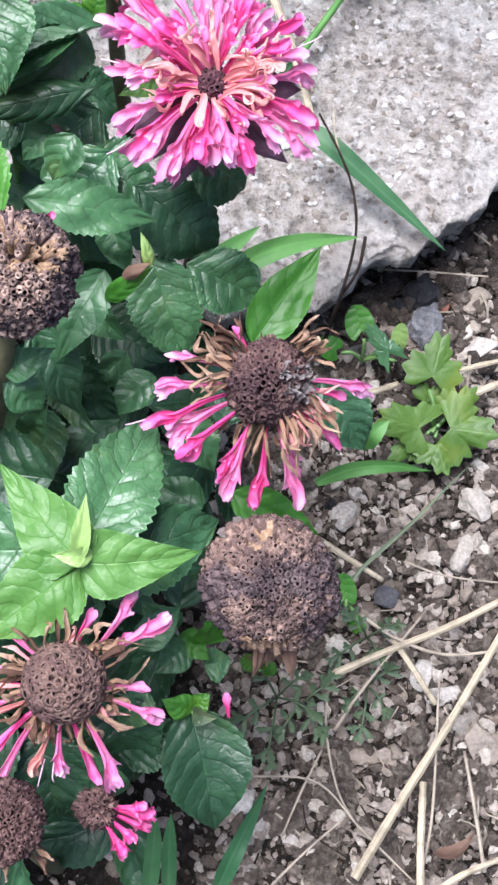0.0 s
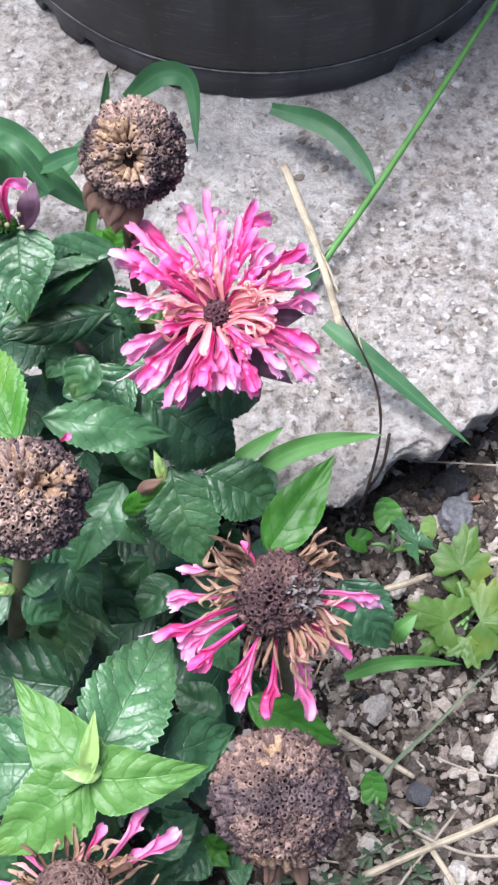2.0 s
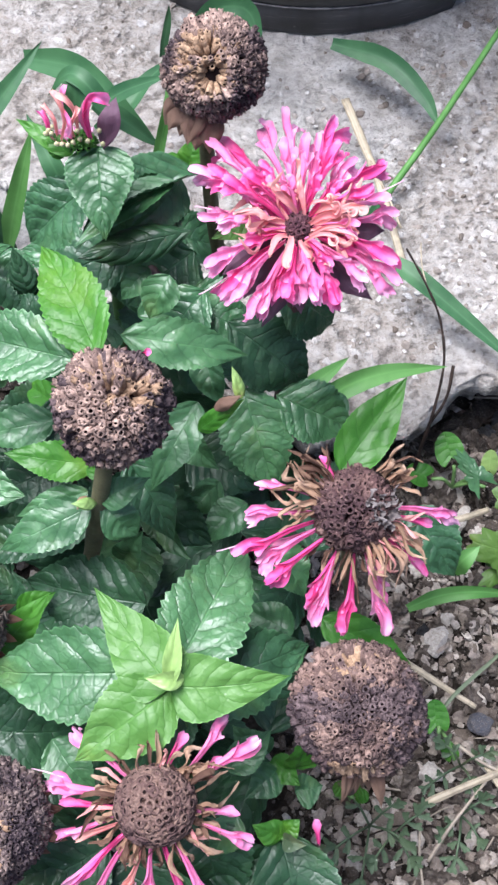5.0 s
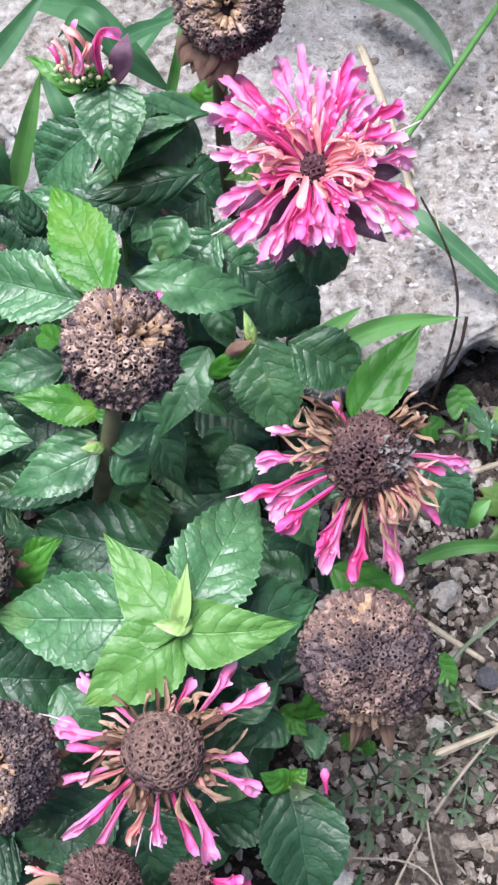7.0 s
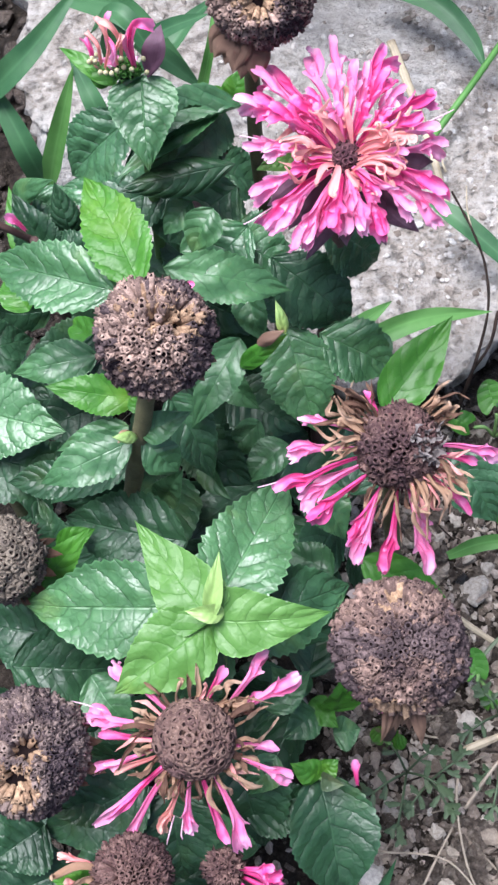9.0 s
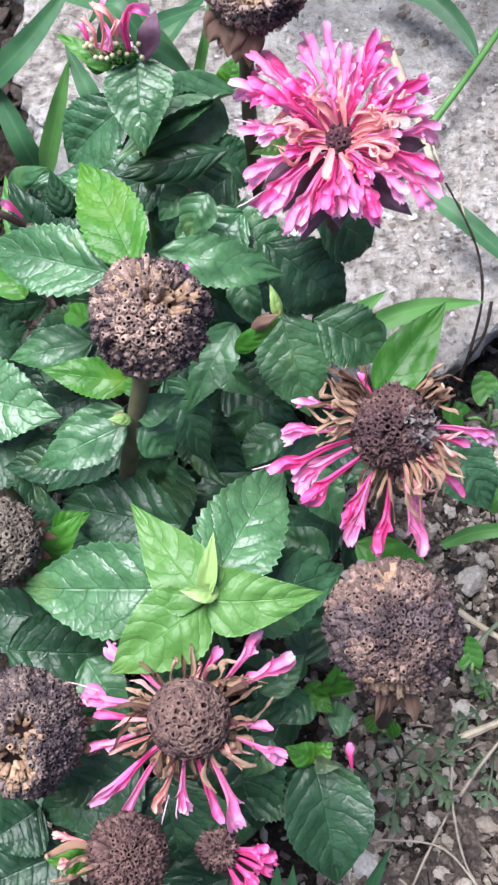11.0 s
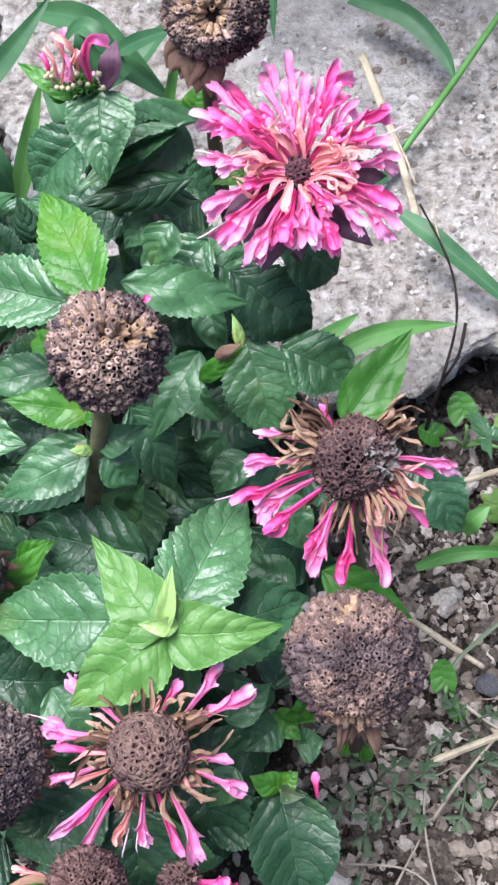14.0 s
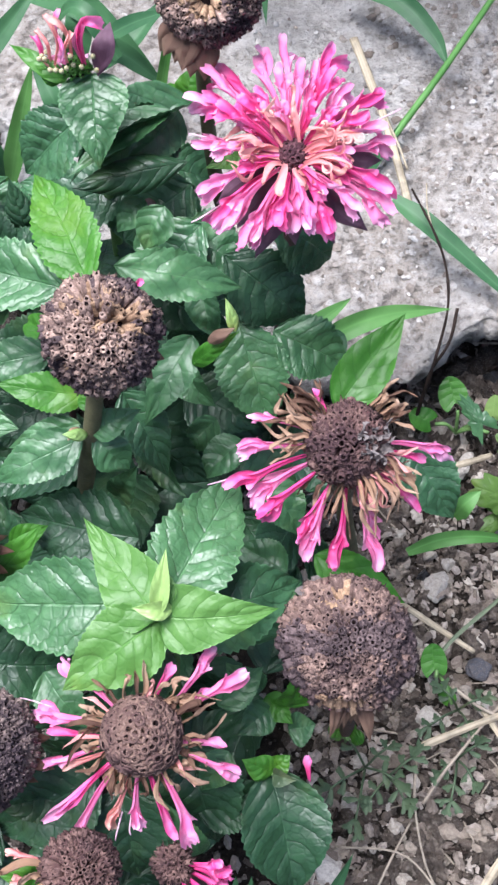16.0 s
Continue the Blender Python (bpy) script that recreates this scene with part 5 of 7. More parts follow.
leaf(fe, (-0.0241, -0.0614, 0.1180), (-0.0100, -0.0300, 0.1120), 0.0186, LEAF_MID, bow=0.05, fold=0.14, peak=0.36, bite=0.13)
leaf(fe, (-0.0277, -0.0602, 0.1170), (-0.0643, -0.0570, 0.1060), 0.0203, LEAF_MID, bow=0.08, fold=0.1, peak=0.36)
leaf(fe, (-0.0237, -0.0659, 0.1270), (-0.0220, -0.0548, 0.1350), 0.0036, LEAF_PALE, fold=0.5, teeth=0, quilt=0.2, peak=0.4)
leaf(fe, (-0.0210, -0.0641, 0.1270), (-0.0284, -0.0650, 0.1300), 0.0038, LEAF_PALE, bow=0.2, fold=0.4, teeth=0, quilt=0.2, peak=0.4)
leaf(fe, (-0.0219, -0.0620, 0.1100), (0.0032, -0.0474, 0.0950), 0.0188, LEAF_DARK, bow=0.08, fold=0.05)
leaf(fe, (-0.0266, -0.0627, 0.1080), (-0.0342, -0.0785, 0.0900), 0.0163, LEAF_DARK)

# leaves of the brown-stalked shoot
leaf(sc, (-0.0398, -0.0269, 0.1240), (-0.0326, -0.0311, 0.1160), 0.0085, LEAF_MID, bow=0.1, fold=0.1, peak=0.5, bite=0.04)
leaf(sc, (-0.0416, -0.0277, 0.1240), (-0.0613, -0.0344, 0.1160), 0.0103, LEAF_MID, bow=0.1, fold=0.1)
leaf(sc, (-0.0412, -0.0194, 0.1260), (-0.0599, -0.0176, 0.1280), 0.0088, LEAF_FRESH, bow=0.05, fold=0.1)
leaf(sc, (-0.0395, -0.0273, 0.1260), (-0.0291, -0.0238, 0.1300), 0.0064, LEAF_MID, fold=0.35, bow=0.12, bite=0.05)
leaf(sc, (-0.0387, -0.0247, 0.1300), (-0.0417, -0.0181, 0.1280), 0.0044, LEAF_FRESH)
leaf(sc, (-0.0428, -0.0235, 0.1220), (-0.0585, -0.0267, 0.1160), 0.0065, LEAF_MID, bow=0.08, fold=0.15)
leaf(sc, (-0.0393, -0.0249, 0.0850), (-0.0340, -0.0212, 0.0950), 0.0078, LEAF_MID, fold=0.4)
leaf(sc, (-0.0401, -0.0279, 0.1260), (-0.0447, -0.0297, 0.1300), 0.0038, LEAF_PALE, bow=0.25, teeth=0, curl=1.4, quilt=0.1, peak=0.45)
leaf(sc, (-0.0420, -0.0267, 0.1270), (-0.0438, -0.0302, 0.1280), 0.0027, PETAL_DRY, bow=0.3, teeth=0, curl=1.2, quilt=0.1, peak=0.5)
leaf(sc, (-0.0388, -0.0057, 0.1460), (-0.0521, 0.0203, 0.1470), 0.0135, LEAF_FRESH, bow=0.05, fold=0.12, peak=0.4, side_bend=0.03, bite=0.13)
leaf(sc, (-0.0437, -0.0042, 0.1430), (-0.0731, 0.0078, 0.1350), 0.0148, LEAF_MID, bow=0.07, fold=0.2, peak=0.38, bite=0.13)
leaf(sc, (-0.0359, 0.0045, 0.1380), (-0.0099, 0.0055, 0.1280), 0.0109, LEAF_MID, bow=0.07, fold=0.1, peak=0.4, bite=0.13)

leaf(sc, (-0.0527, -0.0017, 0.1120), (-0.0726, -0.0035, 0.1060), 0.0099, LEAF_DARK, bow=0.08, fold=0.1)
leaf(sc, (-0.0266, 0.0205, 0.1360), (-0.0314, 0.0145, 0.1280), 0.0087, LEAF_DARK, bow=0.12, fold=0.05, teeth=9, bite=0.05, peak=0.36)
leaf(sc, (-0.0362, -0.0113, 0.1120), (-0.0269, -0.0239, 0.0950), 0.0119, LEAF_DARK, bow=0.06, roll=-25)
leaf(sc, (-0.0345, -0.0091, 0.0900), (-0.0188, -0.0189, 0.0800), 0.0146, LEAF_SHADED, roll=15)
leaf(sc, (-0.0556, -0.0279, 0.1050), (-0.0722, -0.0274, 0.1000), 0.0086, LEAF_SHADED)
leaf(sc, (-0.0507, 0.0022, 0.1080), (-0.0629, 0.0139, 0.1000), 0.0074, LEAF_FRESH, teeth=0)
leaf(sc, (-0.0538, 0.0049, 0.1100), (-0.0491, -0.0080, 0.1050), 0.0109, LEAF_SHADED)

leaf(sc, (-0.0530, 0.0006, 0.0850), (-0.0730, -0.0063, 0.0800), 0.0153, LEAF_SHADED)
leaf(sc, (-0.0264, 0.0107, 0.0700), (-0.0078, 0.0023, 0.0650), 0.0168, LEAF_SHADED)

# leaves of the open flower's shoot
leaf(fa, (-0.0068, 0.0197, 0.1350), (0.0087, 0.0213, 0.1150), 0.0153, LEAF_DARK, bow=0.14, fold=-0.1, peak=0.55)
leaf(fa, (-0.0146, 0.0157, 0.1250), (0.0032, 0.0099, 0.1070), 0.0177, LEAF_SHADED, bow=0.14, fold=-0.15, peak=0.45)
leaf(fa, (-0.0212, 0.0452, 0.1380), (-0.0473, 0.0266, 0.1350), 0.0119, LEAF_DARK, bow=0.12, fold=0.9, roll=35)
leaf(fa, (-0.0250, 0.0461, 0.1350), (-0.0365, 0.0311, 0.1350), 0.0108, LEAF_DARK, bow=0.1, fold=0.2, roll=-30)
leaf(fa, (-0.0250, 0.0239, 0.1200), (-0.0099, 0.0184, 0.1150), 0.0175, LEAF_DARK)
leaf(fa, (-0.0230, 0.0375, 0.1200), (-0.0395, 0.0322, 0.1050), 0.0181, LEAF_DARK)
leaf(fa, (-0.0197, 0.0236, 0.1250), (-0.0326, 0.0142, 0.1120), 0.0140, LEAF_DARK)
leaf(fa, (-0.0128, 0.0307, 0.1100), (-0.0231, 0.0154, 0.1000), 0.0160, LEAF_DARK)
part("stem", tube("stem", ((-0.0350, 0.0387, 0.1150), (-0.0285, 0.0290, 0.1180), (-0.0212, 0.0240, 0.1200)), 0.0011, 0.0011, STEM_DARK), fa)

# leaves of the faded flower's shoot
leaf(fd, (-0.0115, 0.0064, 0.1120), (-0.0043, -0.0117, 0.0950), 0.0172, LEAF_MID, bow=0.1, fold=-0.05, peak=0.4, bite=0.13)
leaf(fd, (-0.0040, 0.0055, 0.1100), (0.0140, 0.0018, 0.1000), 0.0148, LEAF_MID, bow=0.08, peak=0.4)
leaf(fd, (0.0104, -0.0111, 0.1050), (0.0254, 0.0092, 0.1120), 0.0116, LEAF_FRESH, bow=0.04, fold=0.22, peak=0.34, bite=0.04, quilt=0.2)
leaf(fd, (-0.0210, -0.0004, 0.1180), (-0.0313, -0.0173, 0.1080), 0.0099, LEAF_MID, bow=0.1, fold=0.15)
leaf(fd, (-0.0207, -0.0074, 0.1180), (-0.0102, -0.0058, 0.1300), 0.0052, LEAF_FRESH, curl=1.0, teeth=0, bow=0.1)
leaf(fd, (-0.0110, -0.0060, 0.1300), (-0.0130, -0.0016, 0.1360), 0.0033, LEAF_PALE, curl=1.0, teeth=0, roll=20)
leaf(fd, (-0.0168, -0.0074, 0.1280), (-0.0109, -0.0062, 0.1320), 0.0038, BRACT_DRY, curl=1.3, teeth=0)
leaf(fd, (0.0290, -0.0049, 0.0700), (0.0414, -0.0175, 0.0550), 0.0159, LEAF_DARK)
leaf(fd, (0.0061, -0.0400, 0.0900), (0.0268, -0.0476, 0.0800), 0.0103, LEAF_FRESH, bow=0.08, fold=0.2, bite=0.05)


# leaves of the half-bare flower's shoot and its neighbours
leaf(fg, (-0.0319, -0.0405, 0.1000), (-0.0604, -0.0321, 0.0920), 0.0192, LEAF_SHADED, bow=0.1)
leaf(fg, (-0.0383, -0.0891, 0.0900), (-0.0609, -0.0997, 0.0800), 0.0199, LEAF_SHADED)
leaf(fg, (-0.0340, -0.0904, 0.0850), (-0.0308, -0.1069, 0.0700), 0.0203, LEAF_SHADED)
leaf(fg, (-0.0204, -0.0809, 0.0800), (-0.0144, -0.0982, 0.0600), 0.0196, LEAF_SHADED)
leaf(fg, (-0.0033, -0.0834, 0.0750), (0.0030, -0.1092, 0.0600), 0.0200, LEAF_SHADED, bow=0.1, fold=0.4, roll=-14, peak=0.4, bite=0.07)

# small leafy side shoot
fs = shoot("bee_balm_shoot", (-0.0023, -0.0851, 0.0780), (0.003, 0.005), "small young green side shoot with pale folded leaves", mat=STEM_GREEN, r=0.0011)
leaf(fs, (-0.0021, -0.0854, 0.0780), (-0.0089, -0.0838, 0.0830), 0.0065, LEAF_FRESH, teeth=0, curl=0.5)
leaf(fs, (-0.0021, -0.0860, 0.0790), (0.0029, -0.0878, 0.0820), 0.0041, LEAF_GREY, teeth=0, fold=0.6)
leaf(fs, (-0.0027, -0.0851, 0.0780), (0.0015, -0.0821, 0.0800), 0.0054, LEAF_FRESH, teeth=0)
part("petal", petal_mesh(random.Random(8), (0.0058, -0.0863, 0.0740), Vector((0.0056, -0.0796, 0.0800)) - Vector((0.0058, -0.0863, 0.0740)), 0.0062, 0.0026, PETAL_DEEP, 0.0, False), fs)

# leaves at the edge of the bed
fw = shoot("bee_balm_plant", (-0.0856, -0.0060, 0.1000), (-0.002, 0.003), "leafy bee balm stem with dull green leaves and no flower")
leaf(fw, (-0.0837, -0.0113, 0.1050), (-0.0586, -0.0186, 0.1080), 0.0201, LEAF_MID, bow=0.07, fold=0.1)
leaf(fw, (-0.0825, -0.0201, 0.1000), (-0.0574, -0.0244, 0.0950), 0.0188, LEAF_SHADED, bow=0.07, fold=0.1)
leaf(fw, (-0.0894, 0.0027, 0.1000), (-0.0728, 0.0144, 0.0900), 0.0176, LEAF_SHADED)
leaf(fw, (-0.0524, 0.0088, 0.0950), (-0.0739, -0.0001, 0.1000), 0.0190, LEAF_SHADED)
leaf(fl, (-0.0669, 0.0289, 0.1000), (-0.0766, 0.0414, 0.1120), 0.0111, LEAF_SHADED, fold=0.5)
leaf(fl, (-0.0624, 0.0336, 0.1050), (-0.0654, 0.0403, 0.1180), 0.0084, LEAF_SHADED, curl=1.0)
leaf(fl, (-0.0681, 0.0273, 0.1000), (-0.0510, 0.0301, 0.1080), 0.0148, LEAF_SHADED)
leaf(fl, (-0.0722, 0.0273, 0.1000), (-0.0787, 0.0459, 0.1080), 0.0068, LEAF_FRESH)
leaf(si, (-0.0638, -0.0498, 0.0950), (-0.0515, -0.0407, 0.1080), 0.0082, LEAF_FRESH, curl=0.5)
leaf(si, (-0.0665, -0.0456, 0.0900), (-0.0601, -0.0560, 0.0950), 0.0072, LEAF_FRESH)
leaf(si, (-0.0591, -0.0428, 0.0900), (-0.0648, -0.0307, 0.1000), 0.0096, LEAF_SHADED, fold=0.5)
leaf(sh, (-0.0596, -0.0981, 0.0850), (-0.0705, -0.1063, 0.0850), 0.0159, LEAF_SHADED)
leaf(sh, (-0.0704, -0.0648, 0.0850), (-0.0457, -0.0616, 0.0750), 0.0203, LEAF_SHADED)
leaf(sh, (-0.0573, -0.0581, 0.0850), (-0.0806, -0.0533, 0.0800), 0.0203, LEAF_SHADED)
leaf(sh, (-0.0441, -0.0907, 0.0850), (-0.0588, -0.0965, 0.0900), 0.0118, LEAF_SHADED)
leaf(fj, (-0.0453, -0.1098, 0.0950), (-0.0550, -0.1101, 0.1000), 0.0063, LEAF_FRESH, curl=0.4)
leaf(fj, (-0.0386, -0.1014, 0.0800), (-0.0548, -0.1075, 0.0800), 0.0176, LEAF_SHADED)
leaf(fk, (-0.0176, -0.1019, 0.0700), (-0.0256, -0.0925, 0.0850), 0.0081, LEAF_MID)
leaf(fk, (-0.0192, -0.0924, 0.0700), (-0.0032, -0.0871, 0.0700), 0.0140, LEAF_SHADED)
leaf(fs, (-0.0034, -0.0675, 0.0600), (-0.0111, -0.0746, 0.0620), 0.0087, LEAF_MID)
leaf(fs, (0.0006, -0.0674, 0.0600), (0.0042, -0.0591, 0.0700), 0.0100, LEAF_FRESH, roll=30)
leaf(fs, (-0.0054, -0.0647, 0.0650), (-0.0139, -0.0595, 0.0700), 0.0099, LEAF_MID, roll=-20)
leaf(fs, (0.0007, -0.0716, 0.0550), (0.0073, -0.0701, 0.0550), 0.0088, LEAF_MID)
leaf(fs, (-0.0047, -0.0648, 0.0600), (0.0019, -0.0713, 0.0600), 0.0072, LEAF_FRESH)


leaf(sh, (-0.0542, -0.1059, 0.0780), (-0.0733, -0.1130, 0.0750), 0.0204, LEAF_SHADED)
leaf(sh, (-0.0676, -0.0716, 0.0700), (-0.0820, -0.0815, 0.0700), 0.0208, LEAF_SHADED)
leaf(sh, (-0.0628, -0.0810, 0.0700), (-0.0819, -0.0927, 0.0700), 0.0208, LEAF_SHADED)
leaf(fw, (-0.0721, 0.0161, 0.1000), (-0.0786, 0.0261, 0.1000), 0.0087, LEAF_FRESH, teeth=0, fold=0.3)
leaf(fw, (-0.0825, 0.0107, 0.0800), (-0.0691, 0.0031, 0.0800), 0.0134, LEAF_SHADED)
leaf(sc, (-0.0272, 0.0078, 0.0900), (-0.0176, -0.0016, 0.0850), 0.0091, LEAF_DARK, roll=25, fold=0.3)
leaf(sc, (-0.0175, -0.0045, 0.0850), (-0.0276, -0.0113, 0.0800), 0.0088, LEAF_DARK, roll=-30)
leaf(fd, (-0.0108, -0.0103, 0.0850), (-0.0213, -0.0185, 0.0800), 0.0096, LEAF_DARK, fold=0.3, roll=20)
leaf(fd, (-0.0319, -0.0121, 0.0850), (-0.0235, -0.0248, 0.0850), 0.0079, LEAF_DARK, roll=35, fold=0.3)
leaf(fd, (-0.0053, -0.0182, 0.0800), (0.0030, -0.0285, 0.0700), 0.0109, LEAF_DARK, roll=-20, fold=0.2)
leaf(fe, (-0.0000, -0.0421, 0.0850), (-0.0116, -0.0356, 0.0850), 0.0103, LEAF_DARK, fold=0.2)
leaf(fe, (-0.0075, -0.0535, 0.1000), (0.0034, -0.0479, 0.0950), 0.0088, LEAF_DARK, fold=0.2, bow=0.08)
leaf(ft, (-0.0321, 0.0278, 0.1280), (-0.0385, 0.0230, 0.1220), 0.0067, LEAF_MID, teeth=0, fold=0.3)
leaf(fa, (-0.0346, 0.0186, 0.1220), (-0.0239, 0.0273, 0.1180), 0.0069, LEAF_MID, fold=0.25)
leaf(fa, (-0.0203, 0.0119, 0.1180), (-0.0159, 0.0030, 0.1100), 0.0082, LEAF_MID, fold=0.25, roll=20)
leaf(fd, (0.0124, 0.0115, 0.0980), (0.0008, 0.0026, 0.0950), 0.0083, LEAF_MID, fold=0.2)
leaf(si, (-0.0600, -0.0420, 0.1000), (-0.0518, -0.0379, 0.1000), 0.0055, LEAF_FRESH, teeth=0, fold=0.3)
leaf(sh, (-0.0528, -0.0665, 0.0850), (-0.0427, -0.0775, 0.0800), 0.0112, LEAF_DARK, fold=0.2)
leaf(fg, (-0.0410, -0.0938, 0.0850), (-0.0510, -0.0883, 0.0850), 0.0092, LEAF_DARK, fold=0.3)
leaf(fg, (-0.0145, -0.0718, 0.0800), (-0.0048, -0.0628, 0.0800), 0.0080, LEAF_MID, fold=0.3)
leaf(fg, (-0.0119, -0.0816, 0.0800), (-0.0179, -0.0893, 0.0750), 0.0081, LEAF_DARK, fold=0.3)


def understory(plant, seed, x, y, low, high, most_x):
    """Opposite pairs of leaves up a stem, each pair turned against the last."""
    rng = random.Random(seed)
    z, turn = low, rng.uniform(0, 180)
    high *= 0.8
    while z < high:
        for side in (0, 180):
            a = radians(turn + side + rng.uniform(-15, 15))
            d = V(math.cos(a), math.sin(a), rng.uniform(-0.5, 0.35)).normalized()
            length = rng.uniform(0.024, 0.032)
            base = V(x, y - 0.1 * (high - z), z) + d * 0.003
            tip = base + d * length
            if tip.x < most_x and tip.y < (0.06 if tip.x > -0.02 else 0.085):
                # most inner leaves take the green darkened for the shade down there
                leaf(plant, base, tip, length * rng.uniform(0.5, 0.62), rng.choice((LEAF_SHADED, LEAF_SHADED, LEAF_DARK)), bow=rng.uniform(0.04, 0.12), fold=rng.uniform(-0.1, 0.3), roll=rng.uniform(-55, 55), teeth=12)
        z += rng.uniform(0.013, 0.019)
        turn += 90 + rng.uniform(-20, 20)


understory(fa, 1, -0.004, 0.030, 0.02, 0.10, 0.016)
understory(fa, 2, -0.035, 0.028, 0.03, 0.11, 0.02)
understory(fd, 3, 0.004, -0.012, 0.02, 0.08, 0.022)
understory(fd, 4, -0.016, -0.004, 0.02, 0.085, 0.02)
understory(sc, 5, -0.046, 0.000, 0.02, 0.09, 0.02)
understory(fe, 6, -0.026, -0.04, 0.02, 0.085, 0.012)
understory(fg, 7, -0.032, -0.075, 0.02, 0.075, -0.002)
understory(sh, 8, -0.064, -0.072, 0.02, 0.08, 0.0)
understory(si, 9, -0.070, -0.03, 0.02, 0.085, 0.0)
understory(fw, 10, -0.085, 0.005, 0.02, 0.085, 0.0)
understory(fl, 11, -0.072, 0.035, 0.02, 0.09, 0.0)
understory(ft, 12, -0.048, 0.052, 0.045, 0.11, 0.0)
understory(fj, 13, -0.045, -0.105, 0.02, 0.075, 0.0)
understory(fk, 14, -0.018, -0.10, 0.02, 0.06, -0.004)
understory(sf, 15, -0.006, -0.055, 0.02, 0.06, 0.006)


# ---- grasses ----
def grass(label, mat, *blades, group="grasses", stalk=None):
    first = Vector(blades[0][0][0])
    thing = root("grass", first, label, "grass", group)
    for stops, width, roll in blades:
        part("blade", blade_mesh(stops, width, mat, 0.3, roll), thing)
    if stalk:
        part("stalk", tube("stalk", stalk[0], stalk[1], stalk[1] * 0.75, GRASS_LIGHT, 16, 7), thing)
    return thing


grass("long green grass stalk with a bent blade across the slab", GRASS, (((0.0130, 0.1647, 0.0500), (0.0298, 0.1550, 0.0530), (0.0412, 0.1432, 0.0500), (0.0458, 0.1322, 0.0480)), 0.0066, 15), (((0.0196, 0.0981, 0.0370), (0.0239, 0.1044, 0.0400), (0.0337, 0.1180, 0.0430)), 0.0039, 20), stalk=(((0.0187, 0.0977, 0.0360), (0.0320, 0.1156, 0.0420), (0.0454, 0.1337, 0.0480), (0.0670, 0.1676, 0.0550), (0.0910, 0.2071, 0.0620)), 0.00122))
grass("broad dark grass blade lying over the slab edge", GRASS, (((0.0280, 0.0814, 0.0520), (0.0367, 0.0737, 0.0520), (0.0513, 0.0631, 0.0460), (0.0703, 0.0494, 0.0370)), 0.0058, -10))
grass("arched green grass blade behind a seed head", GRASS, (((-0.0322, 0.1598, 0.0600), (-0.0212, 0.1627, 0.0680), (-0.0120, 0.1600, 0.0660), (-0.0102, 0.1451, 0.0520)), 0.0075, 25), (((-0.0420, 0.1639, 0.0450), (-0.0392, 0.1651, 0.0580), (-0.0381, 0.1658, 0.0660)), 0.0026, 0))
grass("green grass tuft crossing the slab corner", GRASS, (((-0.0804, 0.1410, 0.0700), (-0.0636, 0.1323, 0.0750), (-0.0517, 0.1222, 0.0720), (-0.0395, 0.1161, 0.0600)), 0.0087, 20), (((-0.0584, 0.1214, 0.0600), (-0.0490, 0.1234, 0.0680), (-0.0427, 0.1323, 0.0700), (-0.0348, 0.1420, 0.0700)), 0.0059, -15), (((-0.0664, 0.1256, 0.0600), (-0.0641, 0.1281, 0.0700), (-0.0664, 0.1355, 0.0750)), 0.0087, 0))
grass("green grass blades rising beside the slab", GRASS, (((-0.1119, 0.1143, 0.0500), (-0.0965, 0.1093, 0.0700), (-0.0838, 0.1159, 0.0800), (-0.0705, 0.1291, 0.0900)), 0.0080, 10), (((-0.0870, 0.0976, 0.0300), (-0.0902, 0.0976, 0.0500), (-0.0957, 0.1052, 0.0600), (-0.1058, 0.1186, 0.0700)), 0.0078, -10))
grass("light green upright grass blade beside the slab", GRASS_LIGHT, (((-0.0836, 0.0875, 0.0500), (-0.0794, 0.0884, 0.0650), (-0.0746, 0.0902, 0.0800), (-0.0696, 0.0939, 0.0950)), 0.0059, 5), (((-0.0382, 0.0846, 0.0800), (-0.0350, 0.0873, 0.0950), (-0.0318, 0.0889, 0.1100), (-0.0302, 0.0977, 0.1200)), 0.0030, 0))
grass("green grass blades arched above the slab corner", GRASS, (((-0.0593, 0.0827, 0.0700), (-0.0637, 0.0862, 0.0850), (-0.0672, 0.0915, 0.0900), (-0.0715, 0.0986, 0.0950)), 0.0057, 0), (((-0.0497, 0.1078, 0.0800), (-0.0567, 0.1128, 0.0900), (-0.0624, 0.1168, 0.0900), (-0.0695, 0.1179, 0.0800)), 0.0053, 10), (((-0.0525, 0.1114, 0.0850), (-0.0442, 0.1118, 0.0900), (-0.0346, 0.1111, 0.0950)), 0.0047, 0), (((-0.0565, 0.1148, 0.0800), (-0.0473, 0.1121, 0.0750), (-0.0392, 0.1115, 0.0650)), 0.0059, 0))
grass("light green grass blades lying on the slab edge", GRASS_LIGHT, (((0.0061, 0.0320, 0.0520), (0.0150, 0.0369, 0.0560), (0.0272, 0.0414, 0.0560), (0.0434, 0.0453, 0.0520)), 0.0062, 10), (((-0.0008, 0.0312, 0.0550), (0.0058, 0.0354, 0.0600), (0.0156, 0.0437, 0.0600)), 0.0053, 0))
grass("light green grass blade lying on the soil", GRASS_LIGHT, (((0.0327, -0.0142, 0.0200), (0.0417, -0.0118, 0.0240), (0.0528, -0.0107, 0.0240), (0.0666, -0.0087, 0.0140)), 0.0044, 10), (((0.0458, -0.0033, 0.0200), (0.0482, -0.0021, 0.0260), (0.0528, 0.0013, 0.0280)), 0.0059, 0))
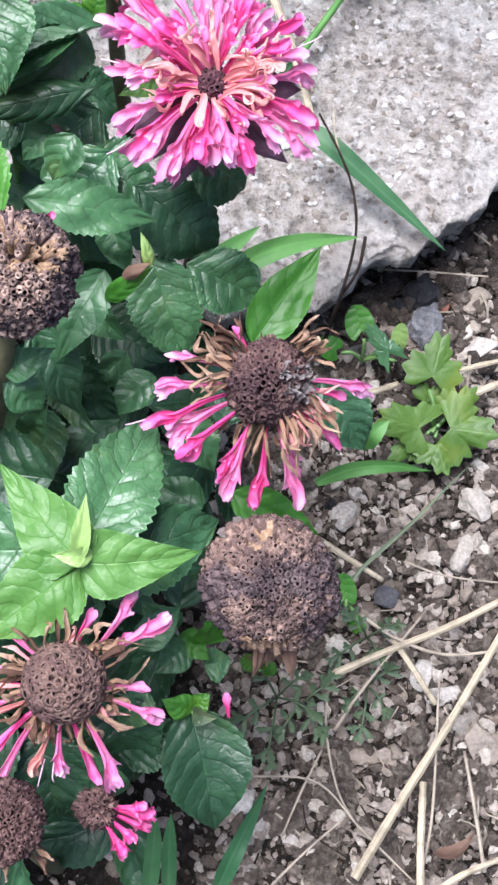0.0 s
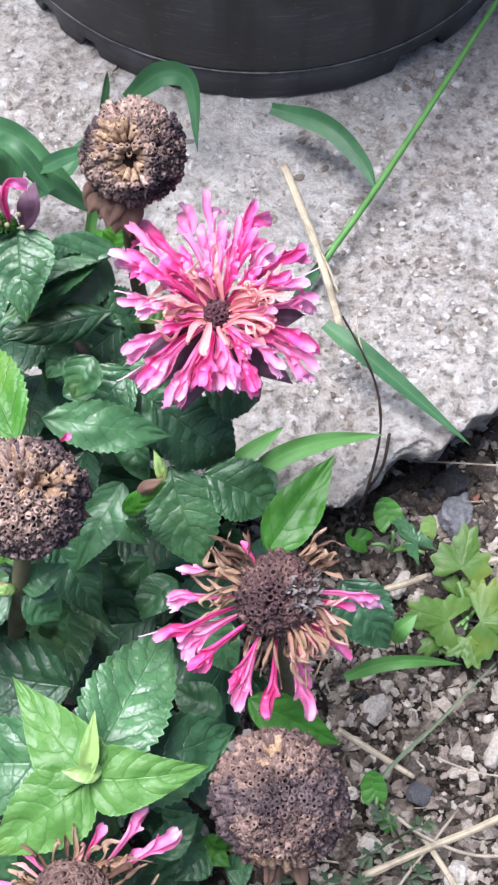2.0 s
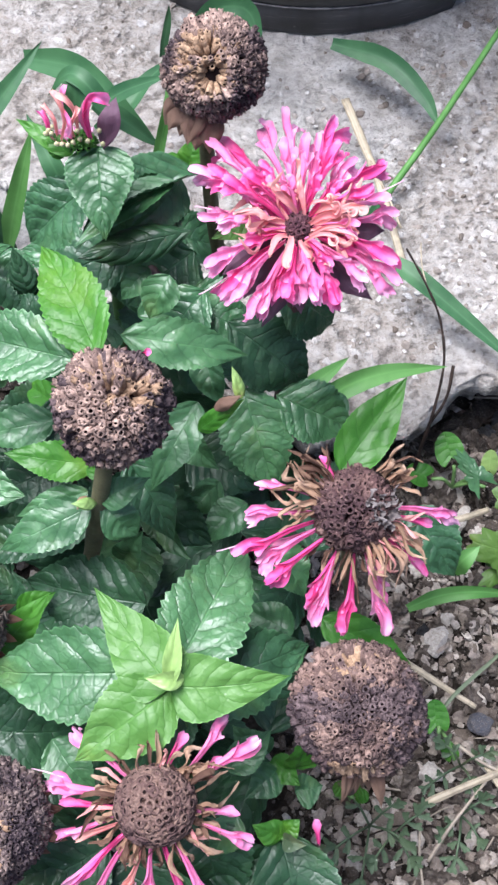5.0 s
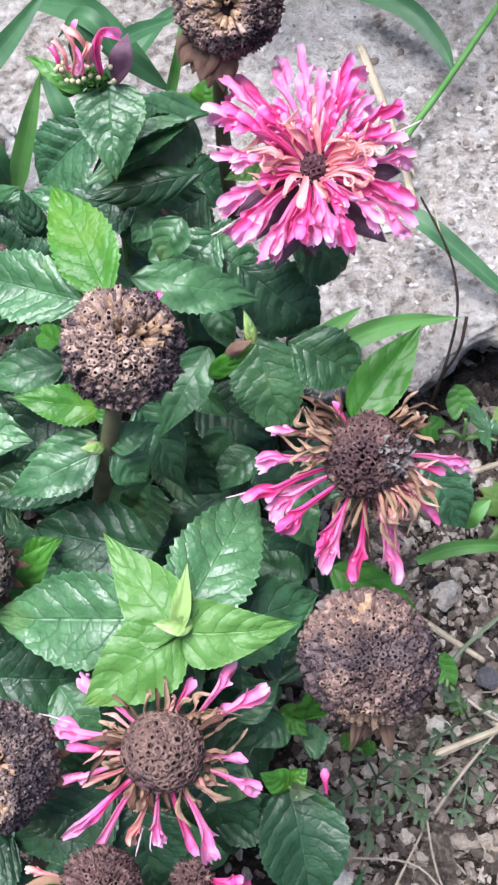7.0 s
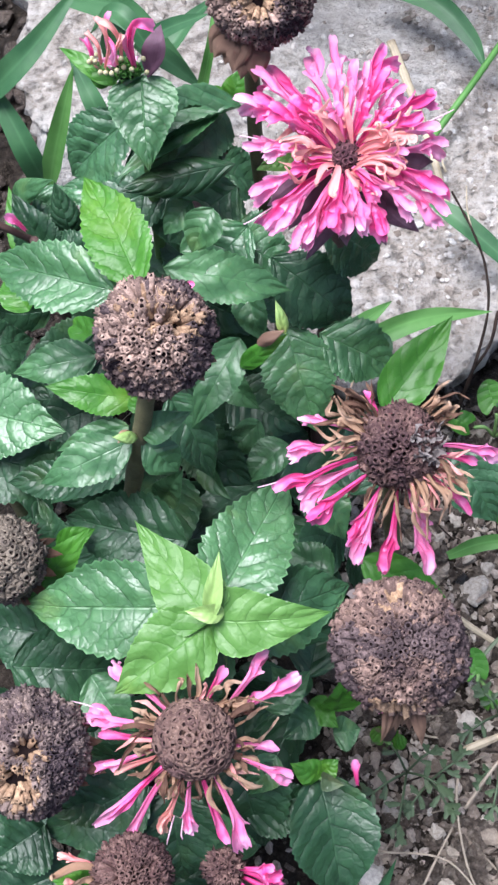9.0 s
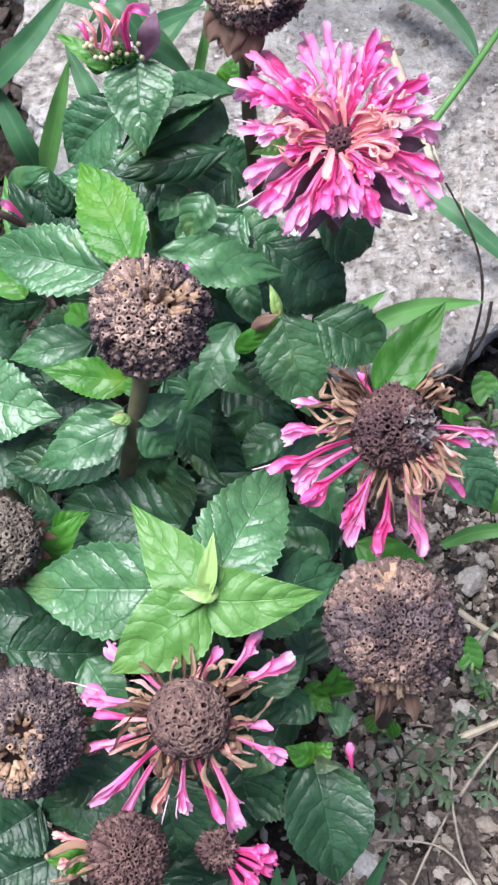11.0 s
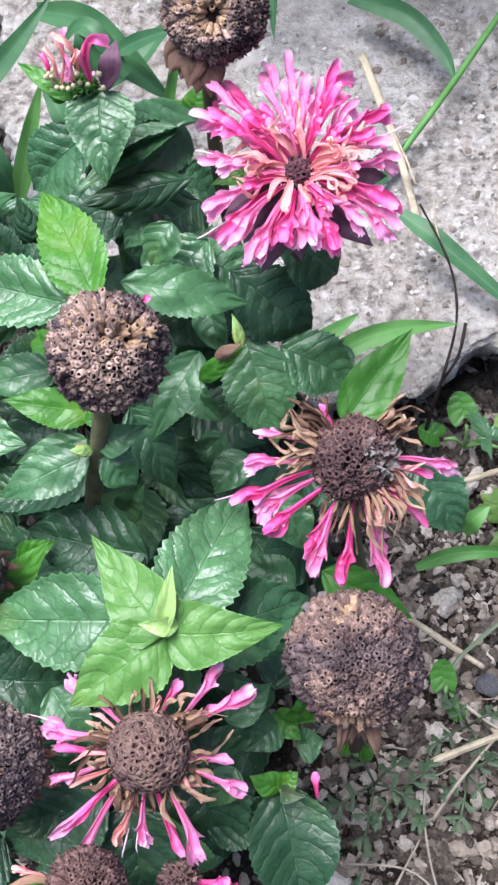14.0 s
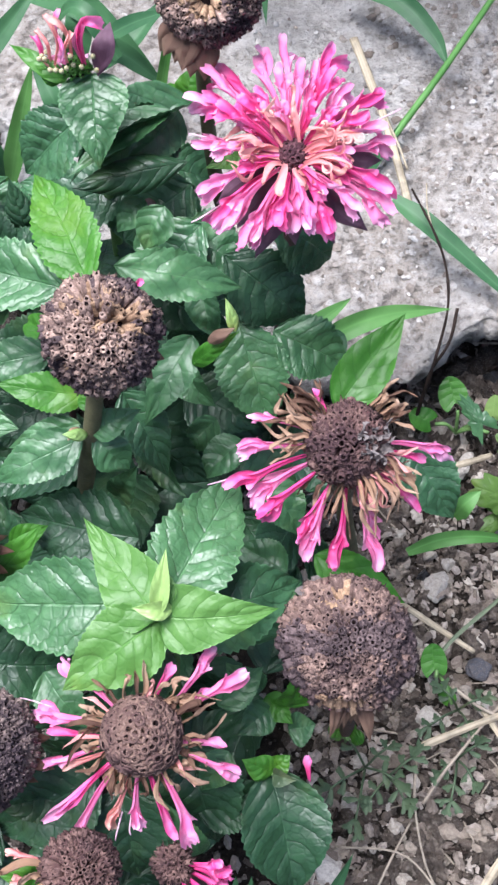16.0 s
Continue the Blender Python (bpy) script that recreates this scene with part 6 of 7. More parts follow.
grass("grey green grass blades on the soil", GRASS, (((0.0038, -0.1221, 0.0200), (0.0092, -0.1111, 0.0280), (0.0177, -0.0950, 0.0200)), 0.0049, 10), (((-0.0124, -0.1239, 0.0300), (-0.0108, -0.1120, 0.0500), (-0.0103, -0.1053, 0.0600)), 0.0040, 0), (((-0.0075, -0.1240, 0.0300), (-0.0072, -0.1120, 0.0500), (-0.0068, -0.1053, 0.0600)), 0.0036, 0))
grass("thin grey green grass stem on the soil", GRASS_GREY, (((0.0404, -0.0436, 0.012), (0.0453, -0.0372, 0.0140), (0.0601, -0.0239, 0.0140), (0.0823, -0.0020, 0.0120)), 0.0012, 0))

# dark twig
twig = root("twig", Vector((0.0371, 0.0317, 0.0120)), "thin dark dry twig leaning on the slab edge", "twig")
part("stick", tube("stick", ((0.0367, 0.0311, 0.0100), (0.0382, 0.0329, 0.0280), (0.0401, 0.0367, 0.0410), (0.0433, 0.0499, 0.0450), (0.0424, 0.0609, 0.0500), (0.0382, 0.0694, 0.0560), (0.0325, 0.0792, 0.0600)), 0.0006, 0.00028, TWIG, 30, 6, 1.0, 0.5), twig)
part("side_twig", tube("side_twig", ((0.0395, 0.0350, 0.0370), (0.0436, 0.0397, 0.0440), (0.0454, 0.0473, 0.0490)), 0.0004, 0.0005, TWIG, 12, 6, 1.0, 0.5), twig)
part("side_twig", tube("side_twig", ((0.0382, 0.0694, 0.0560), (0.0369, 0.0748, 0.0580), (0.0367, 0.0811, 0.0600)), 0.00025, 0.0002, STRAW, 8, 6), twig)


# ---- straw ----
def straw(label, stops, width, mat=None, flat=0.5):
    thing = root("straw", Vector(stops[0]), label, "straw", "straws")
    part("stalk", tube("stalk", stops, width * 0.27, width * 0.23, mat or STRAW, 18, 8, flat, 0.22), thing)
    return thing


st = straw("pale dry straw leaning on the concrete slab", ((0.0166, 0.1393, 0.0530), (0.0214, 0.1268, 0.0500), (0.0273, 0.1106, 0.0460), (0.0339, 0.0860, 0.0400)), 0.0055)
part("fibre", tube("fibre", ((0.0239, 0.1190, 0.0490), (0.0298, 0.1064, 0.0460), (0.0330, 0.0975, 0.0440)), 0.0003, 0.0004, STRAW), st)
straw("long pale straw lying across the soil", ((0.0399, -0.1185, 0.0120), (0.0526, -0.0997, 0.0140), (0.0674, -0.0788, 0.0140), (0.0863, -0.0509, 0.0120)), 0.0051)
straw("pale straw lying on the soil", ((0.0363, -0.0660, 0.0100), (0.0521, -0.0597, 0.0120), (0.0701, -0.0525, 0.0100), (0.0874, -0.0441, 0.0100)), 0.0042)
straw("short pale straw lying on the soil", ((0.0301, -0.0295, 0.0220), (0.0405, -0.0337, 0.0140), (0.0515, -0.0396, 0.0100)), 0.0034)
straw("broad split straw on the soil", ((0.0571, -0.1233, 0.0100), (0.0575, -0.1109, 0.0120), (0.0592, -0.0946, 0.0120)), 0.0044)
straw("thin straw under the long stalk", ((0.0563, -0.1233, 0.0060), (0.0616, -0.1037, 0.0080), (0.0660, -0.0672, 0.0080)), 0.0017, STRAW_GREY)
straw("grey straw end on the soil", ((0.0746, -0.1173, 0.0080), (0.0729, -0.1025, 0.0100), (0.0711, -0.0865, 0.0100)), 0.0022, STRAW_GREY)
straw("thin grey curved stem on the soil", ((0.0359, -0.0667, 0.0060), (0.0342, -0.0802, 0.0100), (0.0367, -0.0964, 0.0100), (0.0427, -0.1070, 0.0080)), 0.0014, STRAW_GREY)
straw("thin grey straw on the soil", ((0.0134, -0.0921, 0.0060), (0.0310, -0.0942, 0.0100), (0.0425, -0.1064, 0.0100), (0.0562, -0.1198, 0.0080)), 0.0012, STRAW_GREY)
straw("thin pale straw on the soil", ((0.0173, -0.1213, 0.0060), (0.0275, -0.1119, 0.0100), (0.0387, -0.1031, 0.0080)), 0.0015, STRAW_GREY)
straw("grey bent straw on the soil", ((0.0366, -0.0807, 0.0080), (0.0438, -0.0708, 0.0120), (0.0632, -0.0483, 0.0100)), 0.0019, STRAW_GREY)
straw("short golden straw on the soil", ((0.0534, -0.0559, 0.0100), (0.0587, -0.0656, 0.0120), (0.0646, -0.0738, 0.0080)), 0.0034)
straw("thin grey straw on gritty soil", ((0.0221, -0.1074, 0.0060), (0.0266, -0.0976, 0.0090), (0.0333, -0.0854, 0.0060)), 0.0014, STRAW_GREY)
straw("pale straw beside a weed", ((0.0421, 0.0124, 0.0160), (0.0501, 0.0139, 0.0180), (0.0584, 0.0183, 0.0140)), 0.0037)
straw("pale straw beside the weed leaves", ((0.0680, 0.0201, 0.0120), (0.0779, 0.0230, 0.0140), (0.0931, 0.0276, 0.0120)), 0.0033)
straw("short thick pale straw end", ((0.0808, 0.0165, 0.0100), (0.0870, 0.0193, 0.0100), (0.0940, 0.0224, 0.0100)), 0.0044)
straw("thin brown stem lying beside the slab", ((0.0568, 0.0579, 0.0100), (0.0703, 0.0562, 0.0120), (0.0890, 0.0559, 0.0100)), 0.0012, STRAW_GREY)
straw("thin dry stem on the soil", ((0.0581, -0.0337, 0.0080), (0.0695, -0.0384, 0.0100), (0.0882, -0.0403, 0.0080)), 0.0012, STRAW_GREY)
straw("dry stem beside the weed", ((0.0803, 0.0182, 0.0060), (0.0805, 0.0238, 0.0100), (0.0818, 0.0302, 0.0080)), 0.0022, STRAW_GREY)


# ---- weeds ----
def lobed_mesh(base, tip, width, mat, lobes=3, seed=0):
    """A deeply cut leaf: a fan of rounded lobes from one base."""
    base, tip = Vector(base), Vector(tip)
    d = (tip - base)
    length = d.length
    d.normalize()
    s = d.cross(VIEW).normalized()
    n = s.cross(d)
    rng = random.Random(seed)
    verts, faces, uvs = [], [], []
    steps, rings = 66, 7
    for r in range(rings + 1):
        for k in range(steps + 1):
            a = (k / steps - 0.5) * 4.2
            cut = abs(math.cos(a * lobes * 0.75)) ** 0.6
            notch = 0.22 * (abs((a * 2.4 + seed * 0.3) % 1.0 - 0.5) * 2 - 0.5) if lobes > 1 else 0.0
            rad = (0.6 + 0.4 * cut) * (1 + notch) * (1 - 0.06 * abs(a))
            q = r / rings
            x, y = math.sin(a) * rad * q * width * 0.55, (0.22 + math.cos(a) * rad * q * 0.78) * length
            lift = 0.0011 * noise.noise(V(x * 120, y * 120, seed)) - 0.25 * q * q * width * 0.2 + 0.00025 * q * math.cos(a * lobes * 1.5)
            verts.append(base + s * x + d * y + n * lift)
            uvs.append((0.5 + 0.5 * math.sin(a) * q, 0.2 + 0.8 * q * (0.5 + 0.5 * math.cos(a))))
    for r in range(rings):
        for k in range(steps):
            q = r * (steps + 1) + k
            faces.append((q, q + 1, q + steps + 2, q + steps + 1))
    return mesh_of("leaf", verts, faces, uvs, (mat,))


def weed(label, foot, *leaves):
    thing = root("weed", Vector(foot), label, "weed", "weeds")
    for k, (base, tip, width, mat, lobes) in enumerate(leaves):
        mid = (Vector(foot) + Vector(base)) * 0.5 + V(0, 0, 0.003)
        part("stalk", tube("stalk", (foot, mid, base), 0.0006, 0.0006, STEM_GREEN, 8, 6), thing)
        part("leaf", lobed_mesh(base, tip, width, mat, lobes, k + 2), thing)
    return thing


weed("bright green lobed weed low on the soil", (0.0695, 0.0056, 0.0080),
     ((0.0666, 0.0018, 0.0180), (0.0511, 0.0053, 0.0220), 0.0161, LEAF_WEED, 2),
     ((0.0683, 0.0035, 0.0180), (0.0847, 0.0003, 0.0200), 0.0205, LEAF_WEED, 3),
     ((0.0677, 0.0008, 0.0160), (0.0706, -0.0096, 0.0140), 0.0142, LEAF_WEED, 3),
     ((0.0666, 0.0149, 0.0180), (0.0706, 0.0301, 0.0240), 0.0172, LEAF_WEED, 3),
     ((0.0657, 0.0025, 0.0140), (0.0550, -0.0047, 0.0120), 0.0117, LEAF_WEED, 3),
     ((0.0718, 0.0077, 0.0140), (0.0806, 0.0150, 0.0180), 0.0133, LEAF_WEED, 3),
     ((0.0650, 0.0120, 0.0120), (0.0724, 0.0166, 0.0140), 0.0117, LEAF_WEED, 3))
weed("small green seedling beside the twig", (0.0491, 0.0290, 0.0060),
     ((0.0487, 0.0318, 0.0160), (0.0458, 0.0409, 0.0200), 0.0102, LEAF_SMALL_FRESH, 1),
     ((0.0579, 0.0255, 0.0140), (0.0492, 0.0345, 0.0200), 0.0079, LEAF_SMALL, 2),
     ((0.0424, 0.0290, 0.0120), (0.0348, 0.0317, 0.0140), 0.0084, LEAF_SMALL_FRESH, 1),
     ((0.0593, 0.0301, 0.0120), (0.0595, 0.0351, 0.0200), 0.0060, LEAF_PALE, 1))
weed("tiny round seedling on gritty soil", (0.0411, -0.0438, 0.0060), ((0.0405, -0.0476, 0.0120), (0.0393, -0.0391, 0.0160), 0.0084, LEAF_SMALL_FRESH, 1), ((0.0451, -0.0539, 0.0080), (0.0419, -0.0487, 0.0100), 0.0051, LEAF_SMALL_FRESH, 1))


def feathery(label, foot, *fronds):
    """A seedling whose leaves are cut into narrow fingers, which are cut again."""
    thing = root("seedling", Vector(foot), label, "weed", "weeds")
    rng = random.Random(label)
    for tip, size in fronds:
        base, tip = Vector(foot), Vector(tip)
        d = (tip - base).normalized()
        s = d.cross(VIEW).normalized()
        pieces = [tube_data(curve_points((base, (base + tip) * 0.5 + V(0, 0, 0.003), tip), 8), [0.00035] * 8, 5)]

        def finger(b, way, length, width):
            e = b + way * length + V(0, 0, rng.uniform(-0.3, 0.1) * length)
            w = way.cross(VIEW).normalized() * width
            up = V(0, -0.2, 0.5) * width
            line = ((0.0, 0.35), (0.3, 0.8), (0.6, 1.0), (0.85, 0.6), (1.0, 0.05))
            verts = [q for t, k in line for q in (b.lerp(e, t) - w * k + up * k, b.lerp(e, t), b.lerp(e, t) + w * k + up * k)]
            faces = [(3 * i + k, 3 * i + k + 1, 3 * i + k + 4, 3 * i + k + 3) for i in range(4) for k in range(2)]
            pieces.append((verts, faces, [(k / 2, t) for t, _ in line for k in range(3)]))

        for spread, where, long in ((0.0, 1.0, 1.2), (-0.75, 0.95, 1.0), (0.75, 0.95, 1.0), (-1.15, 0.6, 0.85), (1.15, 0.6, 0.85)):
            b = base.lerp(tip, where)
            turn = spread + rng.uniform(-0.4, 0.4)
            way = (d * math.cos(turn) + s * math.sin(turn)).normalized()
            reach = size * long * rng.uniform(0.9, 1.25)
            finger(b, way, reach, size * 0.2)
            for part_way, fork in ((0.5, -0.6), (0.58, 0.6)):
                side = (way * math.cos(fork) + s * math.sin(fork) * (1 if way.dot(d) > 0 else -1)).normalized()
                finger(b + way * reach * part_way, side, reach * rng.uniform(0.45, 0.65), size * 0.16)
        part("leaf", mesh_of("leaf", *join(*pieces), mats=(LEAF_GREY,)), thing)
    return thing


feathery("grey green feathery seedling on gritty soil", (0.0214, -0.0713, 0.0060), ((0.0117, -0.0784, 0.0140), 0.004), ((0.0290, -0.0756, 0.0140), 0.0042), ((0.0184, -0.0863, 0.0120), 0.0042), ((0.0268, -0.0677, 0.0160), 0.0036), ((0.0155, -0.0646, 0.0160), 0.004))
feathery("grey green feathery seedling under a seed head", (0.0276, -0.0734, 0.0050), ((0.0340, -0.0693, 0.0120), 0.004), ((0.0315, -0.0802, 0.0100), 0.004), ((0.0223, -0.0804, 0.0120), 0.004))
feathery("small feathery seedling between straws", (0.0464, -0.0682, 0.0050), ((0.0510, -0.0656, 0.0120), 0.0036), ((0.0437, -0.0803, 0.0100), 0.0038), ((0.0409, -0.0728, 0.0100), 0.0034), ((0.0500, -0.0751, 0.0100), 0.003))
feathery("feathery seedling beside a pale straw", (0.0471, -0.0548, 0.0050), ((0.0424, -0.0508, 0.0120), 0.0036), ((0.0524, -0.0532, 0.0120), 0.0038), ((0.0383, -0.0605, 0.0100), 0.0034), ((0.0492, -0.0613, 0.0100), 0.003))
weed("tiny clover-like seedling by the flower bud", (0.0159, -0.0650, 0.0100), ((0.0155, -0.0653, 0.0160), (0.0116, -0.0631, 0.0200), 0.0056, LEAF_FRESH, 1), ((0.0160, -0.0649, 0.0160), (0.0164, -0.0608, 0.0200), 0.0056, LEAF_FRESH, 1), ((0.0163, -0.0658, 0.0160), (0.0205, -0.0653, 0.0200), 0.0056, LEAF_FRESH, 1))


# ---- stones ----
rocks = [rock_mesh("stone", k, 0.4, 0.65, 3, STONE) for k in range(6)]
slates = [rock_mesh("stone", 20 + k, 0.35, 0.6, 3, STONE_BLUE) for k in range(2)]
clod_shapes = [rock_mesh("clod", 40 + k, 1.7, 0.7, 4, CLOD) for k in range(3)]
coals = [rock_mesh("charcoal", 30 + k, 0.6, 0.8, 3, m) for k, m in enumerate((CHARCOAL, CHARCOAL_GREY, CHARCOAL))]


def stone(me, at, r, turn, label, name="stone", tall=1.0):
    me = me.copy()
    me.transform(Matrix.Diagonal((r, r, r * tall, 1)))
    ob = new(name, me)
    z = soil_height(at[0], at[1])
    ob.matrix_world = Matrix.LocRotScale((at[0], at[1], z + r * 0.3), Euler((0.2 * math.sin(turn), 0.2 * math.cos(turn), turn)), None)
    return tagged(ob, label, name, "stones on the soil")


stone(coals[0], (0.0682, 0.0548, 0.0060), 0.0068, 0.4, "glossy black charcoal lump beside the slab", "charcoal", 1.9)
stone(coals[1], (0.0699, 0.0439, 0.0060), 0.0080, 1.3, "ashy grey charcoal lump on the soil", "charcoal", 1.7)
stone(coals[2], (0.0619, 0.0498, 0.0040), 0.0052, 2.2, "black charcoal piece beside the slab", "charcoal", 1.3)
stone(coals[2], (0.0391, -0.0144, 0.0050), 0.0042, 0.9, "small black charcoal crumb on gritty soil", "charcoal")
stone(slates[0], (0.0546, -0.0423, 0.0050), 0.0047, 0.3, "smooth blue grey pebble on the soil")
stone(clod_shapes[2], (0.0241, -0.1016, 0.0050), 0.006, 0.8, "flat bluish stone half buried in soil")
stone(rocks[0], (0.0431, -0.0181, 0.0060), 0.0058, 0.2, "angular white limestone chip on the soil")
stone(rocks[1], (0.0760, -0.0291, 0.0050), 0.0052, 1.2, "pale angular stone on the soil")
stone(rocks[2], (0.0807, -0.0152, 0.0050), 0.006, 2.0, "beige rounded stone on the soil")
stone(rocks[3], (0.0878, 0.0359, 0.0060), 0.0065, 0.7, "pale flat stone beside the weed")
stone(rocks[4], (0.0783, -0.0836, 0.0080), 0.0065, 1.9, "light grey angular stone on the soil")
stone(rocks[0], (0.0731, -0.0772, 0.0080), 0.0062, 2.6, "grey angular stone on the soil")
stone(clod_shapes[0], (0.0783, -0.0950, 0.0060), 0.0055, 0.1, "crumbly dark clod on the soil")
stone(rocks[5], (0.0118, -0.0975, 0.0060), 0.0055, 0.5, "white angular stone on the soil")
stone(rocks[2], (0.0154, -0.1038, 0.0060), 0.0042, 1.5, "white chip on gritty soil")
stone(rocks[1], (0.0503, 0.0355, 0.0060), 0.0055, 0.5, "flat grey stone beside the slab", tall=0.6)
stone(rocks[3], (0.0500, 0.0299, 0.0060), 0.0045, 2.5, "small beige stone beside the weed")
stone(rocks[4], (0.0630, -0.0645, 0.0060), 0.0048, 0.9, "white stone beside a golden straw")
stone(rocks[0], (0.0181, -0.0796, 0.0060), 0.0045, 1.4, "tan pebble among feathery seedlings")
stone(rocks[2], (0.0390, -0.0566, 0.0060), 0.004, 2.9, "cream pebble on the soil")
stone(rocks[3], (0.0681, -0.0700, 0.0060), 0.005, 3.3, "light grey pebble on the soil")
stone(rocks[1], (0.0462, -0.0865, 0.0060), 0.0045, 0.0, "brown grey stone on the soil")
stone(rocks[1], (0.0513, 0.0198, 0.0060), 0.0042, 1.1, "pale chip of stone between weed leaves")
stone(rocks[4], (0.0870, 0.0521, 0.0060), 0.0055, 0.4, "light grey stone on the dark mulch")
stone(rocks[0], (0.0473, -0.0107, 0.0060), 0.0045, 2.2, "whitish angular chip on the soil")
stone(rocks[3], (0.0626, -0.0181, 0.0060), 0.0042, 0.7, "pale grey chip lying on crumbs")
stone(clod_shapes[1], (0.0663, -0.0963, 0.0060), 0.0065, 1.1, "large brown clod on the soil")
stone(clod_shapes[1], (0.0310, -0.1131, 0.0040), 0.0055, 0.4, "wide flat grey stone sunk in soil", tall=0.9)
stone(clod_shapes[1], (0.0507, -0.1090, 0.0040), 0.005, 2.4, "broad brown grey stone sunk in soil")
stone(clod_shapes[1], (0.0690, -0.1064, 0.0040), 0.005, 0.9, "rough brown grey stone on the soil")
stone(clod_shapes[1], (0.0392, -0.0959, 0.0040), 0.0058, 1.7, "brown grey stone under thin straw")


def strew(name, label, seed, count, spots, sizes, mat, category, sink=0.15, level=1, tilt=0.6, squash=0.7, jag=0.6, level_z=None):
    """Many small broken stones in one mesh."""
    rng = random.Random(seed)
    shapes = [rock_mesh("grit", 50 + k, jag, squash, level) for k in range(8)]
    data = []
    for me in shapes:
        co = np.empty(len(me.vertices) * 3)
        me.vertices.foreach_get("co", co)
        data.append((co.reshape(-1, 3), np.array([tuple(p.vertices) for p in me.polygons])))
        bpy.data.meshes.remove(me)
    verts, faces, o = [], [], 0
    for _ in range(count):
        x0, x1, y0, y1 = rng.choice(spots)
        x, y = rng.uniform(x0, x1), rng.uniform(y0, y1)
        r = sizes[0] * (sizes[1] / sizes[0]) ** (rng.random() ** 1.8)
        co, fa = data[rng.randrange(8)]
        turn = np.array(Euler((rng.uniform(-tilt, tilt), rng.uniform(-tilt, tilt), rng.uniform(0, 6.3))).to_matrix())
        base = soil_height(x, y) if level_z is None else level_z
        if level_z is not None and y < 0.046 + max(0, x - 0.03) * 0.66:
            continue
        verts.append(co @ turn.T * r + (x, y, base + r * sink))
        faces.append(fa + o)
        o += len(co)
    me = mesh_of(name, np.concatenate(verts), np.concatenate(faces).tolist(), None, (mat,), smooth=False)
    return tagged(new(name, me), label, category, kind="stuff")


BEDS = [(0.0, 0.12, -0.16, 0.05)] * 9 + [(0.03, 0.13, 0.03, 0.085)] + [(-0.09, 0.0, -0.16, 0.04)]
strew("soil_clods", "crumbly grey brown clods of dry soil", 5, 650, BEDS, (0.002, 0.005), CLOD, "soil", 0.35, 3, 0.9, 0.75, 1.5)
strew("gravel", "mixed brown and grey angular stones on the soil", 3, 2700, BEDS, (0.0013, 0.0038), GRAVEL, "gravel", 0.45, 2, 1.0, 0.6, 0.8)
strew("soil_crumbs", "angular crumbs and flakes of dry brown soil", 13, 8000, BEDS, (0.0010, 0.0034), CRUMB, "soil", 0.5, 2, 1.3, 0.4, 1.1)
# fills the gaps between crumbs with grit in the painted shade tone
strew("grit", "fine crumbs of soil and grit, coloured dark as shade in the gaps", 8, 17000, BEDS, (0.0004, 0.0015), GRIT_SHADE, "grit", 0.6, 1)


def slivers(name, label, seed, count, spots, lengths, mat, category):
    """Short bits of chaff and stem strewn over the crumbs, in one mesh."""
    rng = random.Random(seed)
    pieces = []
    for _ in range(count):
        x0, x1, y0, y1 = rng.choice(spots)
        x, y, a, size = rng.uniform(x0, x1), rng.uniform(y0, y1), rng.uniform(0, 6.3), rng.uniform(*lengths)
        z = soil_height(x, y) + rng.uniform(0.001, 0.0035)
        d = V(math.cos(a), math.sin(a), rng.uniform(-0.25, 0.25)) * size
        p = V(x, y, z)
        bend = V(rng.gauss(0, 1), rng.gauss(0, 1), 0.4) * size * 0.1
        r = rng.uniform(0.00014, 0.00042)
        pieces.append(tube_data(curve_points((p - d * 0.5, p + bend, p + d * 0.5), 6), [r, r, r * 1.1, r, r * 0.9, r * 0.7], 5, 0.6))
    return tagged(new(name, mesh_of(name, *join(*pieces), mats=(mat,))), label, category, kind="stuff")


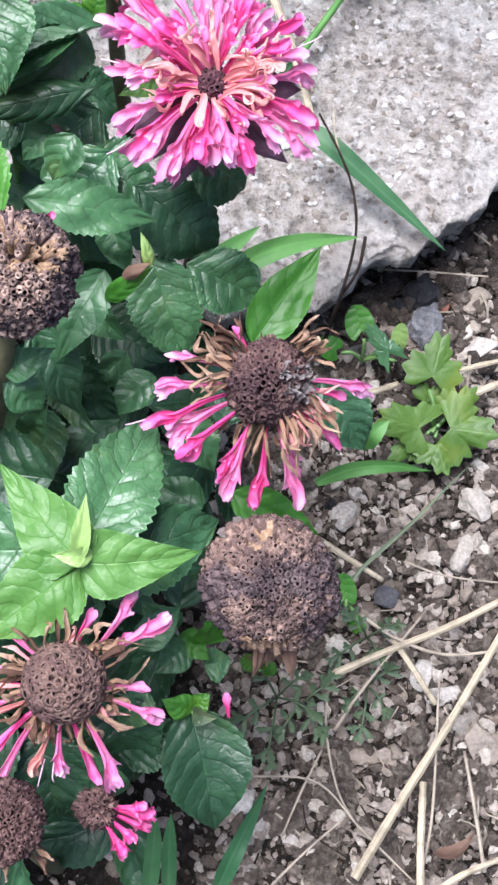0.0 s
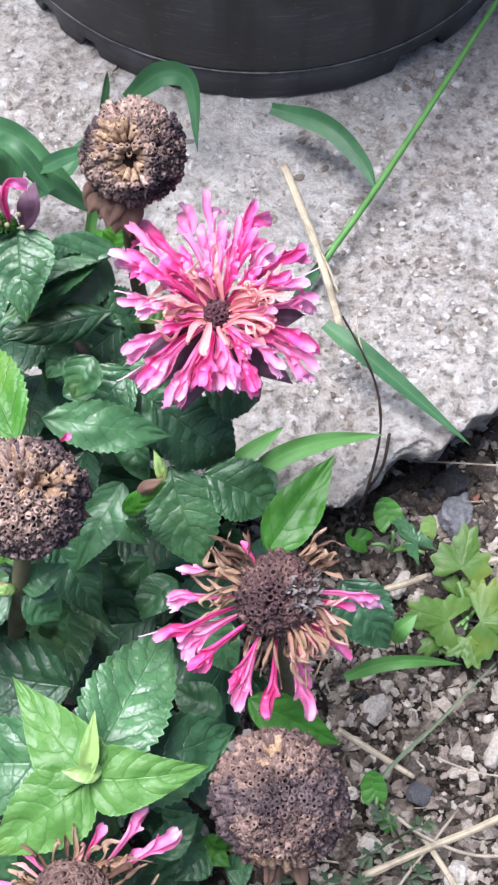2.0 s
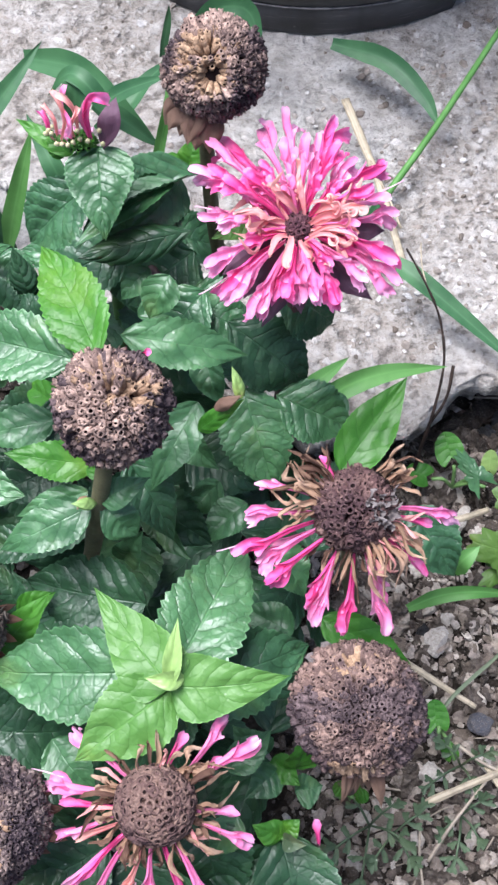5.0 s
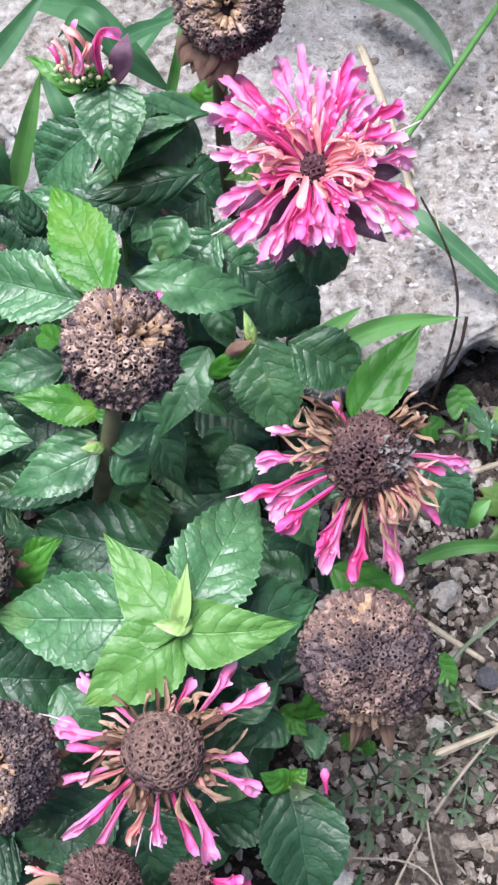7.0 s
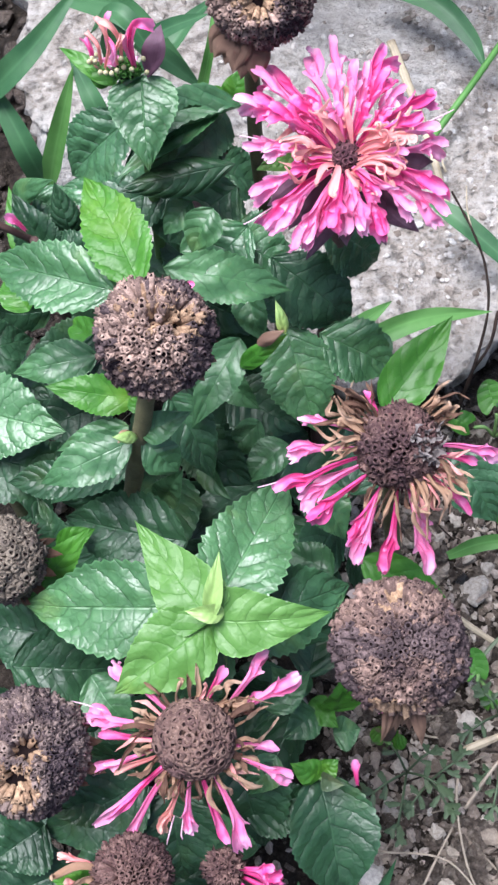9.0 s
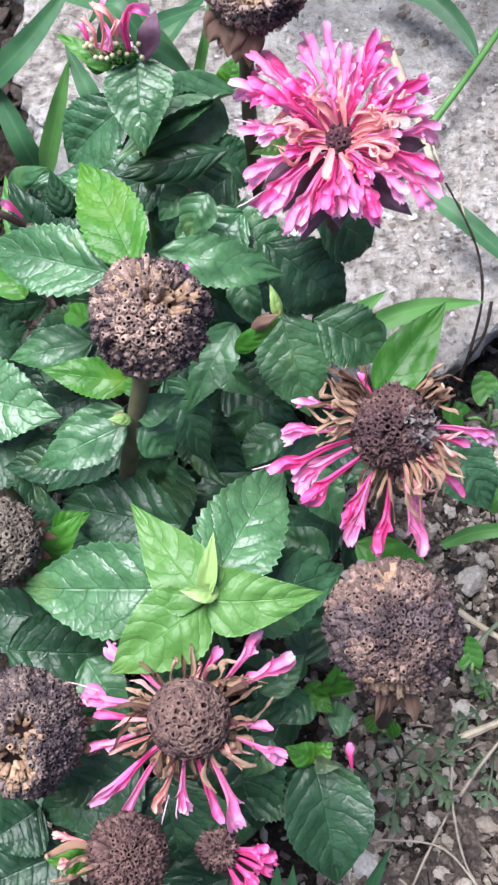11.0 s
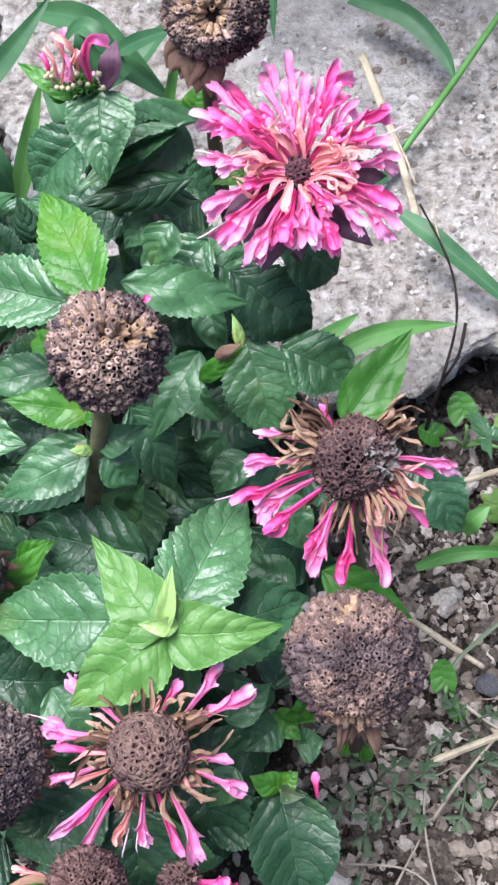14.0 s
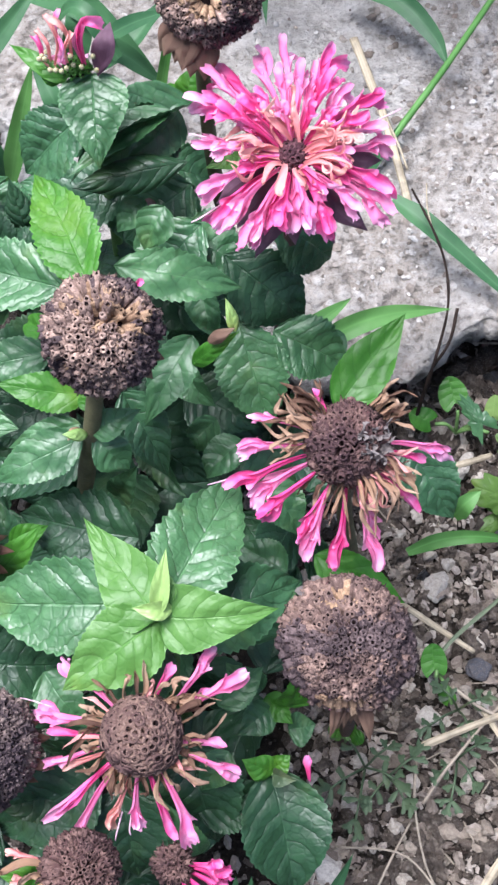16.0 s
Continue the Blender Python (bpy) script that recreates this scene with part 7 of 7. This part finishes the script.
slivers("chaff", "short bits of dry straw strewn on the soil", 15, 130, BEDS, (0.004, 0.014), STRAW_GREY, "chaff")
slivers("rootlets", "thin brown dead stems and rootlets on the soil", 16, 130, BEDS, (0.006, 0.02), TWIG, "dead stems")
aggregate(295, 17)
strew("slab_grains", "small worn stones set in the concrete", 19, 1500, [(0.0, 0.16, 0.05, 0.2), (0.03, 0.12, 0.06, 0.16), (-0.08, 0.06, 0.06, 0.22)], (0.0006, 0.0021), SLAB_GRAIN, "aggregate", -0.25, 2, 0.5, 0.6, 0.5, SLAB_TOP + 0.0003)
strew("bark_mulch", "dark brown bark mulch beside the slab", 9, 1500, [(-0.17, -0.095, 0.07, 0.25), (-0.14, -0.085, 0.03, 0.12), (0.03, 0.12, 0.025, 0.08)], (0.0012, 0.006), BARK, "mulch", 0.4, 2)
# small litter on the soil
dry = root("dry_leaf", Vector((0.0686, -0.1116, 0.0080)), "small curled rust brown dead leaf on the soil", "dead leaf")
part("blade", leaf_mesh((0.0618, -0.1129, 0.0080), (0.0719, -0.1070, 0.0130), 0.0068, BRACT_DRY, 0.25, 0.3, 20, 0, curl=1.3, quilt=0.2, rows=20, seed=5), dry)
stone(rock_mesh("stone", 91, 0.6, 0.6, 3, CLAY), (0.0763, 0.0506, 0.0080), 0.003, 0.6, "small reddish brick crumb on the soil")
straw("pale straw end at the bed edge", ((0.0563, -0.1247, 0.0100), (0.0680, -0.1180, 0.0120), (0.0815, -0.1132, 0.0100)), 0.0037)
straw("thin straw on the clods", ((0.0451, -0.0495, 0.0100), (0.0538, -0.0563, 0.0120), (0.0679, -0.0606, 0.0100), (0.0861, -0.0592, 0.0100)), 0.0019, STRAW_GREY)
leaf(fa, (-0.0085, 0.0235, 0.1500), (-0.0172, 0.0198, 0.1500), 0.0047, LEAF_YOUNG, teeth=0)
part("petal", petal_mesh(random.Random(2), (-0.0312, -0.0016, 0.1400), Vector((-0.0288, -0.0012, 0.1420)) - Vector((-0.0312, -0.0016, 0.1400)), 0.003, 0.0022, PETAL_DEEP, 0.0, False), sc)
part("petal", petal_mesh(random.Random(4), (0.0095, -0.0752, 0.0950), Vector((0.0139, -0.0752, 0.0980)) - Vector((0.0095, -0.0752, 0.0950)), 0.0045, 0.0022, PETAL, 0.0, False), sf)
